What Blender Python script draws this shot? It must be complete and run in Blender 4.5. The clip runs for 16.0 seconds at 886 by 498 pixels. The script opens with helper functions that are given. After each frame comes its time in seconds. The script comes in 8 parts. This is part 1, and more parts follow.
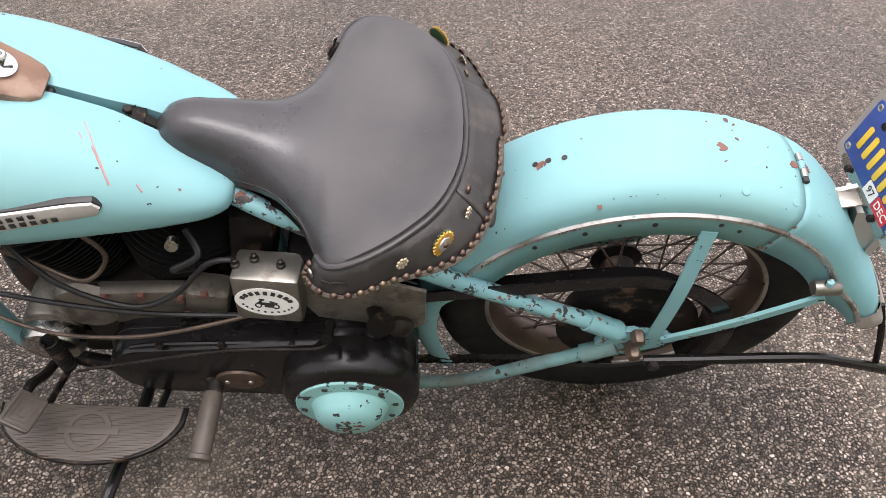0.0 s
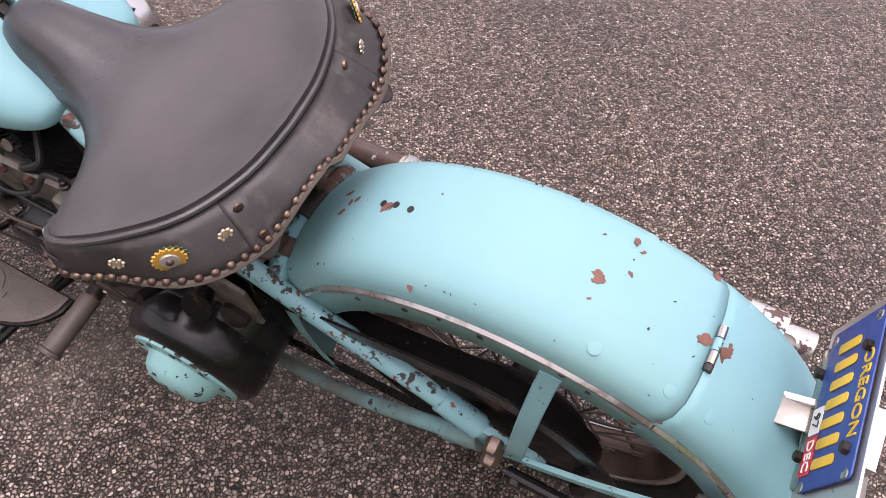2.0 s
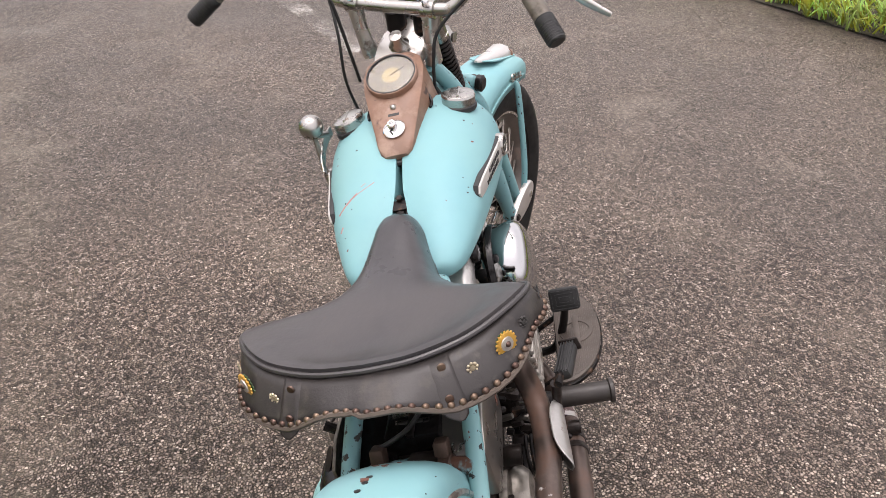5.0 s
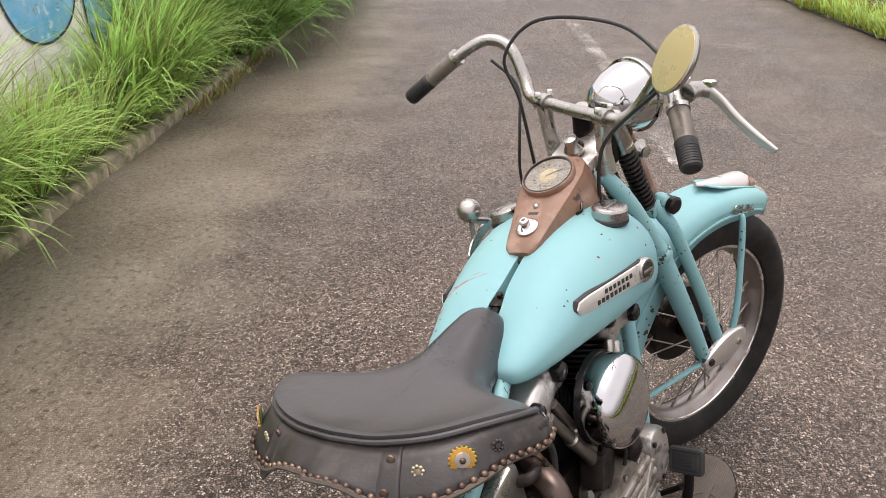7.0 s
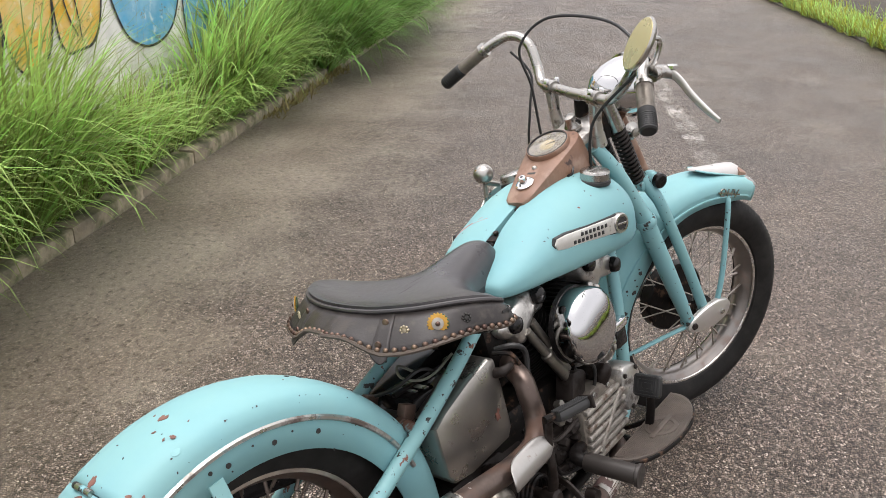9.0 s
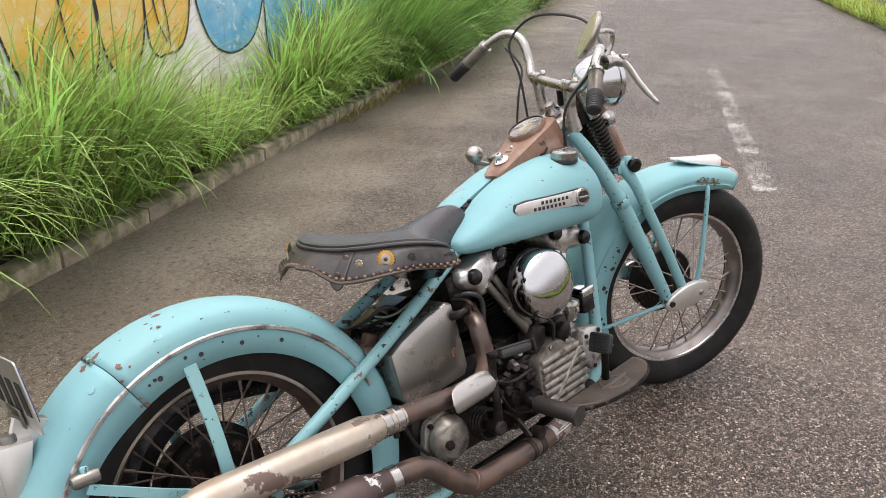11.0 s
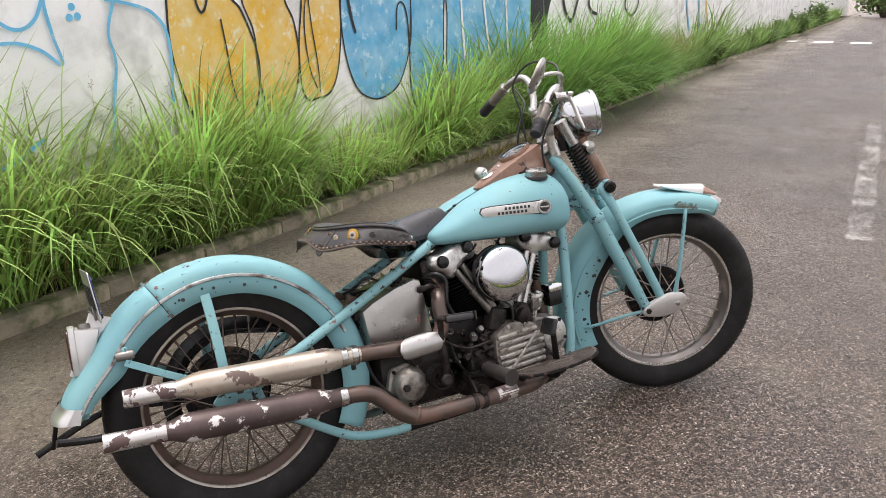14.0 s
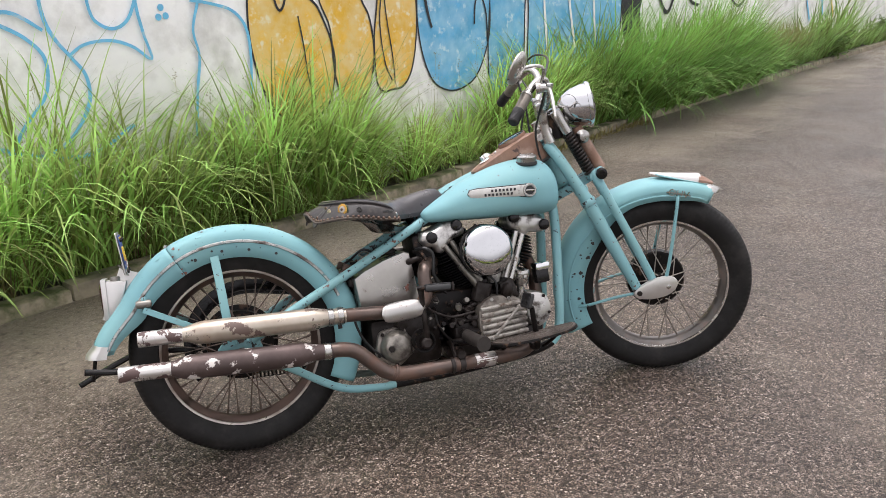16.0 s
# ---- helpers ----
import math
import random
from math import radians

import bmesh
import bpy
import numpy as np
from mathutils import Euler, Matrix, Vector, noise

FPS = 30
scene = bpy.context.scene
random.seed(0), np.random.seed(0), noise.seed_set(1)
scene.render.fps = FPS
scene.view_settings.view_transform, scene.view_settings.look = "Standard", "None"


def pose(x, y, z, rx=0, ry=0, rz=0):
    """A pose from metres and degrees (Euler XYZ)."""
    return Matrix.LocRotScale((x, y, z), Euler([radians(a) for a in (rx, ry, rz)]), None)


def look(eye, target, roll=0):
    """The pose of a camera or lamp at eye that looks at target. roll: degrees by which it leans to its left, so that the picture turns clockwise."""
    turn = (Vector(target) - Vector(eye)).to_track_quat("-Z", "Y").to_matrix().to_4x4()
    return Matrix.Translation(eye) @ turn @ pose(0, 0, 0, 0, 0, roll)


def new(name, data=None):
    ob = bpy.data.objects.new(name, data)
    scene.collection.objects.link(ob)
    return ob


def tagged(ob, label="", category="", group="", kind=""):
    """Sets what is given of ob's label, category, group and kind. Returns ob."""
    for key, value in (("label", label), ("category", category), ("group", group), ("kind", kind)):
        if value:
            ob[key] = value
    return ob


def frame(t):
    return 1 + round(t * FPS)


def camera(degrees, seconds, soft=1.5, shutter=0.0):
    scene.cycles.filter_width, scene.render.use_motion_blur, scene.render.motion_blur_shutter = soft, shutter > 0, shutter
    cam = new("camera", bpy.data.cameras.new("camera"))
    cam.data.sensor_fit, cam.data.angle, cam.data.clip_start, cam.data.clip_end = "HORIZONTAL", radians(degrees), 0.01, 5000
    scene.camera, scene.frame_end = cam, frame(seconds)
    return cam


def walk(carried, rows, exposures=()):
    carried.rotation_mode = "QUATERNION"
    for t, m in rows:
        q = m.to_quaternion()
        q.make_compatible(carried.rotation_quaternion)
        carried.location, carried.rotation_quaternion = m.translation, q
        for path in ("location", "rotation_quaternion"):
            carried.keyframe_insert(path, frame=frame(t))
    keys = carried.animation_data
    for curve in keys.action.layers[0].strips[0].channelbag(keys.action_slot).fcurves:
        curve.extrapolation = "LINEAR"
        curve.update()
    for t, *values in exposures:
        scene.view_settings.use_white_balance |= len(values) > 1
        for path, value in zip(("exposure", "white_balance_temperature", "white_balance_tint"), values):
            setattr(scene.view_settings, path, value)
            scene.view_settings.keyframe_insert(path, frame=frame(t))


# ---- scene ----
cam = camera(59.6, 16.0, 0.75)
PATH = [
    (0, (0.345, 1.109, 1.292), (0.312, -0.231, 0.092), 2.7),
    (0.5, (0.205, 0.985, 1.281), (0.150, -0.293, 0.013), 4.3),
    (1, (0.130, 0.882, 1.271), (0.127, -0.336, -0.055), 5.7),
    (1.5, (0.002, 0.797, 1.268), (0.243, -0.359, -0.089), 4.6),
    (2, (-0.121, 0.716, 1.282), (0.364, -0.347, -0.086), 5.9),
    (2.5, (-0.158, 0.634, 1.279), (0.544, -0.327, -0.072), 7.2),
    (3, (-0.206, 0.505, 1.317), (0.770, -0.297, 0.035), 4.8),
    (3.5, (-0.245, 0.399, 1.360), (0.981, -0.212, 0.192), 1.2),
    (4, (-0.366, 0.263, 1.380), (1.019, -0.096, 0.288), -0.4),
    (4.5, (-0.467, 0.139, 1.407), (1.001, 0.023, 0.373), -0.5),
    (5, (-0.455, 0.041, 1.415), (1.049, 0.181, 0.435), -0.3),
    (5.2, (-0.436, -0.003, 1.428), (1.067, 0.240, 0.467), 0.1),
    (7.3, (-0.272, -0.426, 1.380), (1.019, 0.574, 0.621), -0.1),
    (7.5, (-0.284, -0.451, 1.369), (0.994, 0.572, 0.619), 0.1),
    (8, (-0.359, -0.543, 1.363), (0.886, 0.532, 0.632), 0.3),
    (8.5, (-0.447, -0.634, 1.374), (0.789, 0.458, 0.654), 0.7),
    (9, (-0.491, -0.707, 1.369), (0.748, 0.384, 0.652), 1.0),
    (9.2, (-0.497, -0.741, 1.368), (0.738, 0.356, 0.653), 0.8),
    (11.3, (-0.504, -1.174, 1.344), (0.568, 0.108, 0.674), 0.6),
    (11.5, (-0.510, -1.232, 1.352), (0.542, 0.068, 0.688), 0.5),
    (12, (-0.501, -1.355, 1.373), (0.491, -0.001, 0.724), 0.3),
    (12.5, (-0.417, -1.487, 1.369), (0.483, -0.063, 0.735), -0.2),
    (13, (-0.355, -1.615, 1.368), (0.479, -0.143, 0.755), -0.6),
    (13.5, (-0.342, -1.707, 1.366), (0.463, -0.204, 0.789), -0.5),
    (14, (-0.325, -1.852, 1.365), (0.433, -0.320, 0.802), -0.6),
    (14.5, (-0.292, -1.955, 1.370), (0.419, -0.403, 0.798), -0.7),
    (15, (-0.200, -2.051, 1.375), (0.434, -0.467, 0.800), -0.9),
    (15.5, (-0.094, -2.164, 1.379), (0.443, -0.544, 0.805), -1.3),
    (16, (-0.032, -2.224, 1.381), (0.464, -0.591, 0.807), -1.6),
]
walk(cam, [(t, look(eye, target, roll)) for t, eye, target, roll in PATH],
     [(0, 0.68, 6580, 17), (1.5, 0.53, 6580, 26), (3, 0.37, 6650, 35), (4.5, 0.42, 6700, 20), (7.5, 0.41, 6880, 18), (9, 0.41, 6630, 14), (11.5, 0.40, 6630, 17), (16, 0.39, 6500, 16)])
SKY, SUN = 0.37, 0.32


# ---- world, sun and exposure ----
sky = bpy.data.worlds.new("overcast_sky")
scene.world = sky
sky.use_nodes = True
_n = sky.node_tree.nodes
_sky = _n.new("ShaderNodeTexSky")
_sky.sky_type, _sky.sun_disc = "NISHITA", False
_sky.sun_elevation, _sky.sun_rotation = radians(82), radians(-5)
_sky.air_density, _sky.dust_density, _sky.ozone_density = 1.0, 6.0, 1.0
_hue = _n.new("ShaderNodeHueSaturation")
_hue.inputs["Saturation"].default_value = 0.12
sky.node_tree.links.new(_sky.outputs["Color"], _hue.inputs["Color"])
_veil = _n.new("ShaderNodeMix")   # an even cloud cover over the clear dome
_veil.data_type = "RGBA"
_veil.inputs[0].default_value = 0.5
_veil.inputs[7].default_value = (2.0, 2.05, 2.12, 1.0)
sky.node_tree.links.new(_hue.outputs["Color"], _veil.inputs[6])
sky.node_tree.links.new(_veil.outputs[2], _n["Background"].inputs["Color"])
_n["Background"].inputs["Strength"].default_value = SKY
sun = new("sun", bpy.data.lights.new("sun", "SUN"))
sun.data.energy, sun.data.angle, sun.data.color = SUN, radians(70), (1.0, 0.96, 0.9)
sun.matrix_world = look((0, 0, 0), (0.01, -0.14, -0.98))

# ---- materials ----


def material(name, base, rough=0.5, metal=0.0, spots=(), bump=(), var=0.12, var_scale=6.0, island=0.0, obj_rand=0.0, coat=0.0, spec=None,
             translucent=0.0):
    """A procedural surface. base: colour; spots: rows of (colour, noise scale, threshold, softness, roughness, detail);
    bump: rows of (scale, strength, distance)."""
    m = bpy.data.materials.new(name)
    m.use_nodes = True
    nt = m.node_tree
    nodes, links = nt.nodes, nt.links
    p = nodes["Principled BSDF"]
    co = nodes.new("ShaderNodeTexCoord").outputs["Object"]

    def noise_node(scale, detail=4.0, rough_=0.55, off=0.0):
        mp = nodes.new("ShaderNodeMapping")
        mp.inputs["Location"].default_value = (off, off * 1.7, off * 0.6)
        links.new(co, mp.inputs["Vector"])
        t = nodes.new("ShaderNodeTexNoise")
        t.inputs["Scale"].default_value, t.inputs["Detail"].default_value = scale, detail
        t.inputs["Roughness"].default_value = rough_
        links.new(mp.outputs["Vector"], t.inputs["Vector"])
        return t.outputs["Fac"]

    def ramp(fac, lo, hi, a=0.0, b=1.0):
        r = nodes.new("ShaderNodeMapRange")
        links.new(fac, r.inputs["Value"])
        for k, v in zip(("From Min", "From Max", "To Min", "To Max"), (lo, hi, a, b)):
            r.inputs[k].default_value = v
        return r.outputs["Result"]

    def mix(fac, a, b, kind="MIX"):
        x = nodes.new("ShaderNodeMix")
        x.data_type, x.blend_type = "RGBA", kind
        for sock, v in ((x.inputs[0], fac), (x.inputs[6], a), (x.inputs[7], b)):
            if isinstance(v, (int, float)):
                sock.default_value = v
            elif isinstance(v, tuple):
                sock.default_value = (*v, 1.0)
            else:
                links.new(v, sock)
        return x.outputs[2]

    def grey(fac, a, b):
        x = nodes.new("ShaderNodeMix")
        x.data_type = "FLOAT"
        for sock, v in ((x.inputs[0], fac), (x.inputs[2], a), (x.inputs[3], b)):
            if isinstance(v, (int, float)):
                sock.default_value = v
            else:
                links.new(v, sock)
        return x.outputs[0]

    col = mix(ramp(noise_node(var_scale), 0.3, 0.7), tuple(c * (1 - var) for c in base), tuple(min(1, c * (1 + var)) for c in base))
    col = mix(ramp(noise_node(var_scale * 14, 3, off=3.1), 0.3, 0.7, 0, 0.5), col, tuple(c * (1 - var * 0.8) for c in base))
    rgh = ramp(noise_node(var_scale * 3, 4, off=7.7), 0.3, 0.7, max(0.02, rough * 0.82), min(1, rough * 1.2))
    if island or obj_rand:
        if island:
            r = nodes.new("ShaderNodeNewGeometry").outputs["Random Per Island"]
        else:
            r = nodes.new("ShaderNodeObjectInfo").outputs["Random"]
        v = nodes.new("ShaderNodeHueSaturation")
        links.new(ramp(r, 0, 1, 1 - (island or obj_rand), 1 + (island or obj_rand)), v.inputs["Value"])
        links.new(ramp(r, 0, 1, 0.5 - 0.05 * (island or obj_rand), 0.5 + 0.05 * (island or obj_rand)), v.inputs["Hue"])
        links.new(col, v.inputs["Color"])
        col = v.outputs["Color"]
    met = metal
    for i, (c, scale, thr, soft, r2, det) in enumerate(spots):
        f = ramp(noise_node(scale, det, 0.6, 11.3 * (i + 1)), thr - soft, thr + soft)
        col = mix(f, col, c)
        rgh = grey(f, rgh, r2)
        if metal:
            met = grey(f, met, 0.0)
    links.new(col, p.inputs["Base Color"])
    links.new(rgh, p.inputs["Roughness"])
    if isinstance(met, float) or isinstance(met, int):
        p.inputs["Metallic"].default_value = met
    else:
        links.new(met, p.inputs["Metallic"])
    if coat:
        p.inputs["Coat Weight"].default_value, p.inputs["Coat Roughness"].default_value = coat, 0.12
    if spec is not None:
        p.inputs["Specular IOR Level"].default_value = spec
    last = None
    for scale, strength, dist in bump:
        b = nodes.new("ShaderNodeBump")
        b.inputs["Strength"].default_value, b.inputs["Distance"].default_value = strength, dist
        links.new(noise_node(scale, 5, 0.6, scale * 0.13), b.inputs["Height"])
        if last:
            links.new(last, b.inputs["Normal"])
        last = b.outputs["Normal"]
    if last:
        links.new(last, p.inputs["Normal"])
    if translucent:
        t = nodes.new("ShaderNodeBsdfTranslucent")
        links.new(col, t.inputs["Color"])
        s = nodes.new("ShaderNodeMixShader")
        s.inputs[0].default_value = translucent
        links.new(p.outputs[0], s.inputs[1])
        links.new(t.outputs[0], s.inputs[2])
        links.new(s.outputs[0], nodes["Material Output"].inputs["Surface"])
    return m


TEAL = (0.178, 0.372, 0.405)
# Soft greener patches put the tint of bounced light into the turquoise paint.
BOUNCE_MINT = (0.205, 0.392, 0.397)
DARKCHIP, RUST = (0.03, 0.028, 0.026), (0.16, 0.065, 0.045)
teal = material("teal_paint", TEAL, 0.5, spec=0.22, var=0.07, var_scale=3.0, bump=((9, 0.04, 0.004),),
                spots=((BOUNCE_MINT, 3.5, 0.52, 0.16, 0.5, 4), (RUST, 26, 0.755, 0.008, 0.7, 3), (DARKCHIP, 95, 0.765, 0.01, 0.6, 2)))
teal_worn = material("chipped_teal_paint", TEAL, 0.42, var=0.1, var_scale=5.0, bump=((40, 0.12, 0.002),),
                     spots=((BOUNCE_MINT, 5, 0.5, 0.16, 0.45, 4), (RUST, 40, 0.625, 0.012, 0.7, 4), (DARKCHIP, 60, 0.585, 0.012, 0.6, 4)))
teal_tube = material("tube_teal_paint", TEAL, 0.4, spec=0.35, var=0.09, var_scale=5.0, bump=((40, 0.08, 0.002),),
                     spots=((BOUNCE_MINT, 5, 0.5, 0.16, 0.45, 4), (RUST, 40, 0.68, 0.012, 0.7, 4), (DARKCHIP, 75, 0.665, 0.012, 0.6, 4)))
teal_chips = material("stay_teal_paint", TEAL, 0.4, spec=0.35, var=0.09, var_scale=5.0, bump=((40, 0.1, 0.002),),
                      spots=((BOUNCE_MINT, 5, 0.5, 0.16, 0.45, 4), (RUST, 34, 0.645, 0.012, 0.7, 4), (DARKCHIP, 60, 0.63, 0.012, 0.6, 4)))
teal_bare = material("flaked_teal_paint", TEAL, 0.42, spec=0.3, var=0.1, var_scale=5.0, bump=((40, 0.2, 0.002),),
                     spots=(((0.11, 0.055, 0.038), 11, 0.52, 0.03, 0.55, 5), ((0.03, 0.024, 0.02), 26, 0.56, 0.03, 0.55, 5)))
rust_clamp = material("rusty_clamp_steel", (0.085, 0.052, 0.038), 0.55, 0.4, var=0.35, var_scale=30, bump=((70, 0.35, 0.001),))
teal_dirty = material("grimy_teal_paint", (0.15, 0.29, 0.29), 0.55, spec=0.25, var=0.15, var_scale=7.0, bump=((40, 0.15, 0.002),),
                      spots=(((0.11, 0.13, 0.115), 9, 0.5, 0.12, 0.65, 5), (DARKCHIP, 40, 0.63, 0.02, 0.6, 4)))
# The two broad spot rows paint in blotchy sheen; the fine row is wear.
leather = material("black_leather", (0.042, 0.040, 0.043), 0.29, var=0.3, var_scale=5, bump=((240, 0.14, 0.001), (30, 0.10, 0.006), (8, 0.2, 0.014)), spec=0.5,
                   spots=(((0.022, 0.02, 0.021), 2.6, 0.54, 0.16, 0.27, 4), ((0.058, 0.053, 0.053), 5, 0.54, 0.16, 0.46, 5), ((0.075, 0.062, 0.05), 60, 0.72, 0.03, 0.6, 4)))
skirt_leather = material("skirt_leather", (0.029, 0.025, 0.024), 0.4, spec=0.4, var=0.35, var_scale=8, bump=((260, 0.35, 0.001), (18, 0.2, 0.006)),
                         spots=(((0.06, 0.052, 0.046), 30, 0.62, 0.08, 0.6, 5),))
leather_edge = material("raw_leather_edge", (0.09, 0.07, 0.055), 0.75, var=0.3, bump=((120, 0.3, 0.001),))
chrome = material("chrome", (0.72, 0.72, 0.72), 0.09, 1.0, var=0.04, bump=((30, 0.03, 0.002),), spots=(((0.25, 0.2, 0.16), 60, 0.72, 0.03, 0.5, 4),))
air_chrome = material("dark_mirror_chrome", (0.56, 0.56, 0.565), 0.06, 1.0, var=0.05, bump=((9, 0.03, 0.004),), spots=(((0.3, 0.27, 0.24), 70, 0.74, 0.02, 0.4, 4),))
dull_chrome = material("dull_chrome", (0.44, 0.425, 0.40), 0.27, 1.0, var=0.15, bump=((60, 0.1, 0.001),),
                       spots=(((0.2, 0.15, 0.11), 45, 0.66, 0.05, 0.6, 5),))
alloy = material("cast_alloy", (0.52, 0.505, 0.48), 0.32, 0.9, var=0.18, var_scale=9, bump=((90, 0.22, 0.0012),),
                 spots=(((0.05, 0.04, 0.032), 18, 0.58, 0.07, 0.6, 5),))
steel = material("brushed_steel", (0.40, 0.38, 0.35), 0.3, 0.92, var=0.15, bump=((70, 0.1, 0.001),), spots=(((0.12, 0.075, 0.06), 24, 0.69, 0.05, 0.6, 5),))
# Oily, greasy and fin metals go extra dark, with the engine's inner shade added.
oily = material("oily_dark_metal", (0.010, 0.0085, 0.008), 0.42, 0.1, spec=0.16, var=0.4, var_scale=14, bump=((80, 0.35, 0.0015),),
                spots=(((0.1, 0.06, 0.04), 30, 0.62, 0.06, 0.6, 5),))
greasy = material("greasy_brown_metal", (0.017, 0.0125, 0.0105), 0.36, 0.35, spec=0.25, var=0.35, var_scale=16, bump=((70, 0.4, 0.0015),),
                  spots=(((0.025, 0.02, 0.018), 28, 0.52, 0.08, 0.5, 5),))
black = material("black_paint", (0.009, 0.008, 0.008), 0.22, spec=0.3, var=0.3, bump=((35, 0.12, 0.002),), spots=(((0.05, 0.04, 0.035), 40, 0.71, 0.03, 0.5, 5),))
fin_iron = material("fin_iron", (0.007, 0.0065, 0.0065), 0.55, 0.1, spec=0.2, var=0.3, bump=((120, 0.3, 0.001),))
rubber = material("tyre_rubber", (0.011, 0.010, 0.0095), 0.62, spec=0.25, var=0.25, var_scale=9, bump=((140, 0.2, 0.001),), spots=(((0.028, 0.026, 0.024), 12, 0.62, 0.1, 0.8, 4),))
grip_rubber = material("grip_rubber", (0.018, 0.018, 0.018), 0.5, var=0.2, bump=((110, 0.15, 0.001),))
worn_rubber = material("worn_rubber", (0.088, 0.070, 0.058), 0.55, var=0.3, var_scale=14, bump=((90, 0.3, 0.001),))
dark_peg = material("greasy_peg_rubber", (0.03, 0.025, 0.022), 0.5, var=0.3, var_scale=20, bump=((90, 0.3, 0.001),))
brown_pipe = material("scorched_pipe", (0.112, 0.084, 0.072), 0.33, 0.75, var=0.25, var_scale=9, bump=((60, 0.2, 0.001),),
                      spots=(((0.10, 0.055, 0.038), 14, 0.54, 0.07, 0.6, 6), ((0.55, 0.52, 0.5), 30, 0.72, 0.02, 0.3, 5)))
muffler_brown = material("flaking_muffler", (0.085, 0.06, 0.055), 0.5, 0.5, var=0.25, var_scale=8, bump=((50, 0.15, 0.001),),
                         spots=(((0.62, 0.58, 0.54), 21, 0.60, 0.02, 0.4, 7),))
muffler_chrome = material("worn_muffler_chrome", (0.52, 0.47, 0.40), 0.27, 0.9, var=0.12, var_scale=6, bump=((50, 0.08, 0.001),),
                          spots=(((0.30, 0.22, 0.15), 4.5, 0.55, 0.12, 0.34, 4), ((0.12, 0.08, 0.065), 11, 0.60, 0.012, 0.6, 6)))
shield_chrome = material("dull_shield_chrome", (0.43, 0.415, 0.395), 0.36, 0.75, var=0.12, var_scale=12, bump=((50, 0.08, 0.001),), spots=(((0.2, 0.15, 0.12), 34, 0.68, 0.03, 0.5, 5),))
pale_chrome = material("pale_shield_chrome", (0.62, 0.6, 0.575), 0.33, 0.8, var=0.08, bump=((50, 0.06, 0.001),))
rust_rim = material("rim_chrome", (0.27, 0.25, 0.235), 0.34, 0.95, var=0.15, spots=(((0.24, 0.18, 0.15), 22, 0.60, 0.09, 0.5, 5),))
brown_rim = material("rusted_rim", (0.12, 0.088, 0.073), 0.4, 0.85, var=0.25, spots=(((0.09, 0.055, 0.042), 18, 0.5, 0.1, 0.6, 5),))
spoke_steel = material("spoke_steel", (0.36, 0.32, 0.28), 0.38, 0.8, var=0.3, var_scale=30)
stained_rim = material("stained_rim_edge", (0.44, 0.40, 0.36), 0.3, 0.9, var=0.2, spots=(((0.16, 0.11, 0.085), 9, 0.55, 0.12, 0.5, 5),))
rusty_spoke = material("rusty_spoke", (0.13, 0.1, 0.085), 0.5, 0.7, var=0.3, var_scale=30)
bright_rim = material("bright_rim_edge", (0.68, 0.66, 0.63), 0.18, 0.95, var=0.12, spots=(((0.2, 0.15, 0.12), 24, 0.64, 0.06, 0.5, 5),))
brass = material("aged_brass_stud", (0.15, 0.10, 0.075), 0.38, 0.8, var=0.3, var_scale=40, obj_rand=0.35)
gold = material("yellow_enamel", (0.52, 0.29, 0.05), 0.42, 0.35, var=0.2, var_scale=60)
pearl = material("pearl_metal", (0.45, 0.42, 0.38), 0.38, 0.6, var=0.25, var_scale=60)
brass_pearl = material("worn_pale_brass", (0.5, 0.43, 0.31), 0.36, 0.7, var=0.25, var_scale=60)
green_enamel = material("green_enamel", (0.04, 0.085, 0.03), 0.4, var=0.2, var_scale=60)
dash_brown = material("brown_painted_dash", (0.21, 0.115, 0.075), 0.5, var=0.22, var_scale=14, bump=((60, 0.15, 0.001),),
                      spots=(((0.3, 0.2, 0.15), 16, 0.6, 0.08, 0.55, 5), ((0.06, 0.035, 0.03), 30, 0.66, 0.04, 0.6, 5)))
cream = material("aged_dial_face", (0.27, 0.24, 0.18), 0.6, var=0.2, var_scale=40)
dial_mark = material("dial_marking", (0.5, 0.4, 0.2), 0.6)
ink = material("black_ink", (0.02, 0.02, 0.02), 0.5)
white = material("white_enamel", (0.75, 0.74, 0.71), 0.4, var=0.06, var_scale=20)
plate_blue = material("plate_blue", (0.025, 0.06, 0.24), 0.45, var=0.15, var_scale=30)
plate_yellow = material("plate_yellow", (0.7, 0.46, 0.04), 0.45, var=0.1, var_scale=30)
sticker_red = material("sticker_red", (0.5, 0.03, 0.04), 0.5)
lens_red = material("red_lens", (0.06, 0.009, 0.009), 0.15, var=0.1, coat=0.5)
cable = material("cable_rubber", (0.012, 0.012, 0.012), 0.5)
# Yellow is put into the base colour in place of a clear reflection.
mirror_glass = material("mirror_glass", (0.50, 0.42, 0.19), 0.28, 0.6, var=0.03)
pane = bpy.data.materials.new("clear_glass")
pane.use_nodes = True
pane.node_tree.nodes["Principled BSDF"].inputs["Transmission Weight"].default_value = 1.0
pane.node_tree.nodes["Principled BSDF"].inputs["Roughness"].default_value = 0.08

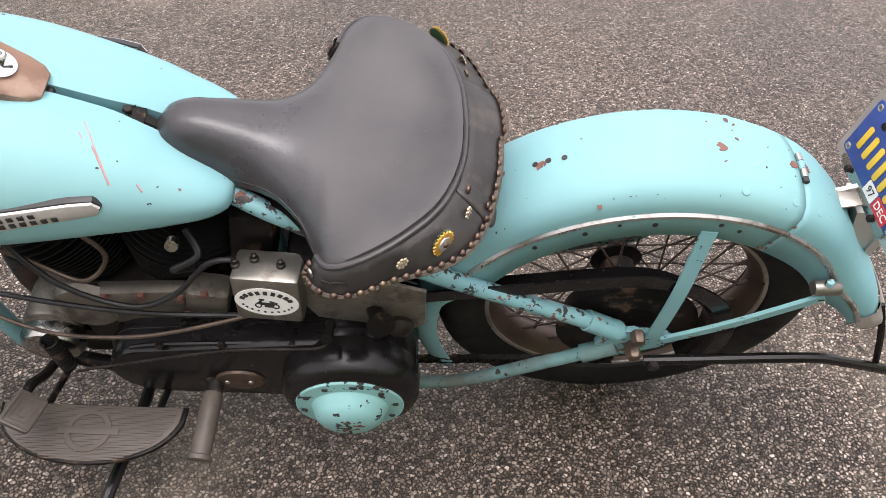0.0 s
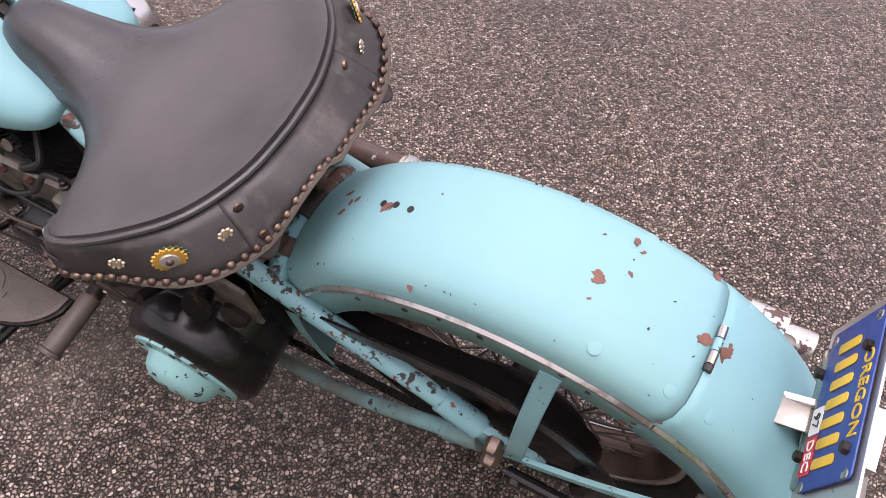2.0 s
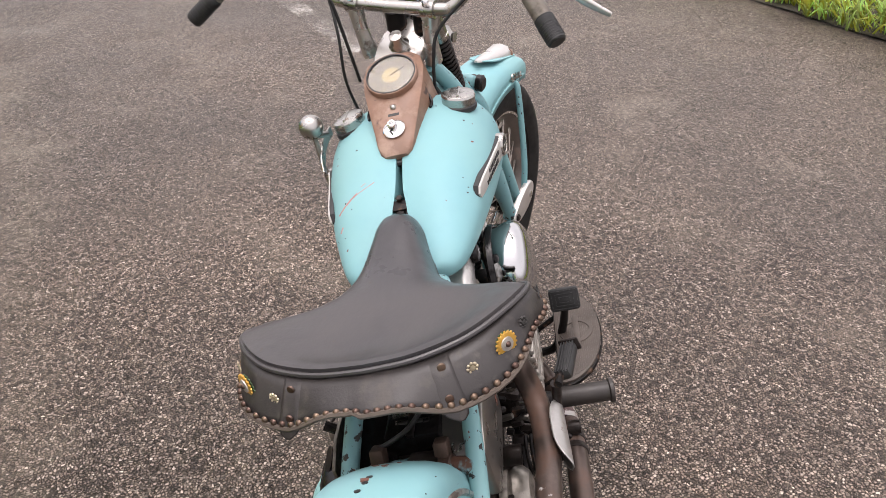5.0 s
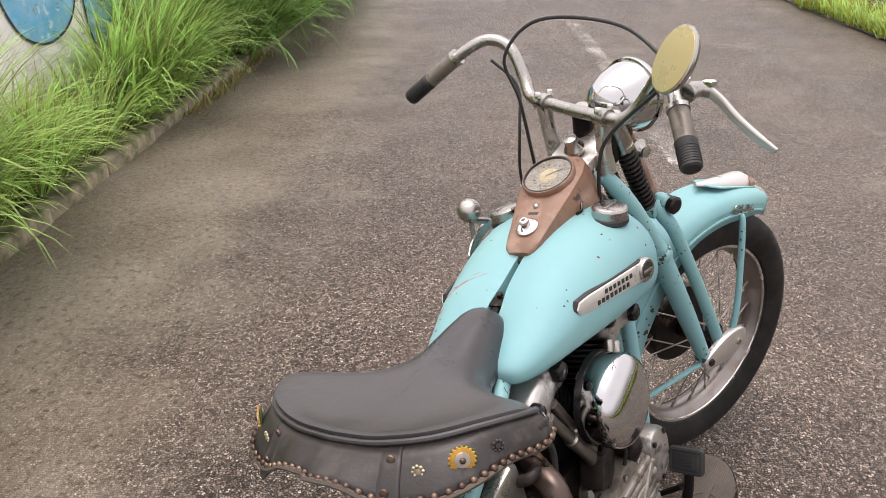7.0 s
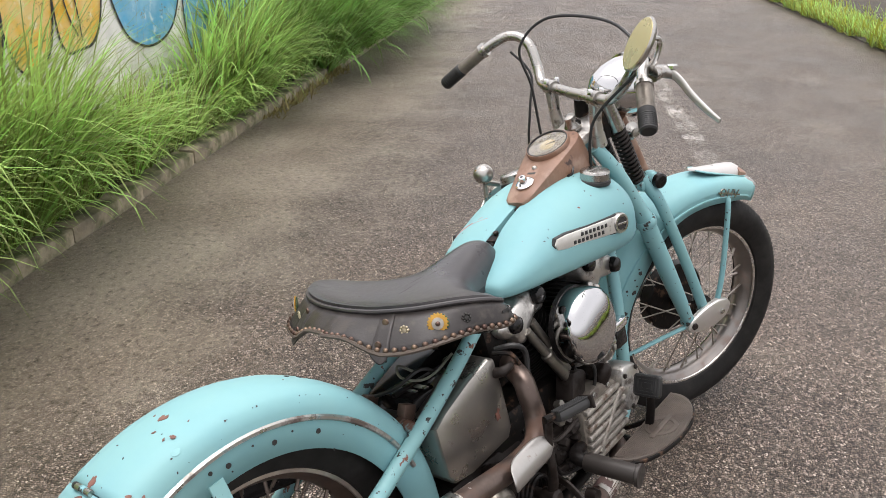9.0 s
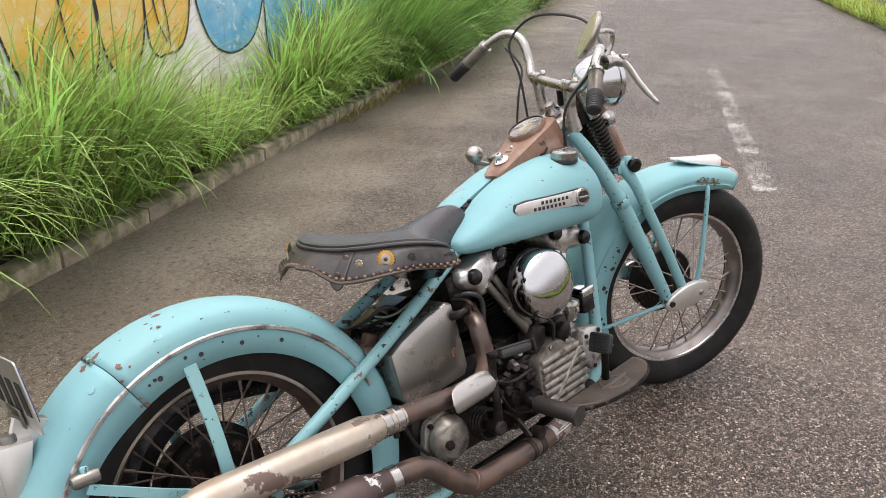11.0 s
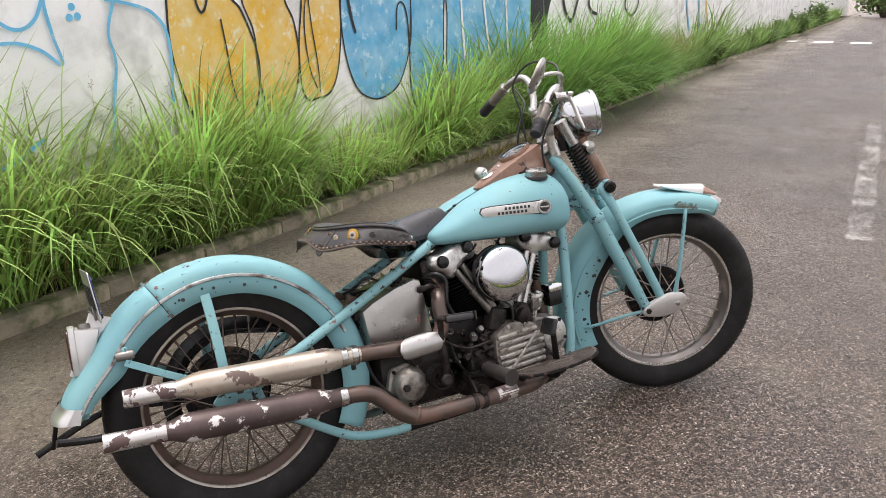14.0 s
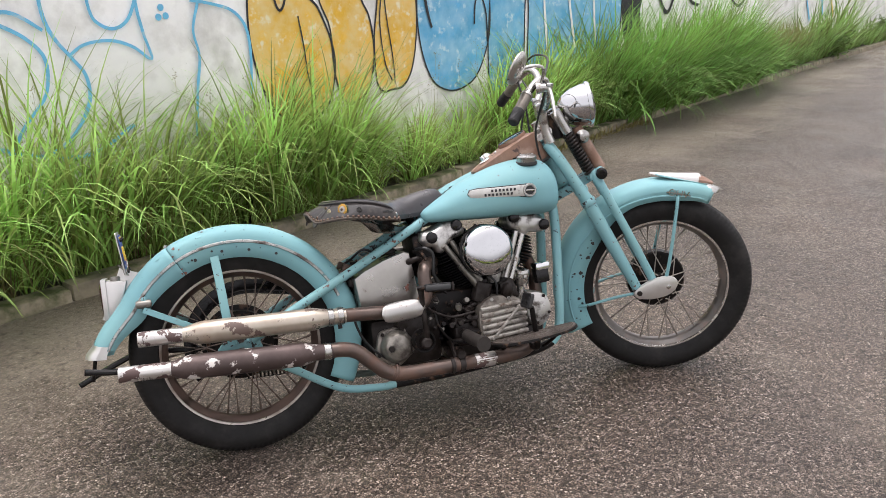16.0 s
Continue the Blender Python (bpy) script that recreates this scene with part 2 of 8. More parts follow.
asphalt = material("wet_looking_asphalt", (0.085, 0.077, 0.070), 0.4, var=0.12, var_scale=0.9)
concrete = material("mossy_concrete", (0.32, 0.268, 0.195), 0.9, var=0.25, var_scale=5, bump=((60, 0.5, 0.004), (8, 0.4, 0.012)),
                    spots=(((0.07, 0.085, 0.03), 7, 0.56, 0.1, 0.95, 5), ((0.09, 0.08, 0.065), 3, 0.6, 0.1, 0.9, 5)))
soil = material("dark_soil", (0.05, 0.042, 0.03), 0.95, var=0.4, var_scale=8, bump=((40, 0.8, 0.01),))
wall_white = material("whitewashed_concrete", (0.88, 0.86, 0.85), 0.85, var=0.1, var_scale=2.2, bump=((30, 0.25, 0.004), (3, 0.2, 0.01)),
                      spots=(((0.62, 0.6, 0.58), 4, 0.58, 0.1, 0.9, 6), ((0.16, 0.15, 0.14), 42, 0.74, 0.02, 0.9, 3)))
spray_yellow = material("yellow_spray_paint", (0.80, 0.46, 0.05), 0.75, var=0.12, var_scale=5, bump=((30, 0.25, 0.003),),
                        spots=(((0.78, 0.57, 0.24), 7, 0.5, 0.13, 0.8, 7), ((0.82, 0.72, 0.5), 13, 0.62, 0.06, 0.8, 5)))
spray_blue = material("blue_spray_paint", (0.12, 0.42, 0.68), 0.75, var=0.15, var_scale=5, bump=((30, 0.25, 0.003),),
                      spots=(((0.30, 0.56, 0.74), 5, 0.53, 0.14, 0.8, 7), ((0.55, 0.72, 0.8), 13, 0.63, 0.06, 0.8, 5)))
spray_cyan = material("cyan_spray_paint", (0.16, 0.50, 0.76), 0.8, var=0.15, var_scale=9, spots=(((0.5, 0.6, 0.62), 12, 0.64, 0.08, 0.85, 5),))
spray_black = material("black_spray_paint", (0.03, 0.03, 0.035), 0.8, var=0.2, var_scale=9)
block_paint = material("white_road_paint", (0.62, 0.6, 0.57), 0.8, var=0.12, var_scale=3, spots=(((0.2, 0.18, 0.16), 6, 0.66, 0.06, 0.8, 6),))
road_paint = material("worn_road_paint", (0.43, 0.41, 0.38), 0.8, var=0.15, var_scale=9, bump=((80, 0.5, 0.004),), spots=(((0.3, 0.27, 0.24), 30, 0.55, 0.1, 0.8, 4),))
_pt = road_paint.node_tree   # worn through to the asphalt between the specks
_wear = _pt.nodes.new("ShaderNodeTexNoise")
_wear.inputs["Scale"].default_value, _wear.inputs["Detail"].default_value = 95.0, 3
_broad = _pt.nodes.new("ShaderNodeTexNoise")
_broad.inputs["Scale"].default_value, _broad.inputs["Detail"].default_value = 3.0, 5
_wc = _pt.nodes.new("ShaderNodeTexCoord").outputs["Object"]
_mean = _pt.nodes.new("ShaderNodeMath")
_mean.operation = "MULTIPLY_ADD"
_mean.inputs[1].default_value = 0.7
_step = _pt.nodes.new("ShaderNodeMapRange")
for _k, _val in zip(("From Min", "From Max"), (0.885, 0.94)):
    _step.inputs[_k].default_value = _val
_gone, _mixp = _pt.nodes.new("ShaderNodeBsdfTransparent"), _pt.nodes.new("ShaderNodeMixShader")
for _x, _y in ((_wc, _wear.inputs["Vector"]), (_wc, _broad.inputs["Vector"]), (_broad.outputs["Fac"], _mean.inputs[0]), (_wear.outputs["Fac"], _mean.inputs[2]), (_mean.outputs["Value"], _step.inputs["Value"]),
               (_step.outputs["Result"], _mixp.inputs[0]), (_gone.outputs[0], _mixp.inputs[1]), (_pt.nodes["Principled BSDF"].outputs[0], _mixp.inputs[2]), (_mixp.outputs[0], _pt.nodes["Material Output"].inputs["Surface"])):
    _pt.links.new(_x, _y)
grass_green = material("long_grass", (0.40, 0.56, 0.16), 0.5, var=0.3, var_scale=1.5, island=0.6, translucent=0.46, spec=0.4)
grass_mid = material("mid_green_grass", (0.25, 0.37, 0.11), 0.5, var=0.3, var_scale=1.0, island=0.55, translucent=0.4, spec=0.35)
# A deeper green that also carries the tall growth's own shade in its colour.
grass_deep = material("deep_green_grass", (0.25, 0.42, 0.10), 0.5, var=0.3, var_scale=1.5, island=0.55, translucent=0.35, spec=0.35)
grass_dry = material("dry_grass", (0.27, 0.22, 0.09), 0.7, var=0.25, var_scale=3, island=0.3, translucent=0.2)
shrub_leaf = material("shrub_leaf", (0.13, 0.21, 0.05), 0.5, var=0.3, var_scale=1.0, island=0.45, translucent=0.25)
bark = material("shrub_bark", (0.08, 0.06, 0.045), 0.9, var=0.3, bump=((30, 0.5, 0.005),))

# Aggregate of the asphalt: single stones of several greys, set in dark binder.
_nt = asphalt.node_tree
_p = _nt.nodes["Principled BSDF"]
_co = _nt.nodes.new("ShaderNodeTexCoord").outputs["Object"]


def _stones(scale):
    v = _nt.nodes.new("ShaderNodeTexVoronoi")
    v.inputs["Scale"].default_value, v.inputs["Randomness"].default_value = scale, 1.0
    _nt.links.new(_co, v.inputs["Vector"])
    return v


def _curve(sock, stops):
    r = _nt.nodes.new("ShaderNodeValToRGB")
    while len(r.color_ramp.elements) < len(stops):
        r.color_ramp.elements.new(0.5)
    for e, (at, c) in zip(r.color_ramp.elements, stops):
        e.position, e.color = at, (*c, 1)
    _nt.links.new(sock, r.inputs["Fac"])
    return r.outputs["Color"]


_jit = _nt.nodes.new("ShaderNodeTexNoise")
_jit.inputs["Scale"].default_value, _jit.inputs["Detail"].default_value = 210.0, 1
_nt.links.new(_co, _jit.inputs["Vector"])
_add = _nt.nodes.new("ShaderNodeVectorMath")
_add.operation = "MULTIPLY_ADD"
_nt.links.new(_jit.outputs["Color"], _add.inputs[0])
_add.inputs[1].default_value = (0.006, 0.006, 0.006)
_nt.links.new(_co, _add.inputs[2])
_co = _add.outputs["Vector"]
_v = _stones(128.0)
_ve = _stones(128.0)
_ve.feature = "DISTANCE_TO_EDGE"
_sep = _nt.nodes.new("ShaderNodeSeparateColor")
_nt.links.new(_v.outputs["Color"], _sep.inputs["Color"])
_tone = _curve(_sep.outputs["Red"], ((0.0, (0.095, 0.073, 0.060)), (0.4, (0.228, 0.179, 0.149)), (0.7, (0.335, 0.270, 0.227)), (0.9, (0.44, 0.37, 0.318)), (1.0, (0.64, 0.56, 0.50))))
_v2 = _stones(92.0)
_sep2 = _nt.nodes.new("ShaderNodeSeparateColor")
_nt.links.new(_v2.outputs["Color"], _sep2.inputs["Color"])
_is = _curve(_sep2.outputs["Green"], ((0.70, (0, 0, 0)), (0.72, (1, 1, 1))))
_in = _curve(_v2.outputs["Distance"], ((0.36, (1, 1, 1)), (0.44, (0, 0, 0))))
_gate = _nt.nodes.new("ShaderNodeMix")
_gate.data_type, _gate.blend_type = "RGBA", "MULTIPLY"
_gate.inputs[0].default_value = 1.0
_nt.links.new(_is, _gate.inputs[6])
_nt.links.new(_in, _gate.inputs[7])
_big_tone = _curve(_sep2.outputs["Red"], ((0.0, (0.085, 0.067, 0.057)), (0.5, (0.2, 0.164, 0.14)), (0.8, (0.30, 0.252, 0.216)), (1.0, (0.47, 0.41, 0.36))))
_gap = _curve(_ve.outputs["Distance"], ((0.0, (0.10, 0.095, 0.09)), (0.08, (0.30, 0.285, 0.27)), (0.22, (1.0, 1.0, 1.0))))
_m = _nt.nodes.new("ShaderNodeMix")
_m.data_type, _m.blend_type = "RGBA", "MULTIPLY"
_m.inputs[0].default_value = 1.0
_nt.links.new(_tone, _m.inputs[6])
_nt.links.new(_gap, _m.inputs[7])
_big = _nt.nodes.new("ShaderNodeTexNoise")
_big.inputs["Scale"].default_value, _big.inputs["Detail"].default_value = 0.8, 5
_nt.links.new(_co, _big.inputs["Vector"])
_patch = _curve(_big.outputs["Fac"], ((0.3, (0.8, 0.79, 0.78)), (0.7, (1.22, 1.17, 1.1))))
_m2 = _nt.nodes.new("ShaderNodeMix")
_m2.data_type, _m2.blend_type = "RGBA", "MULTIPLY"
_m2.inputs[0].default_value = 1.0
_m1 = _nt.nodes.new("ShaderNodeMix")
_m1.data_type = "RGBA"
_nt.links.new(_gate.outputs[2], _m1.inputs[0])
_nt.links.new(_m.outputs[2], _m1.inputs[6])
_nt.links.new(_big_tone, _m1.inputs[7])
_nt.links.new(_m1.outputs[2], _m2.inputs[6])
_nt.links.new(_patch, _m2.inputs[7])
# brown dust and damp lie along the kerb and in loose patches
_road = _nt.nodes.new("ShaderNodeSeparateXYZ")
_nt.links.new(_co, _road.inputs["Vector"])
_dust_n = _nt.nodes.new("ShaderNodeTexNoise")
_dust_n.inputs["Scale"].default_value, _dust_n.inputs["Detail"].default_value, _dust_n.inputs["Roughness"].default_value = 1.7, 6, 0.65
_nt.links.new(_co, _dust_n.inputs["Vector"])
_edge = _nt.nodes.new("ShaderNodeMapRange")
_nt.links.new(_road.outputs["Y"], _edge.inputs["Value"])
for _k, _val in zip(("From Min", "From Max", "To Min", "To Max"), (0.3, 1.45, 0.0, 0.46)):
    _edge.inputs[_k].default_value = _val
_sum = _nt.nodes.new("ShaderNodeMath")
_nt.links.new(_edge.outputs["Result"], _sum.inputs[0])
_nt.links.new(_dust_n.outputs["Fac"], _sum.inputs[1])
_mott = _nt.nodes.new("ShaderNodeTexNoise")
_mott.inputs["Scale"].default_value, _mott.inputs["Detail"].default_value, _mott.inputs["Roughness"].default_value = 34.0, 4, 0.7
_nt.links.new(_co, _mott.inputs["Vector"])
_dust = _curve(_sum.outputs["Value"], ((0.55, (0, 0, 0)), (0.85, (0.52, 0.52, 0.52))))
_m3 = _nt.nodes.new("ShaderNodeMix")
_m3.data_type = "RGBA"
_nt.links.new(_dust, _m3.inputs[0])
_nt.links.new(_m2.outputs[2], _m3.inputs[6])
_pale = _nt.nodes.new("ShaderNodeTexNoise")
_pale.inputs["Scale"].default_value, _pale.inputs["Detail"].default_value = 1.1, 5
_nt.links.new(_co, _pale.inputs["Vector"])
_nt.links.new(_curve(_pale.outputs["Fac"], ((0.40, (0.33, 0.272, 0.21)), (0.60, (0.52, 0.45, 0.36)))), _m3.inputs[7])
_m4 = _nt.nodes.new("ShaderNodeMix")
_m4.data_type, _m4.blend_type = "RGBA", "MULTIPLY"
_m4.inputs[0].default_value = 1.0
_nt.links.new(_m3.outputs[2], _m4.inputs[6])
_nt.links.new(_curve(_mott.outputs["Fac"], ((0.32, (0.45, 0.44, 0.43)), (0.48, (1, 1, 1)), (0.58, (1.0, 1.0, 1.0)), (0.7, (1.35, 1.33, 1.3)))), _m4.inputs[7])
_nt.links.new(_m4.outputs[2], _p.inputs["Base Color"])
_b = _nt.nodes.new("ShaderNodeBump")
_b.inputs["Strength"].default_value, _b.inputs["Distance"].default_value = 1.0, 0.009
_nt.links.new(_gap, _b.inputs["Height"])
_nt.links.new(_b.outputs["Normal"], _p.inputs["Normal"])

# ---- mesh helpers ----


def part(name, bm, mat, parent=None, label="", smooth=35):
    """Link a bmesh as one mesh object under a thing or a part."""
    me = bpy.data.meshes.new(name)
    bmesh.ops.recalc_face_normals(bm, faces=bm.faces)
    bm.to_mesh(me)
    bm.free()
    for f in me.polygons:
        f.use_smooth = True
    me.set_sharp_from_angle(angle=radians(smooth))
    me.materials.append(mat)
    ob = new(name, me)
    ob.parent = parent
    if label:
        tagged(ob, label)
    return ob


def again(ob, m, parent):
    """Another part on the same mesh, its verts moved by m."""
    o = new(ob.name.split(".")[0], ob.data)
    o.matrix_local = m
    o.parent = parent
    return o


def thick(ob, t, offset=-1.0):
    s = ob.modifiers.new("sheet", "SOLIDIFY")
    s.thickness, s.offset = t, offset
    return ob


def spline(pts, n=6, closed=False):
    """A smooth run of points through pts."""
    P = [Vector(p) for p in pts]
    k = len(P)
    out = []
    for i in range(k if closed else k - 1):
        if closed:
            a, b, c, d = P[i - 1], P[i], P[(i + 1) % k], P[(i + 2) % k]
        else:
            a, b, c, d = P[max(i - 1, 0)], P[i], P[i + 1], P[min(i + 2, k - 1)]
        for j in range(n):
            t = j / n
            out.append(0.5 * (2 * b + (c - a) * t + (2 * a - 5 * b + 4 * c - d) * t * t + (3 * b - a - 3 * c + d) * t ** 3))
    if not closed:
        out.append(P[-1])
    return out


def loft(rings, caps=True, ring_closed=True, bm=None):
    bm = bm or bmesh.new()
    vs = [[bm.verts.new(p) for p in r] for r in rings]
    m = len(vs[0])
    for a, b in zip(vs, vs[1:]):
        for i in range(m if ring_closed else m - 1):
            j = (i + 1) % m
            bm.faces.new((a[i], a[j], b[j], b[i]))
    if caps and ring_closed:
        bm.faces.new(vs[0][::-1])
        bm.faces.new(vs[-1])
    return bm


def tube(pts, r, seg=12, n=6, bm=None, smooth=True, flat=1.0):
    """A tube through points; r is one radius or one for each point; flat squeezes its height."""
    rad = [r] * len(pts) if isinstance(r, (int, float)) else list(r)
    if smooth and len(pts) > 2:
        line = spline([(*p,) for p in pts], n)
        rr = [v[0] for v in spline([(q, 0, 0) for q in rad], n)]
    else:
        line, rr = [Vector(p) for p in pts], rad
    rings = []
    side = None
    for i, p in enumerate(line):
        d = (line[min(i + 1, len(line) - 1)] - line[max(i - 1, 0)]).normalized()
        if side is None:
            side = d.orthogonal().normalized() if abs(d.y) > 0.9 else d.cross(Vector((0, 1, 0))).normalized()
        side = (side - d * side.dot(d)).normalized()
        up = d.cross(side)
        rings.append([p + rr[i] * (side * math.cos(a) * flat + up * math.sin(a)) for a in (2 * math.pi * k / seg for k in range(seg))])
    return loft(rings, bm=bm)


def strap(pts, w, t, n=6):
    """A flat strip through points: w wide as seen from the flank, t thick."""
    line = spline([(*p,) for p in pts], n)
    rings = []
    for i, p in enumerate(line):
        d = (line[min(i + 1, len(line) - 1)] - line[max(i - 1, 0)]).normalized()
        a = d.cross(Vector((0, 1, 0))).normalized() * w / 2
        b = Vector((0, t / 2, 0))
        rings.append([p + a * 0.9 + b, p + a - b * 0, p + a * 0.9 - b, p - a * 0.9 - b, p - a, p - a * 0.9 + b])
    return loft(rings)


def aim(p, q, roll=0.0):
    """A matrix at p whose z axis points to q."""
    d = Vector(q) - Vector(p)
    return Matrix.Translation(p) @ d.to_track_quat("Z", "Y").to_matrix().to_4x4() @ pose(0, 0, 0, 0, 0, roll)


def lathe(profile, m=None, seg=32, bm=None, wave=None, caps=True):
    """Turn a profile of (radius, height) about the z axis of m."""
    m = m or Matrix()
    rings = []
    for k, (r, h) in enumerate(profile):
        row = []
        for i in range(seg):
            a = 2 * math.pi * i / seg
            q = r if wave is None else wave(r, k, i)
            row.append(m @ Vector((q * math.cos(a), q * math.sin(a), h)))
        rings.append(row)
    return loft(rings, caps, bm=bm)


def bolt(m, r=0.008, h=0.006, bm=None):
    """A hexagonal head on the z axis of m."""
    return lathe([(r, 0), (r, h * 0.8), (r * 0.8, h)], m, 6, bm)


def box(sx, sy, sz, m=None, bevel=0.0, bm=None):
    own = bmesh.new()
    bmesh.ops.create_cube(own, size=1.0)
    bmesh.ops.scale(own, vec=(sx, sy, sz), verts=own.verts)
    if bevel:
        bmesh.ops.bevel(own, geom=own.edges[:], offset=bevel, segments=2, affect="EDGES", profile=0.5)
    bmesh.ops.transform(own, matrix=m or Matrix(), verts=own.verts)
    return join(own, bm)


def slab(outline, depth, m=None, bevel=0.0, bm=None):
    """A plate: an outline in the xy plane of m, raised by depth along z."""
    own = bmesh.new()
    lo = [own.verts.new((x, y, 0)) for x, y in outline]
    f = own.faces.new(lo)
    ext = bmesh.ops.extrude_face_region(own, geom=[f])
    top = [v for v in ext["geom"] if isinstance(v, bmesh.types.BMVert)]
    bmesh.ops.translate(own, vec=(0, 0, depth), verts=top)
    if bevel:
        up = [e for e in own.edges if all(abs(v.co.z - depth) < 1e-6 for v in e.verts)]
        bmesh.ops.bevel(own, geom=up, offset=bevel, segments=2, affect="EDGES", profile=0.5)
    bmesh.ops.transform(own, matrix=m or Matrix(), verts=own.verts)
    return join(own, bm)


def join(own, bm):
    """Pour the bmesh own into bm."""
    if bm is None:
        return own
    vs = {v: bm.verts.new(v.co) for v in own.verts}
    for f in own.faces:
        bm.faces.new([vs[v] for v in f.verts])
    own.free()
    return bm


def ball(m, r, seg=12, rows=8, lo=-90.0, hi=90.0, bm=None):
    prof = []
    for k in range(rows + 1):
        a = radians(lo + (hi - lo) * k / rows)
        prof.append((max(r * math.cos(a), 1e-4), r * math.sin(a)))
    return lathe(prof, m, seg, bm)


def flip(bm):
    """The mirror image over the bike's own middle plane, as a new bmesh."""
    own = bm.copy()
    for v in own.verts:
        v.co.y = -v.co.y
    bmesh.ops.reverse_faces(own, faces=own.faces)
    return own


def moved(bm, m):
    bmesh.ops.transform(bm, matrix=m, verts=bm.verts)
    return bm


def letters(text, size, depth):
    """Raised letters in the xy plane, centred, as a bmesh."""
    cu = bpy.data.curves.new("letters", "FONT")
    cu.body, cu.size, cu.extrude, cu.align_x, cu.align_y = text, size, depth, "CENTER", "CENTER"
    cu.resolution_u = 3
    ob = new("letters", cu)
    me = bpy.data.meshes.new_from_object(ob.evaluated_get(bpy.context.evaluated_depsgraph_get()))
    bm = bmesh.new()
    bm.from_mesh(me)
    bpy.data.objects.remove(ob)
    bpy.data.curves.remove(cu)
    bpy.data.meshes.remove(me)
    return bm


RIGHT = pose(0, 0, 0, 90, 0, 0)   # lays an xy outline into the bike's xz plane, its z axis to the bike's right


def side_at(x, y, z, turn=0.0):
    """A seat on the right flank: its x axis ahead, y axis up, z axis out to the right."""
    return Matrix.Translation((x, y, z)) @ RIGHT @ pose(0, 0, 0, 0, 0, turn)


def left_at(x, y, z, turn=0.0):
    """A seat on the left flank: its z axis out to the left."""
    return Matrix.Translation((x, y, z)) @ pose(0, 0, 0, -90, 0, 0) @ pose(0, 0, 0, 0, 0, turn)


def disc(r, n=24, cx=0.0, cy=0.0):
    return [(cx + r * math.cos(2 * math.pi * i / n), cy + r * math.sin(2 * math.pi * i / n)) for i in range(n)]

# ---- the setting: road, kerb, verge, wall ----
ROAD = pose(0.52, 2.385, 0, 0, 0, 33.0)   # x along the kerb, y from the road towards the wall


def structure(ob, label, m=ROAD):
    ob.matrix_world = m
    return tagged(ob, label, kind="structure")


bm = bmesh.new()
bmesh.ops.create_grid(bm, x_segments=60, y_segments=60, size=150)
structure(part("road", bm, asphalt), "grey-brown asphalt road with pale stones in the surface").matrix_world = pose(0, 0, 0, 0, 0, 33)

kerb = structure(part("kerb", box(60, 0.02, 0.05, pose(24, 0.13, 0.0), 0.0), concrete), "low mossy concrete kerb along the road")
rnd = random.Random(5)
u = -6.0
shapes = []
for i in range(4):
    b = box(0.601, 0.125, 0.16, pose(0, 0, 0), 0.014)
    for v in b.verts:
        v.co += Vector(noise.noise_vector(v.co * 9 + Vector((i * 7, 0, 0)))) * 0.003
    shapes.append(part("kerb_stone", b, concrete, kerb))
    shapes[-1].matrix_local = pose(u, 0.09, 0.0, 0, rnd.uniform(-0.6, 0.6), rnd.uniform(-0.5, 0.5))
    u += 0.604
while u < 40:
    again(shapes[rnd.randrange(4)], pose(u, 0.09 + rnd.uniform(-0.006, 0.006), rnd.uniform(-0.012, 0.004), rnd.uniform(-1, 1), rnd.uniform(-0.6, 0.6), rnd.uniform(-0.7, 0.7)), kerb)
    u += 0.604

bm = bmesh.new()
bmesh.ops.create_grid(bm, x_segments=200, y_segments=4, size=1)
for v in bm.verts:
    v.co = Vector((19 + v.co.x * 26, 0.31 + v.co.y * 0.165, 0.05 + 0.04 * noise.noise(v.co * 9)))
structure(part("verge_soil", bm, soil), "dark soil strip between kerb and wall")

structure(part("wall_north", box(56, 0.2, 1.78, pose(21, 0.565, 0.89), 0.01), wall_white), "whitewashed concrete wall covered in graffiti")
WALL = ROAD @ pose(0, 0.465, 0, 90, 0, 0)   # x along the wall, y up, z out to the road


def paint(name, outline, mat, lift, label, category="graffiti"):
    ob = part(name, slab([(x, min(y, 1.74)) for x, y in outline], 0.0015, pose(0, 0, lift)), mat)
    ob.matrix_world = WALL
    return tagged(ob, label, category, "graffiti on the wall")


def ribbon(pts, w, lift, closed=False):
    """One sprayed line: a ribbon along smooth points, with an uneven width."""
    line = [Vector((p.x, min(p.y, 1.75), 0)) for p in spline([(x, y, 0) for x, y in pts], 7, closed)]
    line = [p for i, p in enumerate(line) if i == 0 or (p - line[i - 1]).length > 1e-4]
    if closed:
        line.append(line[0])
    b = bmesh.new()
    row = []
    for i, p in enumerate(line):
        d = (line[min(i + 1, len(line) - 1)] - line[max(i - 1, 0)]).normalized()
        k = w * (0.5 + 0.14 * noise.noise(p * 5 + Vector((lift * 999, 0, 0))))
        s = Vector((-d.y, d.x, 0)) * k
        z = Vector((0, 0, lift))
        row.append((b.verts.new(p + s + z), b.verts.new(p - s + z)))
    for (a, c), (e, f) in zip(row, row[1:]):
        b.faces.new((a, c, f, e))
    ext = bmesh.ops.extrude_face_region(b, geom=b.faces[:])
    bmesh.ops.translate(b, vec=(0, 0, 0.001), verts=[v for v in ext["geom"] if isinstance(v, bmesh.types.BMVert)])
    return b


def stroke(pts, w, mat, lift, label):
    ob = part("sprayed_line", ribbon(pts, w, lift), mat)
    ob.matrix_world = WALL
    return tagged(ob, label, "graffiti", "graffiti on the wall")


def smooth2(pts, n=7):
    return [(p.x, p.y) for p in spline([(x, y, 0) for x, y in pts], n, True)]


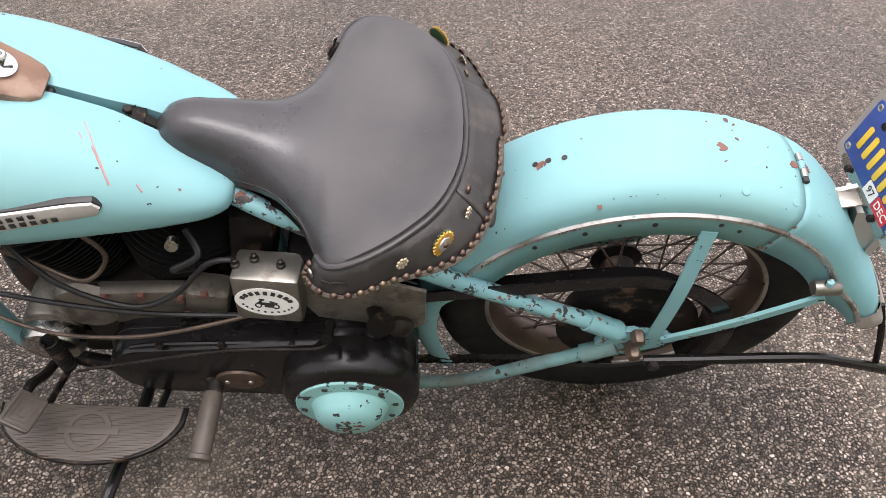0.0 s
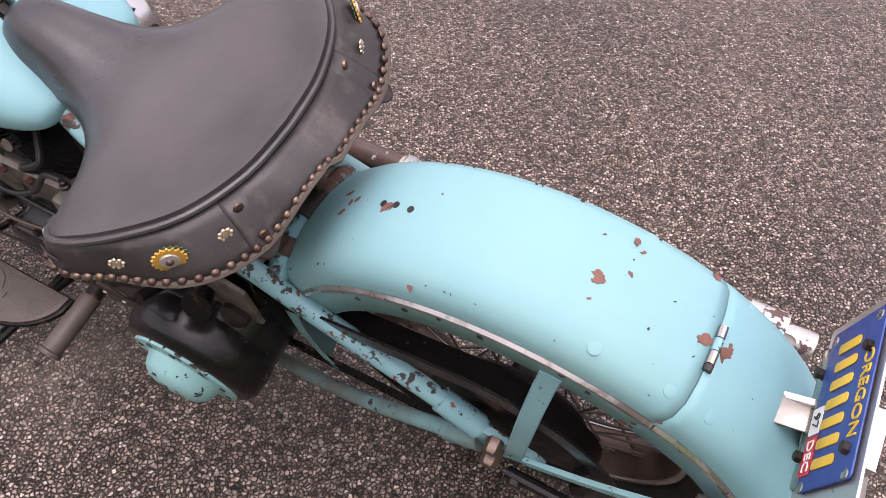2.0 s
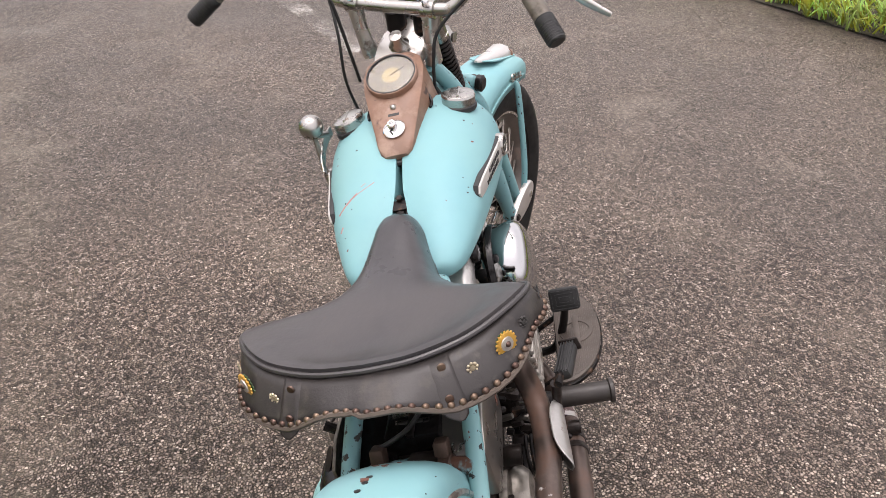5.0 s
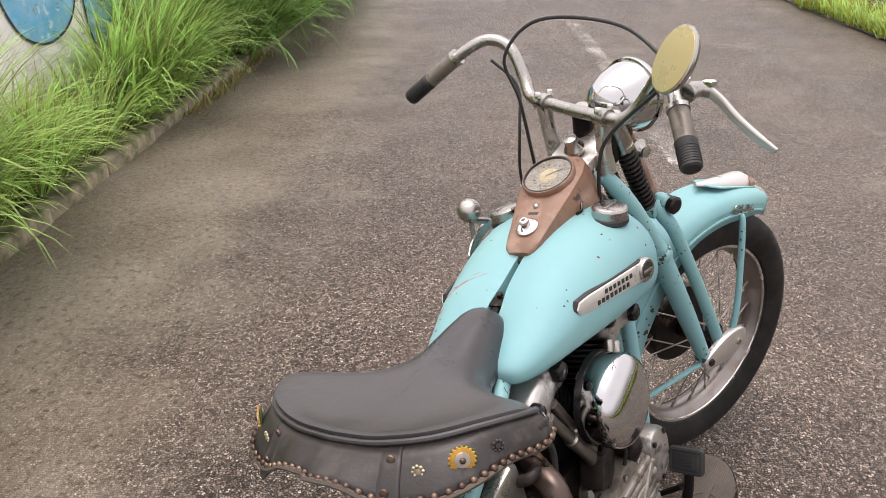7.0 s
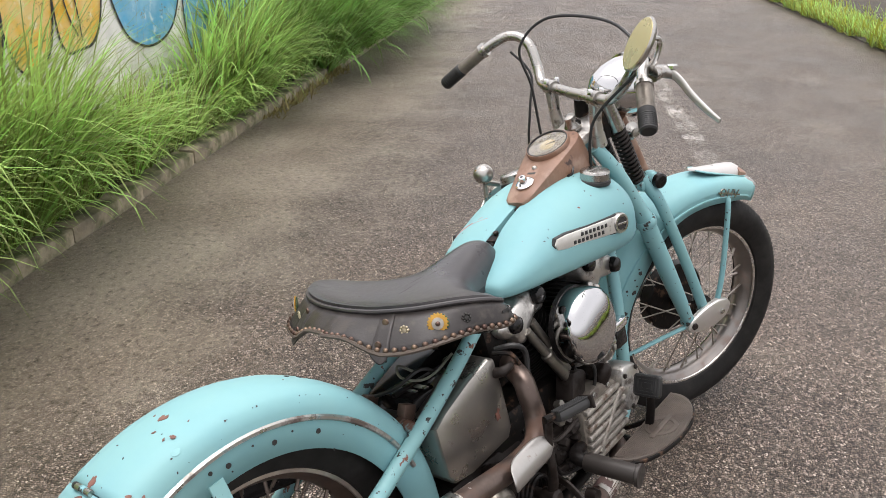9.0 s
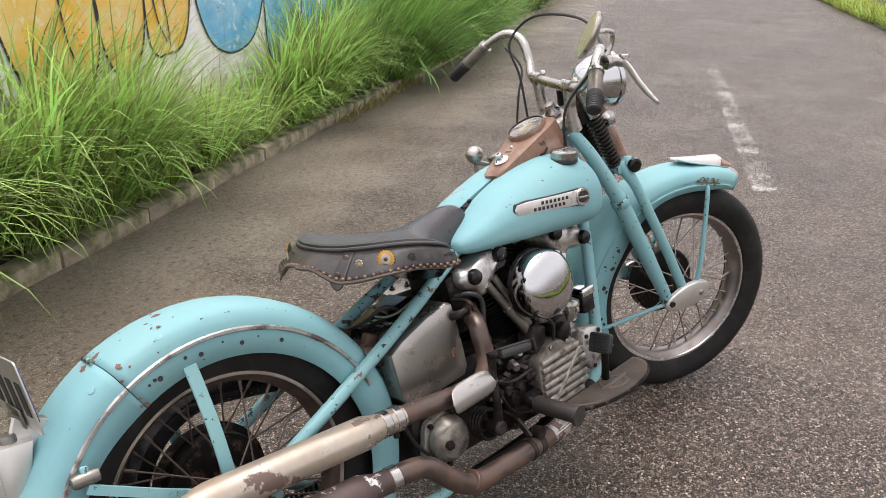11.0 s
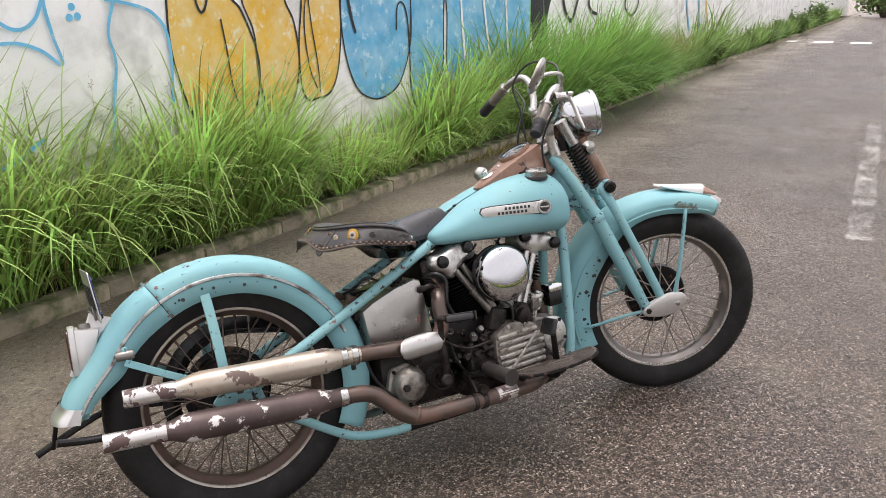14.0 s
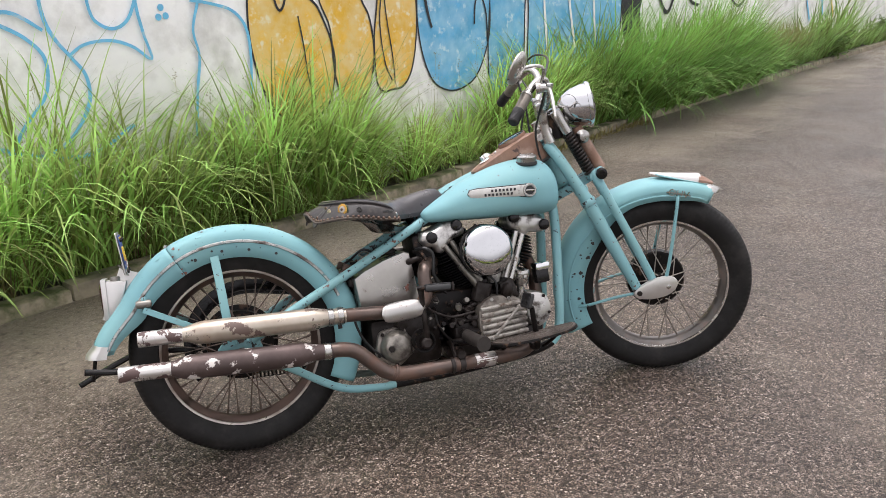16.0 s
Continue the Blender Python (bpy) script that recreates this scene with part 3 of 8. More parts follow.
def letter(k, mat, label, pts):
    """A fat sprayed letter, the first six with a black outline."""
    ob = paint("graffiti_letter", smooth2(pts), mat, 0.001 + 0.0004 * k, label)
    if k < 6:
        part("outline", ribbon(pts, 0.014, 0.006 + 0.0004 * k, True), spray_black, ob, "black sprayed outline")


letter(0, spray_yellow, "fat yellow graffiti letter with black outline", ((0.12, 1.9), (0.05, 1.45), (0.03, 1.15), (0.07, 0.9), (0.18, 0.66), (0.42, 0.55), (0.62, 0.64), (0.71, 0.85), (0.7, 1.05), (0.6, 1.28), (0.5, 1.42), (0.55, 1.85)))
letter(1, spray_yellow, "second fat yellow graffiti letter with black outline", ((0.66, 1.85), (0.60, 1.4), (0.69, 1.15), (0.71, 0.85), (0.78, 0.66), (0.9, 0.64), (1.03, 0.72), (1.10, 0.95), (1.07, 1.2), (0.98, 1.4), (1.0, 1.85)))
letter(2, spray_yellow, "narrow yellow graffiti letter with black outline", ((1.1, 1.85), (1.16, 1.4), (1.11, 1.08), (1.11, 0.78), (1.17, 0.68), (1.26, 0.68), (1.40, 0.70), (1.5, 0.82), (1.56, 1.06), (1.58, 1.4), (1.55, 1.85)))
letter(3, spray_blue, "fat sky-blue graffiti letter with dark outline", ((1.6, 1.9), (1.57, 1.4), (1.6, 1.0), (1.72, 0.72), (1.9, 0.61), (2.1, 0.6), (2.3, 0.68), (2.44, 0.88), (2.5, 1.1), (2.48, 1.5), (2.4, 1.9)))
letter(4, spray_blue, "wide sky-blue graffiti letter behind the grass", ((2.52, 1.9), (2.5, 1.3), (2.47, 0.86), (2.52, 0.5), (2.8, 0.45), (2.98, 0.6), (3.02, 1.1), (3.0, 1.9)))
letter(5, spray_blue, "deep blue graffiti letter behind tall grass", ((3.1, 1.9), (3.08, 1.2), (3.12, 0.6), (3.6, 0.5), (4.2, 0.6), (4.75, 0.7), (4.85, 1.2), (4.8, 1.9)))
letter(6, spray_black, "black graffiti shape behind tall grass", ((4.9, 1.6), (4.88, 1.0), (5.05, 0.7), (5.35, 0.75), (5.3, 1.1), (5.45, 1.5)))


def line(k, mat, w, *pts):
    stroke(pts, w * (0.8 if mat == spray_cyan else 1.0), mat, 0.009 + 0.0003 * k, "sprayed graffiti line on the white wall")


line(0, spray_black, 0.015, (0.22, 1.6), (0.24, 1.36), (0.28, 1.28), (0.33, 1.36), (0.36, 1.6))
line(1, spray_black, 0.0105, (0.42, 1.24), (0.45, 1.05), (0.47, 0.85), (0.52, 0.7))
line(2, spray_black, 0.0105, (1.24, 1.5), (1.17, 1.2), (1.2, 0.9), (1.27, 0.75))
line(3, spray_black, 0.0105, (1.22, 1.42), (1.24, 1.2), (1.29, 0.9), (1.3, 0.72))
line(4, spray_black, 0.0165, (2.28, 1.1), (2.3, 1.28), (2.38, 1.3), (2.44, 1.18), (2.46, 0.95))
line(5, spray_black, 0.0263, (1.66, 1.35), (1.7, 1.2), (1.74, 1.1))
line(6, wall_white, 0.0375, (3.3, 1.6), (3.34, 1.2), (3.4, 0.8))
line(7, wall_white, 0.0375, (3.7, 1.6), (3.8, 1.15), (3.9, 0.8))
line(8, wall_white, 0.0375, (4.2, 1.6), (4.25, 1.2), (4.3, 0.8))
line(9, spray_black, 0.0525, (5.7, 1.6), (5.75, 1.25), (6.0, 1.05), (6.2, 1.3))
line(10, spray_black, 0.045, (6.5, 1.6), (6.6, 1.2), (6.9, 1.1))
line(11, spray_black, 0.045, (8.2, 1.5), (8.0, 1.2), (8.3, 1.05), (8.6, 1.2), (8.5, 1.45))
line(12, spray_cyan, 0.075, (11.3, 1.6), (11.5, 1.1), (11.8, 0.7))
line(13, spray_blue, 0.09, (12.1, 1.6), (12.4, 1.1), (12.6, 0.7))
line(14, spray_yellow, 0.075, (12.9, 1.6), (13.0, 1.1), (13.3, 0.7))
line(15, spray_cyan, 0.0225, (-1.6, 1.36), (-1.39, 1.27), (-1.27, 1.19), (-1.21, 1.09), (-1.24, 0.93), (-1.36, 0.8), (-1.46, 0.66))
line(16, spray_cyan, 0.024, (-1.19, 1.6), (-1.19, 1.33), (-1.15, 1.2), (-1.08, 1.1), (-1.02, 1.0), (-1.03, 0.86), (-1.15, 0.7), (-1.3, 0.62))
line(17, spray_cyan, 0.0225, (-1.5, 0.98), (-1.62, 0.85), (-1.5, 0.7), (-1.1, 0.6), (-0.8, 0.72))
line(18, spray_cyan, 0.021, (-0.66, 1.6), (-0.69, 1.37), (-0.67, 1.2), (-0.64, 1.06), (-0.74, 1.13), (-0.86, 1.17), (-1.0, 1.16), (-1.09, 1.11))
line(19, spray_cyan, 0.021, (-0.96, 1.6), (-0.95, 1.33), (-0.9, 1.25), (-0.82, 1.23), (-0.74, 1.28), (-0.68, 1.4))
line(20, spray_cyan, 0.021, (-0.22, 1.7), (-0.3, 1.38), (-0.36, 1.2), (-0.34, 1.05), (-0.38, 0.85), (-0.42, 0.6))
line(21, spray_cyan, 0.0225, (-0.36, 1.36), (-0.2, 1.33), (-0.08, 1.29), (0.0, 1.2), (0.02, 1.05), (0.0, 0.8))
line(22, spray_cyan, 0.0225, (-1.2, 1.24), (-1.35, 1.33), (-1.55, 1.3))
line(23, spray_cyan, 0.0225, (-2.6, 1.5), (-2.3, 1.0), (-1.9, 0.8), (-1.8, 1.3))
for x, y in ((-0.56, 1.275), (-0.515, 1.28), (-0.54, 1.325)):
    paint("graffiti_dot", disc(0.019, 12, x, y), spray_cyan, 0.004, "small cyan sprayed dot")


def marking(name, sx, sy, x, y, label, paint_mat=road_paint, rot=0.0):
    bm = bmesh.new()
    bmesh.ops.create_grid(bm, x_segments=max(2, int(sx * 8)), y_segments=max(2, int(sy * 8)), size=0.5)
    for v in bm.verts:
        v.co = Vector((v.co.x * sx, v.co.y * sy, 0)) + Vector(noise.noise_vector(v.co * 30)) * 0.012
        v.co.z = 0.004
    ob = part(name, bm, paint_mat)
    ob.matrix_world = ROAD @ pose(x, y, 0, 0, 0, rot)
    return tagged(ob, label, "road marking", "road markings", "structure")


marking("centre_line", 5.03, 0.14, 4.335, -2.922, "worn white centre line on the asphalt", rot=1.5)
for i in range(7):
    marking("crossing_block", 0.8, 0.5, 21.45 - 0.1 * i, 0.0 - 0.93 * i, "white block of a dashed crossing line", block_paint)


def blade(vs, fs, x, y, z, L, az, tilt, droop, w, seg):
    """Add one grass blade, a tapered ribbon that arches over and hangs."""
    dx, dy = math.cos(az), math.sin(az)
    b0, a = len(vs), tilt
    for k in range(seg + 1):
        t = k / seg
        ww = w * (0.55 + 0.9 * t if t < 0.5 else 2.0 * (1 - t) ** 0.8 * 0.87) * 0.5 + 0.0003
        vs.append((x - dy * ww, y + dx * ww, z))
        vs.append((x + dy * ww, y - dx * ww, z))
        x += dx * math.sin(a) * L / seg
        y = min(y + dy * math.sin(a) * L / seg, 0.456)
        z = max(z + math.cos(a) * L / seg, 0.012)
        a = min(a + droop * (0.3 + 1.4 * t) / seg, 2.75)
    for k in range(seg):
        i = b0 + 2 * k
        fs.append((i, i + 1, i + 3, i + 2))


def blades(count, seed, place, length, lean, width=0.006, seg=5, bend=0.0):
    r = random.Random(seed)
    vs, fs = [], []
    for _ in range(count):
        x, y, z = place(r)
        blade(vs, fs, x, y, z, length(x, r), r.gauss(lean, 0.95), r.uniform(0.02, 0.45) + bend * r.random(), r.uniform(0.4, 2.2), width * r.uniform(0.6, 1.3), seg)
    return vs, fs


def tussocks(seed, spots, n, length, width, seg, lay=0.0, floor=0.15):
    """Blades that fan out from the foot of each tussock, most of them towards the road."""
    r = random.Random(seed)
    vs, fs = [], []
    for x, y, size in spots:
        turn = r.gauss(-1.57, 0.5)
        for _ in range(int(n * size)):
            az = turn + r.gauss(0, 1.15)
            q = abs(r.gauss(0, 0.05))
            L = length(x, r) * (0.75 + 0.3 * size)
            out = r.random()
            blade(vs, fs, x + q * math.cos(az), min(0.45, max(floor, y + q * math.sin(az))), 0.03, L, az, 0.05 + 0.6 * out + lay * r.random(), r.uniform(1.0, 2.7) * (0.6 + 0.4 * out), width * r.uniform(0.55, 1.35), seg)
    return vs, fs


def grass(name, vs, fs, mat, label):
    me = bpy.data.meshes.new(name)
    me.from_pydata(vs, [], fs)
    me.materials.append(mat)
    ob = new(name, me)
    ob.matrix_world = ROAD
    return tagged(ob, label, "grass", kind="stuff")


def clumps(seed, lo, hi, n):
    r = random.Random(seed)
    return [(r.uniform(lo, hi), r.uniform(0.16, 0.44), r.uniform(0.5, 1.3)) for _ in range(n)]


def verge(seed, lo, hi, n_clumps, skip=None):
    c = clumps(seed, lo, hi, n_clumps)

    def place(r):
        while True:
            x, y, s = c[r.randrange(len(c))]
            x, y = x + r.gauss(0, 0.07), y + r.gauss(0, 0.05)
            if 0.15 < y < 0.455 and (skip is None or r.random() > skip(x)):
                return x, y, 0.03
    return place


def tall(x, r):
    """How long blades grow along the verge."""
    h = 0.95 + 0.2 * noise.noise(Vector((x * 1.1, 3, 0)))
    if x < 0.6:
        h += 0.12
    if 0.7 < x < 2.4:
        h -= 0.36
    if 3.6 < x < 8.0:
        h += 0.30
    if 8.0 <= x < 10.6:
        h *= 0.72
    return h * r.uniform(0.45, 1.15)


thin = lambda x: 0.45 if 0.8 < x < 2.3 else (0.55 if 8.2 < x < 10.4 else 0.0)
_r = random.Random(44)
spots = [c for c in clumps(2, -4.5, 10.5, 300) if _r.random() > thin(c[0])]
grass("verge_grass", *tussocks(1, [c for c in spots if c[0] < 3.5], 62, tall, 0.012, 9), grass_green, "long bright green grass arching over the kerb")
grass("verge_grass", *tussocks(11, [c for c in spots if c[0] >= 3.5], 48, tall, 0.0135, 9), grass_deep, "tall deep green grass arching over the kerb")
front = [(x, 0.15 + 0.05 * _r.random(), s * 0.9) for x, y, s in clumps(3, -4.5, 3.0, 80) if _r.random() > thin(x) * 1.3]
grass("verge_grass", *tussocks(31, front, 22, lambda x, r: r.uniform(0.22, 0.48), 0.009, 8, 0.12), grass_green, "grass blades hanging over the kerb")
over = [(x, 0.03 + 0.14 * _r.random(), s * 1.2) for x, y, s in clumps(6, 4.2, 8.1, 80)]
grass("verge_grass", *tussocks(32, over, 17, lambda x, r: r.uniform(0.5, 1.05), 0.02, 8, 0.3, 0.02), grass_deep, "thick grass lolling out over the road")
far = [(x, y, s * (1.25 if 11 < x < 13.5 else 0.8)) for x, y, s in clumps(5, 10.5, 40, 330)]
grass("verge_grass", *tussocks(4, far, 17, lambda x, r: r.uniform(0.35, 0.9) * (1.0 + 0.5 * noise.noise(Vector((x * 0.8, 9, 0)))) * (1.25 if 11 < x < 13.5 else 0.8), 0.024, 6), grass_mid, "long green grass farther along the wall")
grass("dry_grass", *blades(1500, 7, verge(8, -4.5, 10, 60), lambda x, r: r.uniform(0.15, 0.8), -1.57, 0.005), grass_dry, "dry straw-coloured grass at the kerb")
grass("dry_grass", *blades(1600, 71, verge(81, 8.1, 10.6, 26), lambda x, r: r.uniform(0.3, 0.95), -1.57, 0.008), grass_dry, "withered grass clumps along the wall")
litter = lambda r: (r.uniform(2.6, 4.6), 0.02 - abs(r.gauss(0, 0.05)), 0.006)
grass("leaf_litter", *blades(420, 72, litter, lambda x, r: r.uniform(0.03, 0.09), 0.0, 0.012, 2, 1.4), grass_dry, "dead brown leaves in the gutter")


def seed_heads(seed, n):
    """Thin stalks with small brown seed heads above the grass."""
    r = random.Random(seed)
    vs, fs = [], []
    for _ in range(n):
        x, y = r.uniform(-2.5, 4.0), r.uniform(0.25, 0.43)
        top = Vector((x + r.gauss(0, 0.06), y - r.uniform(0, 0.12), r.uniform(0.6, 0.98)))
        b = len(vs)
        vs += [(x - 0.0012, y, 0.05), (x + 0.0012, y, 0.05), (top.x + 0.0008, top.y, top.z), (top.x - 0.0008, top.y, top.z)]
        fs.append((b, b + 1, b + 2, b + 3))
        for _ in range(16):
            p = top + Vector((r.gauss(0, 0.016), r.gauss(0, 0.012), r.gauss(0, 0.02)))
            q = p + Vector((r.gauss(0, 0.006), r.gauss(0, 0.006), r.gauss(0, 0.006)))
            b = len(vs)
            vs += [tuple(p), tuple(q), (p.x, p.y, p.z + 0.007)]
            fs.append((b, b + 1, b + 2))
    return vs, fs


grass("seed_stalks", *seed_heads(12, 70), grass_dry, "thin stalks with brown seed heads among the grass")

# the far side of the road: a low grassy edge
bm = bmesh.new()
bmesh.ops.create_grid(bm, x_segments=160, y_segments=10, size=1)
for v in bm.verts:
    y = -7.6 + v.co.y * 1.95
    v.co = Vector((24 + v.co.x * 32, y, 0.01 + 0.09 * min(1, max(0, -5.75 - y) * 2) + 0.03 * noise.noise(Vector((v.co.x * 70, y * 2, 0)))))
structure(part("far_verge", bm, soil), "earth verge on the opposite side of the road")
def r_edge(r):
    x = r.uniform(-6, 40)
    return x, -5.66 + 0.14 * noise.noise(Vector((x * 1.7, 2, 0))) + 0.1 * noise.noise(Vector((x * 6, 7, 0))) - abs(r.gauss(0, 0.4)), 0.02

grass("far_grass", *blades(20000, 21, r_edge, lambda x, r: r.uniform(0.1, 0.3) * (1.0 + 0.6 * noise.noise(Vector((x * 1.3, 0, 0)))), 1.57, 0.013, 4, 0.4), grass_green, "short lush grass beyond the road edge")
_vs, _fs = blades(12000, 23, r_edge, lambda x, r: r.uniform(0.06, 0.3) * (1.0 + 0.6 * noise.noise(Vector((x * 1.3, 5, 0)))), 1.57, 0.024, 3, 0.6)
grass("yellow_flowers", _vs, _fs, material("yellow_green_weed", (0.36, 0.38, 0.05), 0.6, var=0.25, island=0.3, translucent=0.3), "yellow-green weeds beyond the road edge")


def shrub(x, y, size, seed):
    """A shrub: several tapered stems and a crown of single leaves."""
    r = random.Random(seed)
    ob = new("shrub")
    ob.matrix_world = ROAD @ pose(x, y, 0)
    b = bmesh.new()
    tips = []
    for _ in range(7):
        tip = Vector((r.gauss(0, 0.45), r.gauss(0, 0.4), r.uniform(0.5, 1.0))) * size
        tube([(0, 0, 0), tip * 0.5 + Vector((0, 0, 0.15 * size)), tip], [0.05 * size, 0.03 * size, 0.008], 6, 3, b)
        tips += [tip, tip * 0.75, tip * 0.55]
    part("stem", b, bark, ob)
    vs, fs = [], []
    for _ in range(1500):
        c = r.choice(tips)
        p = c + Vector((r.gauss(0, 0.16), r.gauss(0, 0.16), r.gauss(0, 0.14))) * size
        a = Vector((r.gauss(0, 1), r.gauss(0, 1), r.gauss(0, 0.6))).normalized() * 0.07 * size
        s = a.cross(Vector((r.gauss(0, 1), r.gauss(0, 1), 1))).normalized() * 0.028 * size
        i = len(vs)
        vs += [tuple(p - a), tuple(p + s), tuple(p + a), tuple(p - s)]
        fs.append((i, i + 1, i + 2, i + 3))
    me = bpy.data.meshes.new("crown")
    me.from_pydata(vs, [], fs)
    me.materials.append(shrub_leaf)
    new("crown", me).parent = ob
    return tagged(ob, "dense green shrub at the far end of the road", "shrub", "far shrubs")


for i, (x, y, s) in enumerate(((12.2, 0.3, 0.55), (16.5, 0.3, 0.45), (19, 0.3, 0.5), (21.5, 0.32, 0.55), (25, 0.2, 0.7), (30, 0.2, 0.8), (44, -1.5, 1.9), (46, -5, 2.4), (45, -8.5, 2.2), (47, 2.5, 2.4), (40, -11, 2.2), (26, -10, 1.6))):
    shrub(x, y, s, 100 + i)

# ---- the motorcycle ----
# Its own axes: x ahead, y to its left, z up, from the rear tyre's foot; it leans on its side stand.
bike = new("motorcycle")
bike.matrix_world = pose(0, 0.027, 0, -14.4, 0, 1.2)
tagged(bike, "weathered turquoise vintage motorcycle leaning on its side stand", "motorcycle")
REAR, FRONT, R = Vector((0, 0, 0.333)), Vector((1.512, 0, 0.336)), 0.335
# The front end turns about the steering head; the parts that turn with it are built straight and then swung.
HEAD, RAKE, SWING = Vector((1.575, 0, 0)), 28.5, 24.0
_axis = Vector((-math.sin(radians(RAKE)), 0, math.cos(radians(RAKE))))
STEER = Matrix.Translation(HEAD) @ Matrix.Rotation(radians(-SWING), 4, _axis) @ Matrix.Translation(-HEAD)


def fork_part(name, bm, mat, parent=None, label="", smooth=35):
    return part(name, moved(bm, STEER), mat, parent or bike, label, smooth)


def wheel(name, centre, turn, drum_side, rim_mat):
    """A laced wheel: the rim is the part, tyre, hub, drum and every spoke hang on it."""
    M = turn @ Matrix.Translation(centre) @ pose(0, 0, 0, 90, 0, 0)
    rim = part(name, lathe([(0.236, -0.029), (0.240, -0.037), (0.245, -0.037), (0.247, -0.031), (0.238, -0.024), (0.229, -0.015), (0.227, 0), (0.229, 0.015),
                            (0.238, 0.024), (0.247, 0.031), (0.245, 0.037), (0.240, 0.037), (0.236, 0.029), (0.229, 0.021), (0.222, 0.011), (0.220, 0), (0.222, -0.011), (0.229, -0.021), (0.236, -0.029)], M, 72, caps=False), rim_mat, bike, "spotted chrome wheel rim" if rim_mat == rust_rim else "rusty wheel rim with bright edges")
    for e in (-1, 1):
        part("rim_edge", lathe([(0.2465, 0.033 * e), (0.249, 0.037 * e), (0.2455, 0.0405 * e), (0.239, 0.0398 * e), (0.2375, 0.037 * e)], M, 72, caps=False), bright_rim if rim_mat == rust_rim else stained_rim, rim, "chrome rim edge")
    tread = lambda r, k, i: r - (0.0045 if k in (5, 6, 12, 13) and i % 2 else 0.0) - (0.003 if k in (8, 10) else 0)
    tyre = [(0.242, -0.034), (0.248, -0.046), (0.27, -0.057), (0.292, -0.0595), (0.308, -0.056), (0.319, -0.048), (0.325, -0.043), (0.330, -0.030), (0.3335, -0.014), (0.335, 0),
            (0.3335, 0.014), (0.330, 0.030), (0.325, 0.043), (0.319, 0.048), (0.308, 0.056), (0.292, 0.0595), (0.27, 0.057), (0.248, 0.046), (0.242, 0.034), (0.24, 0), (0.242, -0.034)]
    part("tyre", lathe(tyre, M, 240, wave=tread, caps=False), rubber, rim, "black rubber tyre with worn tread")
    part("hub", lathe([(0.02, -0.075), (0.024, -0.07), (0.045, -0.062), (0.047, -0.055), (0.03, -0.045), (0.028, 0), (0.03, 0.045), (0.047, 0.055), (0.045, 0.062), (0.024, 0.07), (0.02, 0.075)], M, 32), oily, rim)
    d = drum_side
    part("brake_drum", lathe([(0.03, 0.03 * d), (0.1, 0.034 * d), (0.106, 0.04 * d), (0.108, 0.07 * d), (0.1, 0.078 * d), (0.06, 0.083 * d), (0.03, 0.088 * d)], M, 40), oily, rim)
    base = None
    for k in range(40):
        s = -1 if k % 2 else 1
        a = 2 * math.pi * k / 40
        lean = radians(38) * (1 if (k // 2) % 2 else -1)
        p = Vector((0.046 * math.cos(a + lean), 0.046 * math.sin(a + lean), s * 0.058))
        q = Vector((0.225 * math.cos(a), 0.225 * math.sin(a), s * 0.006))
        if k < 4:
            b = bmesh.new()
            tube([p, p.lerp(q, 0.88), p.lerp(q, 0.885), q], [0.002, 0.002, 0.0036, 0.0036], 5, smooth=False, bm=b)
            own = part("spoke", moved(b, M), spoke_steel if rim_mat == rust_rim else rusty_spoke, rim)
            base = (base or []) + [own]
        else:
            turn4 = M @ pose(0, 0, 0, 0, 0, 360 * (k // 4) * 4 / 40) @ M.inverted()
            again(base[k % 4], turn4, rim)
    return rim


wheel("rear_wheel", REAR, Matrix(), -1, brown_rim)
wheel("front_wheel", FRONT, STEER, -1, rust_rim)


def fender_shell(centre, a0, a1, n, radius, width, drop, turn=Matrix(), left=None):
    """A crowned mudguard between two angles; radius, width and drop (the lower edge's radius) follow the angle; left: the drop on that side."""
    rings = []
    for i in range(n + 1):
        a = a0 + (a1 - a0) * i / n
        ro, w, ri = radius(a), width(a), drop(a)
        sec = [(-w, ri), (-w, (ri + ro) / 2 - 0.005), (-w, ro - 0.05), (-w * 0.985, ro - 0.036), (-w * 0.92, ro - 0.02), (-w * 0.76, ro - 0.009), (-w * 0.5, ro - 0.003), (-w * 0.25, ro - 0.0006), (0, ro)]
        other = [(-y, r) for y, r in reversed(sec[:-1])]
        if left:
            li = left(a)
            other[-2:] = [(w, (max(li, ri) + ro - 0.05) / 2 if li > ri else other[-2][1]), (w, max(li, ri))]
        sec += other
        c, s = math.cos(radians(a)), math.sin(radians(a))
        rings.append([turn @ Vector((centre.x + r * c, y, centre.z + r * s)) for y, r in sec])
    return loft(rings, caps=False, ring_closed=False)


def bead_line(centre, a0, a1, n, radius, width, off, side, r, turn=Matrix()):
    pts = []
    for i in range(n + 1):
        a = a0 + (a1 - a0) * i / n
        q = radius(a) - off
        pts.append(turn @ Vector((centre.x + q * math.cos(radians(a)), side * (width(a) + 0.001), centre.z + q * math.sin(radians(a)))))
    return tube(pts, r, 6, smooth=False)


def ease(a, lo, hi):
    t = min(1, max(0, (a - lo) / (hi - lo)))
    return t * t * (3 - 2 * t)


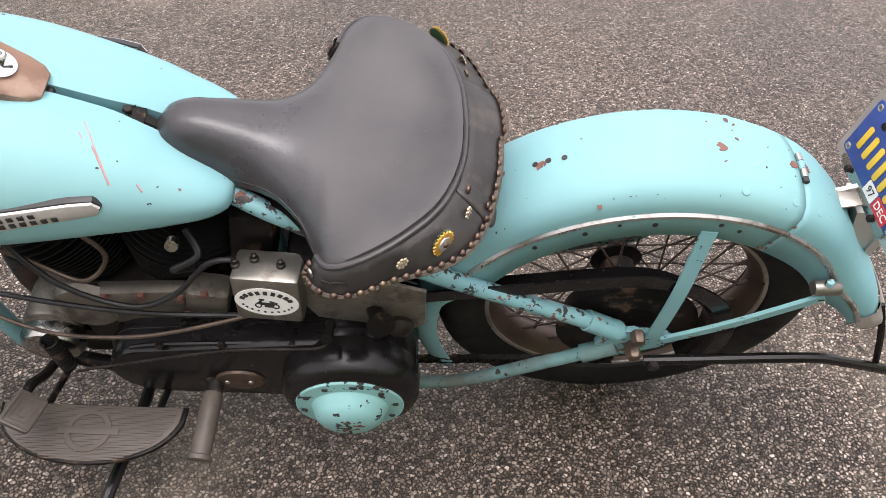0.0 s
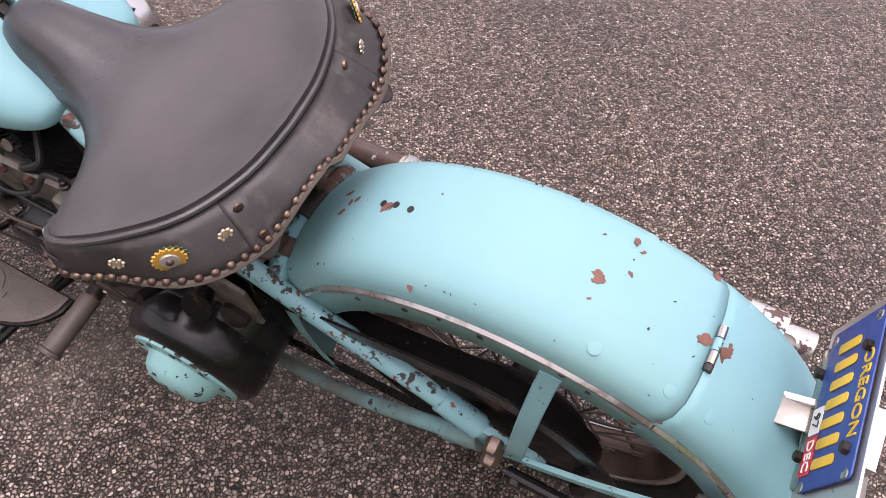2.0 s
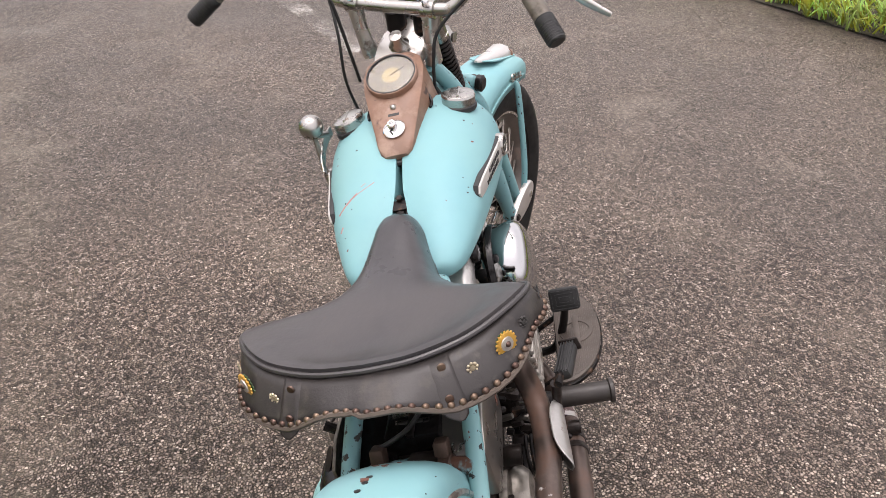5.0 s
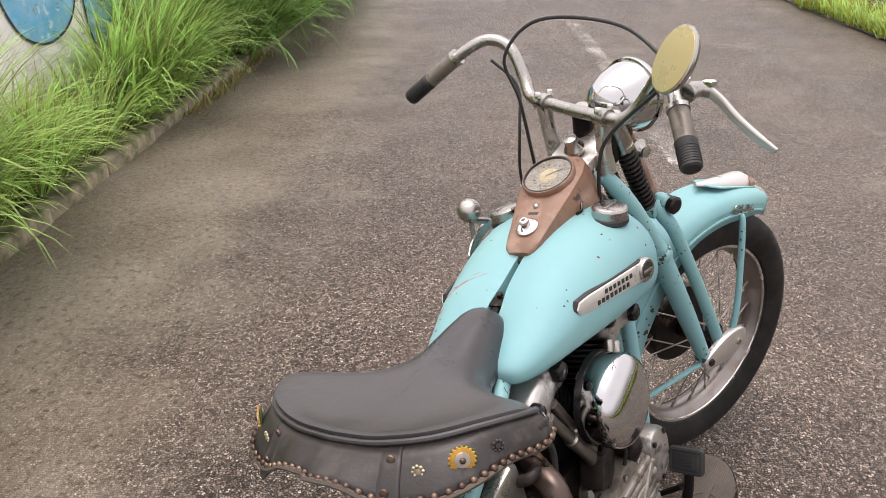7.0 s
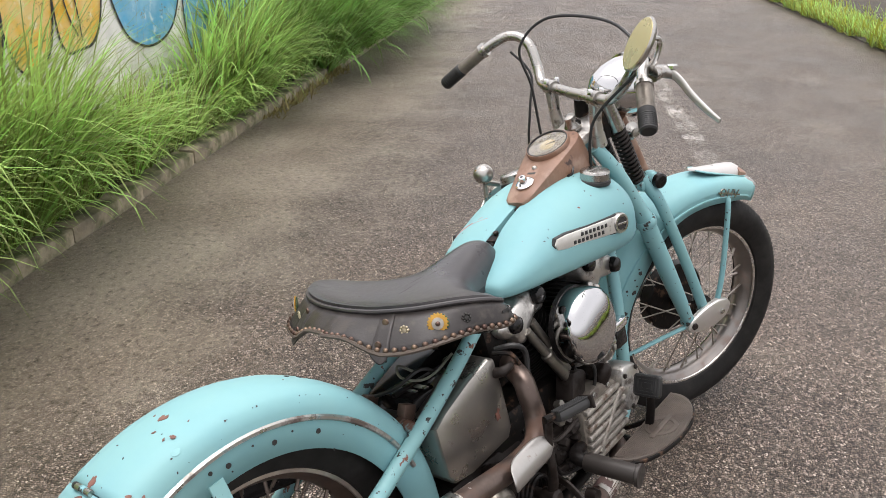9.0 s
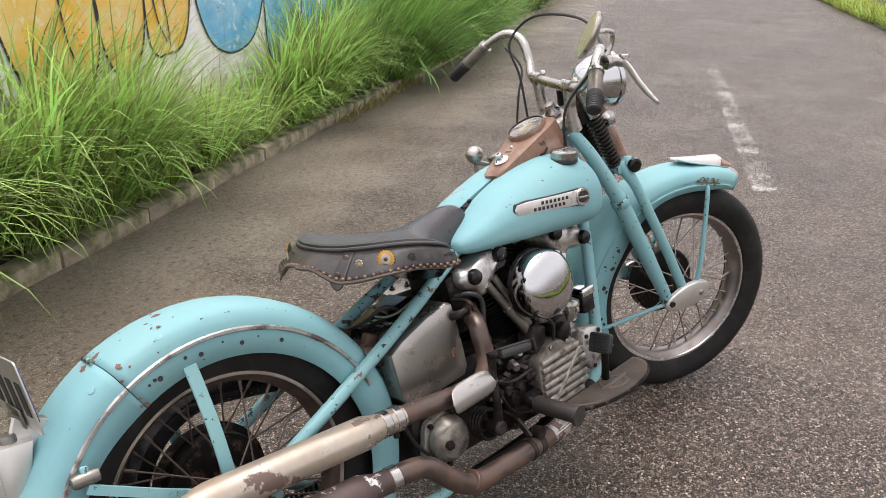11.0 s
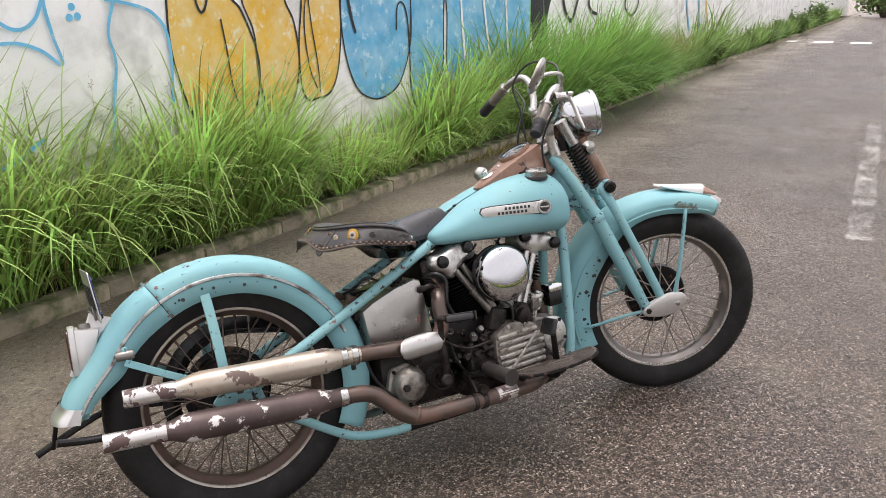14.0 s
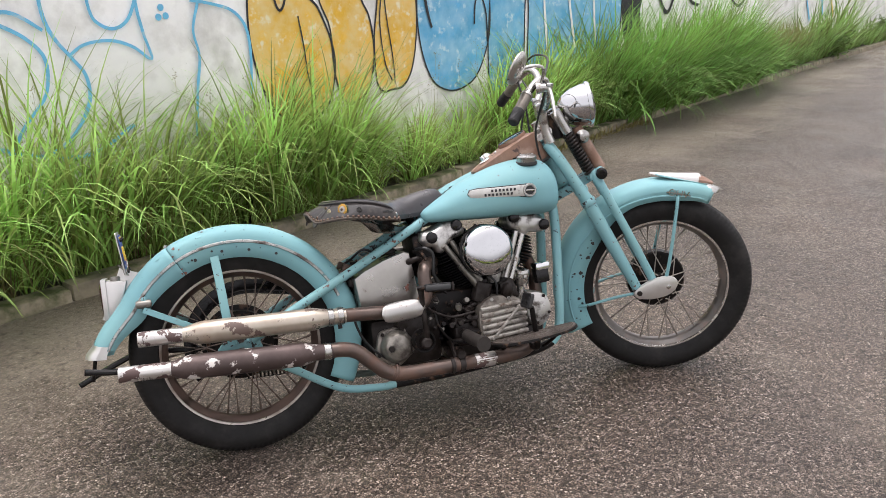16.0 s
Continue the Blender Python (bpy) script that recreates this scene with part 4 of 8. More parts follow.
bead_steel = material("rubbed_bead_steel", (0.46, 0.445, 0.42), 0.3, 0.9, var=0.25, var_scale=12, spots=(((0.1, 0.2, 0.21), 30, 0.62, 0.05, 0.5, 4), ((0.08, 0.06, 0.05), 18, 0.6, 0.06, 0.6, 4)))
rear_r = lambda a: 0.386 + 0.05 * ease(a, 148, 176) - 0.008 * ease(-a, -20, 25)
rear_w = lambda a: 0.0885 + 0.01 * ease(a, 130, 175) + 0.004 * ease(-a, -60, 20)
rear_i = lambda a: 0.287 + 0.012 * ease(a, 120, 150) + 0.072 * ease(a, 150, 176) - 0.002 * ease(-a, -20, 20)
fender = thick(part("rear_fender", fender_shell(REAR, -26, 118.5, 60, rear_r, rear_w, rear_i, left=lambda a: rear_i(a) + (rear_r(a) - 0.052 - rear_i(a)) * ease(-a, -26, -12)), teal, bike, "turquoise rear fender with paint chips and drilled holes"), 0.003)
flap = thick(part("fender_tail", fender_shell(REAR, 118.75, 172.5, 26, rear_r, rear_w, rear_i), teal, fender, "hinged tail section of the fender"), 0.003)
for s in (-1, 1):
    part("bead", bead_line(REAR, 22, 118.5, 50, rear_r, rear_w, 0.05, s, 0.005), bead_steel, fender, "raised bead with paint rubbed off")
    part("bead", bead_line(REAR, 119.0, 171, 28, rear_r, rear_w, 0.05, s, 0.005), bead_steel, flap, "raised bead with paint rubbed off")
front_r = lambda a: 0.391 - 0.004 * ease(a, 120, 205) + 0.008 * ease(-a, -85, -62)
front_w = lambda a: 0.075 - 0.012 * ease(-a, -80, -60)
front_i = lambda a: 0.324 - 0.039 * ease(a, 105, 150) - 0.005 * ease(a, 150, 205) + 0.014 * ease(-a, -84, -62)
ff = thick(part("front_fender", fender_shell(FRONT, 62, 205, 64, front_r, front_w, front_i, STEER), teal, bike, "turquoise front fender with deep chipped sides"), 0.003)
for s in (-1, 1):
    part("bead", bead_line(FRONT, 66, 200, 50, front_r, front_w, 0.05, s, 0.003, STEER), teal, ff)

# ---- fuel tanks: two halves with a gap along the middle ----
TANK = ((0.617, 0.690, 0.668, 0.070, 0.03), (0.625, 0.703, 0.658, 0.092, 0.03), (0.652, 0.723, 0.652, 0.110, 0.026), (0.70, 0.752, 0.648, 0.126, 0.017), (0.735, 0.774, 0.647, 0.136, 0.013), (0.78, 0.796, 0.645, 0.146, 0.007),
        (0.88, 0.833, 0.641, 0.165, 0.006), (0.97, 0.850, 0.638, 0.175, 0.006), (1.03, 0.848, 0.636, 0.174, 0.006), (1.065, 0.832, 0.640, 0.162, 0.012), (1.085, 0.805, 0.655, 0.14, 0.014), (1.093, 0.775, 0.685, 0.112, 0.03))


def tank_half():
    rows = spline([(x, t, b) for x, t, b, w, i in TANK], 4)
    wid = spline([(x, w, i) for x, t, b, w, i in TANK], 4)
    rings = []
    for (x, t, b), (_, w, i) in zip(rows, wid):
        ring = []
        zc, h = b + (t - b) * 0.42, t - b
        for k in range(25):
            a = math.pi / 2 - math.pi * k / 24
            e = 1.0 if a > 0 else 0.55   # fuller below the widest line than above it
            cy = max(math.cos(a), 0.0) ** e
            sz = math.copysign(abs(math.sin(a)) ** e, math.sin(a))
            dip = 0.024 * (1 - cy) ** 2 if sz > 0 else 0.0
            ring.append((x, -(i + (w - i) * cy), zc + (h * 0.58 if sz > 0 else h * 0.42) * sz - dip))
        rings.append(ring)
    return loft(rings)


right_tank = part("fuel_tank", tank_half(), teal, bike, "turquoise fuel tank half with scratches", 50)
left_tank = part("fuel_tank", flip(tank_half()), teal, bike, "turquoise fuel tank half with red scratch", 50)

# ---- saddle ----
EDGE = ((0.308, 0.0, 0.752), (0.314, 0.07, 0.753), (0.341, 0.14, 0.755), (0.39, 0.190, 0.753), (0.44, 0.215, 0.742), (0.477, 0.212, 0.726), (0.500, 0.170, 0.706), (0.527, 0.118, 0.698),
        (0.568, 0.077, 0.696), (0.63, 0.057, 0.698), (0.685, 0.048, 0.702), (0.716, 0.032, 0.710), (0.728, 0.0, 0.716))


def saddle_edge():
    half = spline(EDGE, 5)
    return half + [Vector((p.x, -p.y, p.z)) for p in reversed(half[1:-1])]


def saddle_top():
    edge = saddle_edge()
    rings = []
    S = (1.0, 1.012, 1.0, 0.965, 0.9, 0.8, 0.66, 0.5, 0.34, 0.18, 0.04)
    for j, s in enumerate(S):
        ring = []
        for p in edge:
            cx = min(max(p.x, 0.40), 0.665)
            zc = 0.734 + 0.006 * ease(cx, 0.44, 0.52) + 0.024 * ease(cx, 0.52, 0.68)
            q = Vector((cx + (p.x - cx) * s, p.y * s, 0))
            rise = 0.010 * ease(-p.x, -0.52, -0.42)      # the rolled lip round the back
            if j == 0:
                q.z = p.z - 0.02
            elif j == 1:
                q.z = p.z - 0.006
            else:
                k = s ** (2.4 + 1.4 * ease(p.x, 0.5, 0.62))
                q.z = zc + (p.z + rise - zc) * k
                if s > 0.9:
                    q.z -= (s - 0.9) * 0.06
            ring.append(q)
        rings.append(ring)
    return loft(rings)


saddle = part("saddle", saddle_top(), leather, bike, "broad black leather saddle, creased and worn", 60)
_left = [p for p in spline(EDGE, 5)[:29]]
SKIRT = [p for p in reversed(_left)] + [Vector((p.x, -p.y, p.z)) for p in _left[1:]]


def skirt_drop(p):
    """How far the skirt hangs: deep at the flanks, cut away in scallops behind."""
    y = abs(p.y)
    return 0.025 + 0.030 * ease(y, 0.04, 0.105) - 0.007 * ease(y, 0.12, 0.17) - 0.012 * ease(p.x, 0.44, 0.49)


def skirt_point(i, t, out=0.0):
    p = SKIRT[i]
    a, b = SKIRT[max(i - 1, 0)], SKIRT[min(i + 1, len(SKIRT) - 1)]
    d = (b - a)
    nrm = Vector((-d.y, d.x, 0)).normalized()
    if nrm.dot(Vector((p.x - 0.45, p.y, 0))) < 0:
        nrm = -nrm
    return p + nrm * (0.004 + 0.016 * math.sin(t * 1.7) + (0.034 if p.y > 0 else 0.042) * ease(-p.x, -0.42, -0.34) * t + out) + Vector((0, 0, -0.006 - skirt_drop(p) * t)), nrm


thick(part("skirt", loft([[skirt_point(i, t)[0] for i in range(len(SKIRT))] for t in (0, 0.25, 0.5, 0.75, 1.0)], caps=False, ring_closed=False), skirt_leather, saddle, "stiff black leather valance round the saddle"), 0.004)
part("welt", tube([p + Vector((0, 0, -0.004)) + (Vector((p.x - 0.45, p.y, 0)).normalized() * 0.004) for p in SKIRT], 0.0042, 8, smooth=False), leather, saddle, "raised stitched leather welt")

# ---- frame ----


def frame_tube(pts, r, mat=None, label=""):
    return part("frame_tube", tube(pts, r, 14, 8), mat or teal_tube, bike, label)


for s in (-1, 1):
    frame_tube([(0.64, s * 0.055, 0.668), (0.56, s * 0.075, 0.63), (0.36, s * 0.098, 0.53), (0.06, s * 0.108, 0.385), (0.02, s * 0.11, 0.36)], 0.0145, teal_worn if s > 0 else teal_chips, "seat stay with chipped paint")
    frame_tube([(1.06, s * 0.03, 0.80), (1.098, s * 0.055, 0.66), (1.09, s * 0.068, 0.42), (1.075, s * 0.07, 0.24), (1.04, s * 0.07, 0.185)], 0.0165)
    # The lower rail is dark ahead of x 0.46 and turquoise behind it.
    frame_tube([(1.04, s * 0.07, 0.185), (0.95, s * 0.085, 0.168), (0.75, s * 0.095, 0.155), (0.60, s * 0.104, 0.150), (0.46, s * 0.1085, 0.1485)], 0.0148, oily, "dark lower frame rail")
    frame_tube([(0.46, s * 0.1085, 0.1485), (0.40, s * 0.11, 0.148), (0.28, s * 0.115, 0.17), (0.14, s * 0.118, 0.255), (0.03, s * 0.115, 0.318)], 0.0125, teal_dirty if s > 0 else teal_tube)
frame_tube([(1.1, 0, 0.78), (0.95, 0, 0.76), (0.72, 0, 0.69), (0.62, 0, 0.665)], 0.016, black)
frame_tube([(0.62, 0, 0.68), (0.60, 0, 0.45), (0.58, 0, 0.2)], 0.0165)
frame_tube([(0.33, 0.098, 0.515), (0.345, 0.0, 0.512), (0.33, -0.098, 0.515)], 0.016, teal_bare, "cross tube, its paint flaked off to brown metal")
for s in (-1, 1):
    part("tube_clamp", lathe([(0.0175, -0.014), (0.0195, -0.012), (0.0195, 0.012), (0.0175, 0.014)], aim((0.338, s * 0.05, 0.5135), (0.33, s * 0.098, 0.515)), 18), rust_clamp, bike, "rusty brown clamp")
    part("clamp_lug", box(0.03, 0.022, 0.03, pose(0.355, s * 0.05, 0.535, 0, 25, 0), 0.004), rust_clamp, bike, "rusty brown lug")
part("steering_head", lathe([(0.03, 0), (0.036, 0.01), (0.032, 0.03), (0.03, 0.08), (0.032, 0.14), (0.036, 0.16), (0.03, 0.17)], aim((1.178, 0, 0.73), (1.098, 0, 0.88)), 24), teal_tube, bike)
rib_alloy = material("worn_rib_alloy", (0.46, 0.43, 0.385), 0.4, 0.65, var=0.15, var_scale=14, bump=((60, 0.3, 0.001),), spots=(((0.10, 0.065, 0.045), 26, 0.57, 0.08, 0.6, 5), ((0.03, 0.022, 0.018), 11, 0.6, 0.08, 0.5, 5)))
rod_brown = material("brown_rod_steel", (0.125, 0.09, 0.068), 0.4, 0.6, var=0.3, var_scale=24, spots=(((0.05, 0.035, 0.028), 30, 0.56, 0.08, 0.6, 4),))
badge_silver = material("badge_silver", (0.62, 0.605, 0.57), 0.38, 0.45, var=0.15, var_scale=20, spots=(((0.2, 0.17, 0.14), 40, 0.68, 0.05, 0.5, 4),))
box_steel = material("weathered_box_steel", (0.24, 0.225, 0.2), 0.36, 0.85, var=0.2, var_scale=14, bump=((60, 0.15, 0.001),), spots=(((0.08, 0.06, 0.05), 20, 0.62, 0.06, 0.55, 5),))
flaked_tail = material("flaked_tail_chrome", (0.6, 0.57, 0.54), 0.3, 0.8, var=0.1, var_scale=8, spots=(((0.085, 0.05, 0.045), 24, 0.52, 0.015, 0.6, 6),))
gear_alloy = material("greasy_cover_alloy", (0.34, 0.31, 0.27), 0.33, 0.75, var=0.25, var_scale=16, bump=((50, 0.4, 0.002),), spots=(((0.05, 0.038, 0.03), 16, 0.58, 0.09, 0.45, 5),))
worn_case = material("stained_case_alloy", (0.22, 0.195, 0.165), 0.42, 0.6, var=0.3, var_scale=14, bump=((70, 0.4, 0.0015),), spots=(((0.06, 0.045, 0.036), 20, 0.57, 0.07, 0.55, 5),))
for s in (-1, 1):
    # the axle plate with its adjuster, joining seat stay and chain stay
    part("axle_plate", slab([(-0.06, 0.03), (-0.075, 0.012), (-0.055, -0.012), (0.0, -0.04), (0.045, -0.03), (0.06, 0.0), (0.05, 0.035), (0.0, 0.045)], 0.012, side_at(0, s * 0.112 + 0.006, 0.335), 0.003), teal_worn, bike)
    for k, (dz, r, L) in enumerate(((0.0, 0.0135, 0.03), (0.04, 0.012, 0.022))):
        part("axle_nut", bolt(side_at(-0.004, s * 0.117, 0.335 + dz) if s < 0 else left_at(-0.004, 0.117, 0.335 + dz), r, L), rod_brown, bike, "rusty hexagonal axle nut")
    part("stay_clamp", tube([(0.085, s * 0.107, 0.397), (0.025, s * 0.11, 0.365)], 0.0185, 14, smooth=False), teal_tube, bike)
    part("stay_clamp", tube([(0.075, s * 0.117, 0.292), (0.02, s * 0.115, 0.322)], 0.017, 14, smooth=False), teal_dirty, bike)
    part("fender_strut", strap([(-0.05, s * 0.088, 0.630), (-0.046, s * 0.097, 0.59), (-0.04, s * 0.114, 0.50), (-0.034, s * 0.12, 0.40), (-0.03, s * 0.12, 0.36)], 0.026, 0.005), teal_tube, bike)
    part("fender_strut", strap([(-0.05, s * 0.122, 0.358 if s > 0 else 0.39), (-0.15, s * 0.122, 0.42 if s > 0 else 0.44), (-0.265, s * 0.118, 0.502)], 0.018, 0.007), teal_tube, bike)
    clamp = part("strut_clamp", lathe([(0.001, -0.022), (0.011, -0.02), (0.0125, -0.012), (0.0125, 0.016), (0.010, 0.022), (0.001, 0.023)], aim((-0.262, s * 0.112, 0.518), (-0.36, s * 0.112, 0.518)), 16), box_steel, bike)
    part("clamp_bolt", bolt(aim((-0.262, s * 0.112, 0.528), (-0.26, s * 0.112, 0.56)), 0.007, 0.010), teal_worn, clamp)
# rear stand, folded up
for s, tip in ((1, (-0.50, 0.13, 0.262)), (-1, (-0.44, -0.15, 0.352))):
    stand = part("stand_arm", tube([(-0.03, s * 0.135, 0.305), (-0.1, s * 0.138, 0.316), (-0.30, s * 0.14, 0.334), (-0.38, s * 0.138, 0.315 if s > 0 else 0.34), tip], 0.0095, 10, 6), black, bike, "black rear stand arm folded up")
    part("pivot_bolt", bolt(aim((-0.045, s * 0.142, 0.305), (-0.045, s, 0.305)), 0.011, 0.01), greasy, stand)
part("stand_clip", tube([(-0.425, 0.07, 0.40), (-0.44, 0.1, 0.35), (-0.46, 0.128, 0.27)], 0.006, 8, 4), black, bike)

# rear fender details: rivets, holes, bare patches, hinge


def on_fender(a, y, lift=0.0):
    """A seat on the rear fender at the angle a, y to the left, its z axis outward."""
    w, ro = rear_w(a), rear_r(a)
    q = min(abs(y) / w, 1)
    r = ro - 0.011 * q ** 2 - 0.025 * max(0, q - 0.72) ** 2 / 0.08 + lift
    c, s_ = math.cos(radians(a)), math.sin(radians(a))
    nrm = Vector((c, (y / w) ** 3 * 0.9 if abs(q) > 0.3 else 0.0, s_)).normalized()
    return aim((r * c, y, 0.333 + r * s_), Vector((r * c, y, 0.333 + r * s_)) + nrm)


def patch(a, y, size, mat, seed, parent, name="bare_patch"):
    r = random.Random(seed)
    size *= 0.66
    squat = r.uniform(0.35, 0.8)
    pts = [(size * k * math.cos(t), size * squat * k * math.sin(t)) for t, k in ((2 * math.pi * k / 17, r.uniform(0.5, 1.1)) for k in range(17))]
    return part(name, slab(pts, 0.0009, on_fender(a, y, -0.0002) @ pose(0, 0, 0, 0, 0, r.uniform(0, 180)), 0.0), mat, parent)


rust_bare = material("bare_rusty_metal", (0.17, 0.075, 0.055), 0.7, var=0.3, var_scale=60)
chip_dark = material("dark_primer_chip", (0.03, 0.028, 0.026), 0.6, var=0.3, var_scale=60)
for k, (a, y, z) in enumerate(((60.0, 0.004, 0.013), (61.2, 0.003, 0.009), (98.5, 0.003, 0.014), (98.3, 0.009, 0.009), (98.5, 0.028, 0.005), (102.5, -0.017, 0.006), (101.5, -0.055, 0.009), (103.0, -0.047, 0.007), (96.5, -0.045, 0.004), (114.0, -0.083, 0.007), (116.0, -0.076, 0.013), (117.2, 0.001, 0.019), (121.5, -0.005, 0.014), (120.6, 0.006, 0.011), (47.0, -0.017, 0.012), (48.5, 0.013, 0.009), (51.0, -0.005, 0.010), (49.5, -0.002, 0.008), (71.0, 0.081, 0.014), (69.5, -0.025, 0.0035))):
    patch(a, y, z, rust_bare, k, fender if a < 118.7 else flap)
rnd = random.Random(3)
for k in range(30):
    a, y = rnd.uniform(25, 117), rnd.choice((rnd.uniform(-0.07, 0.07), 0.078, -0.078))
    patch(a, y, rnd.uniform(0.0014, 0.0036), chip_dark, 50 + k, fender, "paint_chip")
for a, y in ((65.5, 0.003), (62.0, 0.0), (59.0, 0.0)):
    part("drilled_hole", lathe([(0.0044, 0.0), (0.0044, 0.0010), (0.0034, 0.0011), (0.0001, 0.0004)], on_fender(a, y), 14), ink, fender, "drilled screw hole")
for a, y in ((103.5, -0.074), (102.5, 0.068), (115.5, 0.065), (124.5, -0.070), (123.5, 0.063)):
    part("rivet", lathe([(0.0075, 0), (0.0068, 0.0009), (0.004, 0.0013), (0.0005, 0.0015)], on_fender(a, y, -0.0032), 16), teal, fender if a < 118 else flap, "painted-over round rivet head")
for s in (-1, 1):
    for a, d, r in (((57.0, 0.10, 0.0022), (64.6, 0.072, 0.0045), (73.8, 0.067, 0.0018), (79.8, 0.076, 0.0046), (86.6, 0.067, 0.0020), (94.6, 0.075, 0.0046), (99.8, 0.068, 0.0034), (109.6, 0.075, 0.0052), (111.2, 0.071, 0.0034), (113.4, 0.072, 0.0026)) if s < 0
                    else ((52, 0.07, 0.004), (66, 0.073, 0.0042), (75, 0.067, 0.003), (84, 0.073, 0.0042), (101, 0.067, 0.004), (107, 0.073, 0.0035))):
        q = rear_r(a) - d
        p = Vector((q * math.cos(radians(a)), s * (rear_w(a) + 0.0004), 0.333 + q * math.sin(radians(a))))
        part("drilled_hole", lathe([(r, 0), (r, 0.0008), (0.0001, 0.0004)], aim(p, p + Vector((0, s, 0))), 9), ink, fender)
for s in (-1, 1):
    for a, d, r in ((117.9, 0.052, 0.006), (118.3, 0.078, 0.004), (117.8, 0.094, 0.006), (118.2, 0.033, 0.004), (119.4, 0.09, 0.004)):
        q = rear_r(a) - d
        p = Vector((q * math.cos(radians(a)), s * (rear_w(a) + 0.0003), 0.333 + q * math.sin(radians(a))))
        _r = random.Random(int(d * 1000))
        part("rust_spot", slab([(r * _r.uniform(0.4, 1.0) * math.cos(2 * math.pi * k / 9), r * _r.uniform(0.4, 1.0) * math.sin(2 * math.pi * k / 9)) for k in range(9)], 0.0008, aim(p, p + Vector((0, s, 0)))), rust_bare, fender if a < 118.7 else flap)
hinge = part("hinge", tube([on_fender(118.8, y, 0.003) @ Vector((0, 0, 0)) for y in (-0.022, -0.008)], 0.005, 10, smooth=False), dull_chrome, fender, "chrome fender hinge with bare metal round it")
for y0, y1, m in ((-0.007, 0.007, teal_worn), (0.008, 0.022, dull_chrome), (0.023, 0.03, ink)):
    part("knuckle", tube([on_fender(118.8, y, 0.003) @ Vector((0, 0, 0)) for y in (y0, y1)], 0.005, 10, smooth=False), m, hinge)
for a, dy in ((116.9, 0), (120.8, 0)):
    part("leaf", slab(disc(0.006, 10), 0.0012, on_fender(a, 0.0, -0.0002), 0.0004), rust_bare, hinge)
# tail tip of the fender
tip_w = lambda a: rear_w(a) + 0.003
part("tail_tip", fender_shell(REAR, 169, 174.5, 8, lambda a: rear_r(a) + 0.003 + 0.014 * ease(a, 170, 174.5), tip_w, lambda a: rear_r(a) - 0.05), pale_chrome, flap, "chrome trim round the fender's tail")
def round_rect(w, h, r, n=4):
    pts = []
    for cx, cy, a0 in ((w / 2 - r, h / 2 - r, 0), (-w / 2 + r, h / 2 - r, 90), (-w / 2 + r, -h / 2 + r, 180), (w / 2 - r, -h / 2 + r, 270)):
        pts += [(cx + r * math.cos(radians(a0 + 90 * k / n)), cy + r * math.sin(radians(a0 + 90 * k / n))) for k in range(n + 1)]
    return pts


# tail lamp
tail = part("tail_lamp", slab([(-0.306, 0.588), (-0.345, 0.590), (-0.368, 0.594), (-0.370, 0.484), (-0.352, 0.478), (-0.318, 0.545)], 0.062, side_at(0, 0.019, 0), 0.006), pale_chrome, bike, "silver wedge-shaped tail lamp housing")
part("lamp_rim", slab([(-0.364, 0.598), (-0.379, 0.598), (-0.381, 0.478), (-0.366, 0.478)], 0.070, side_at(0, 0.023, 0), 0.004), pale_chrome, tail, "raised silver rim of the lens")
lamp_m = aim((-0.380, -0.012, 0.538), (-0.45, -0.012, 0.537))
part("lens", loft([[lamp_m @ Vector((x * sx, y * sy, z)) for x, y in round_rect(2, 2, 0.4)] for sx, sy, z in ((0.028, 0.054, -0.002), (0.028, 0.054, 0.0015), (0.022, 0.044, 0.0045), (0.004, 0.006, 0.005))]), lens_red, tail, "red glass lens")
part("lamp_cap", lathe([(0.015, -0.008), (0.0155, 0.006), (0.013, 0.0105), (0.001, 0.011)], aim((-0.340, -0.012, 0.592), (-0.340, -0.012, 0.70)), 20), box_steel, tail, "small weathered cap on the housing")
part("lamp_flange", strap([(-0.290, -0.012, 0.612), (-0.312, -0.012, 0.562), (-0.338, -0.012, 0.502), (-0.358, -0.012, 0.462)], 0.074, 0.007), pale_chrome, tail, "curved silver flange on the fender")
part("lamp_bracket", tube([(-0.30, -0.01, 0.60), (-0.31, -0.01, 0.615), (-0.325, -0.01, 0.635)], 0.007, 10, 4, flat=0.6), box_steel, tail)

# number plates, back to back
PLATE = Matrix.Translation((-0.312, 0.004, 0.670)) @ pose(0, 0, 0, 0, 0, 3) @ Matrix(((0, -0.11, 0.994, 0), (1, 0, 0, 0), (0, 0.994, 0.11, 0), (0, 0, 0, 1)))


plate = part("number_plate", slab(round_rect(0.214, 0.128, 0.006), 0.0025, PLATE @ pose(0, 0, -0.003)), pale_chrome, bike, "plain grey number plate with a blue plate on its front side")
blue = part("blue_plate", slab(round_rect(0.178, 0.102, 0.007), 0.0018, PLATE @ pose(-0.004, 0.004, 0.002), 0.0006), plate_blue, plate, "blue and yellow old number plate")
for k in range(7):
    part("number_bar", slab(round_rect(0.011, 0.042, 0.004), 0.0012, PLATE @ pose(-0.066 + 0.021 * k, -0.002, 0.0042), 0.0004), plate_yellow, blue, "plain yellow bar")
part("plate_word", moved(letters("OREGON", 0.022, 0.0006), PLATE @ pose(-0.002, 0.041, 0.0045)), plate_yellow, blue, "yellow raised state name")
part("year_sticker", slab(round_rect(0.03, 0.022, 0.002), 0.0008, PLATE @ pose(0.01, -0.036, 0.0042)), white, blue)
part("sticker_text", moved(letters("97", 0.018, 0.0004), PLATE @ pose(0.01, -0.036, 0.0054)), ink, blue)
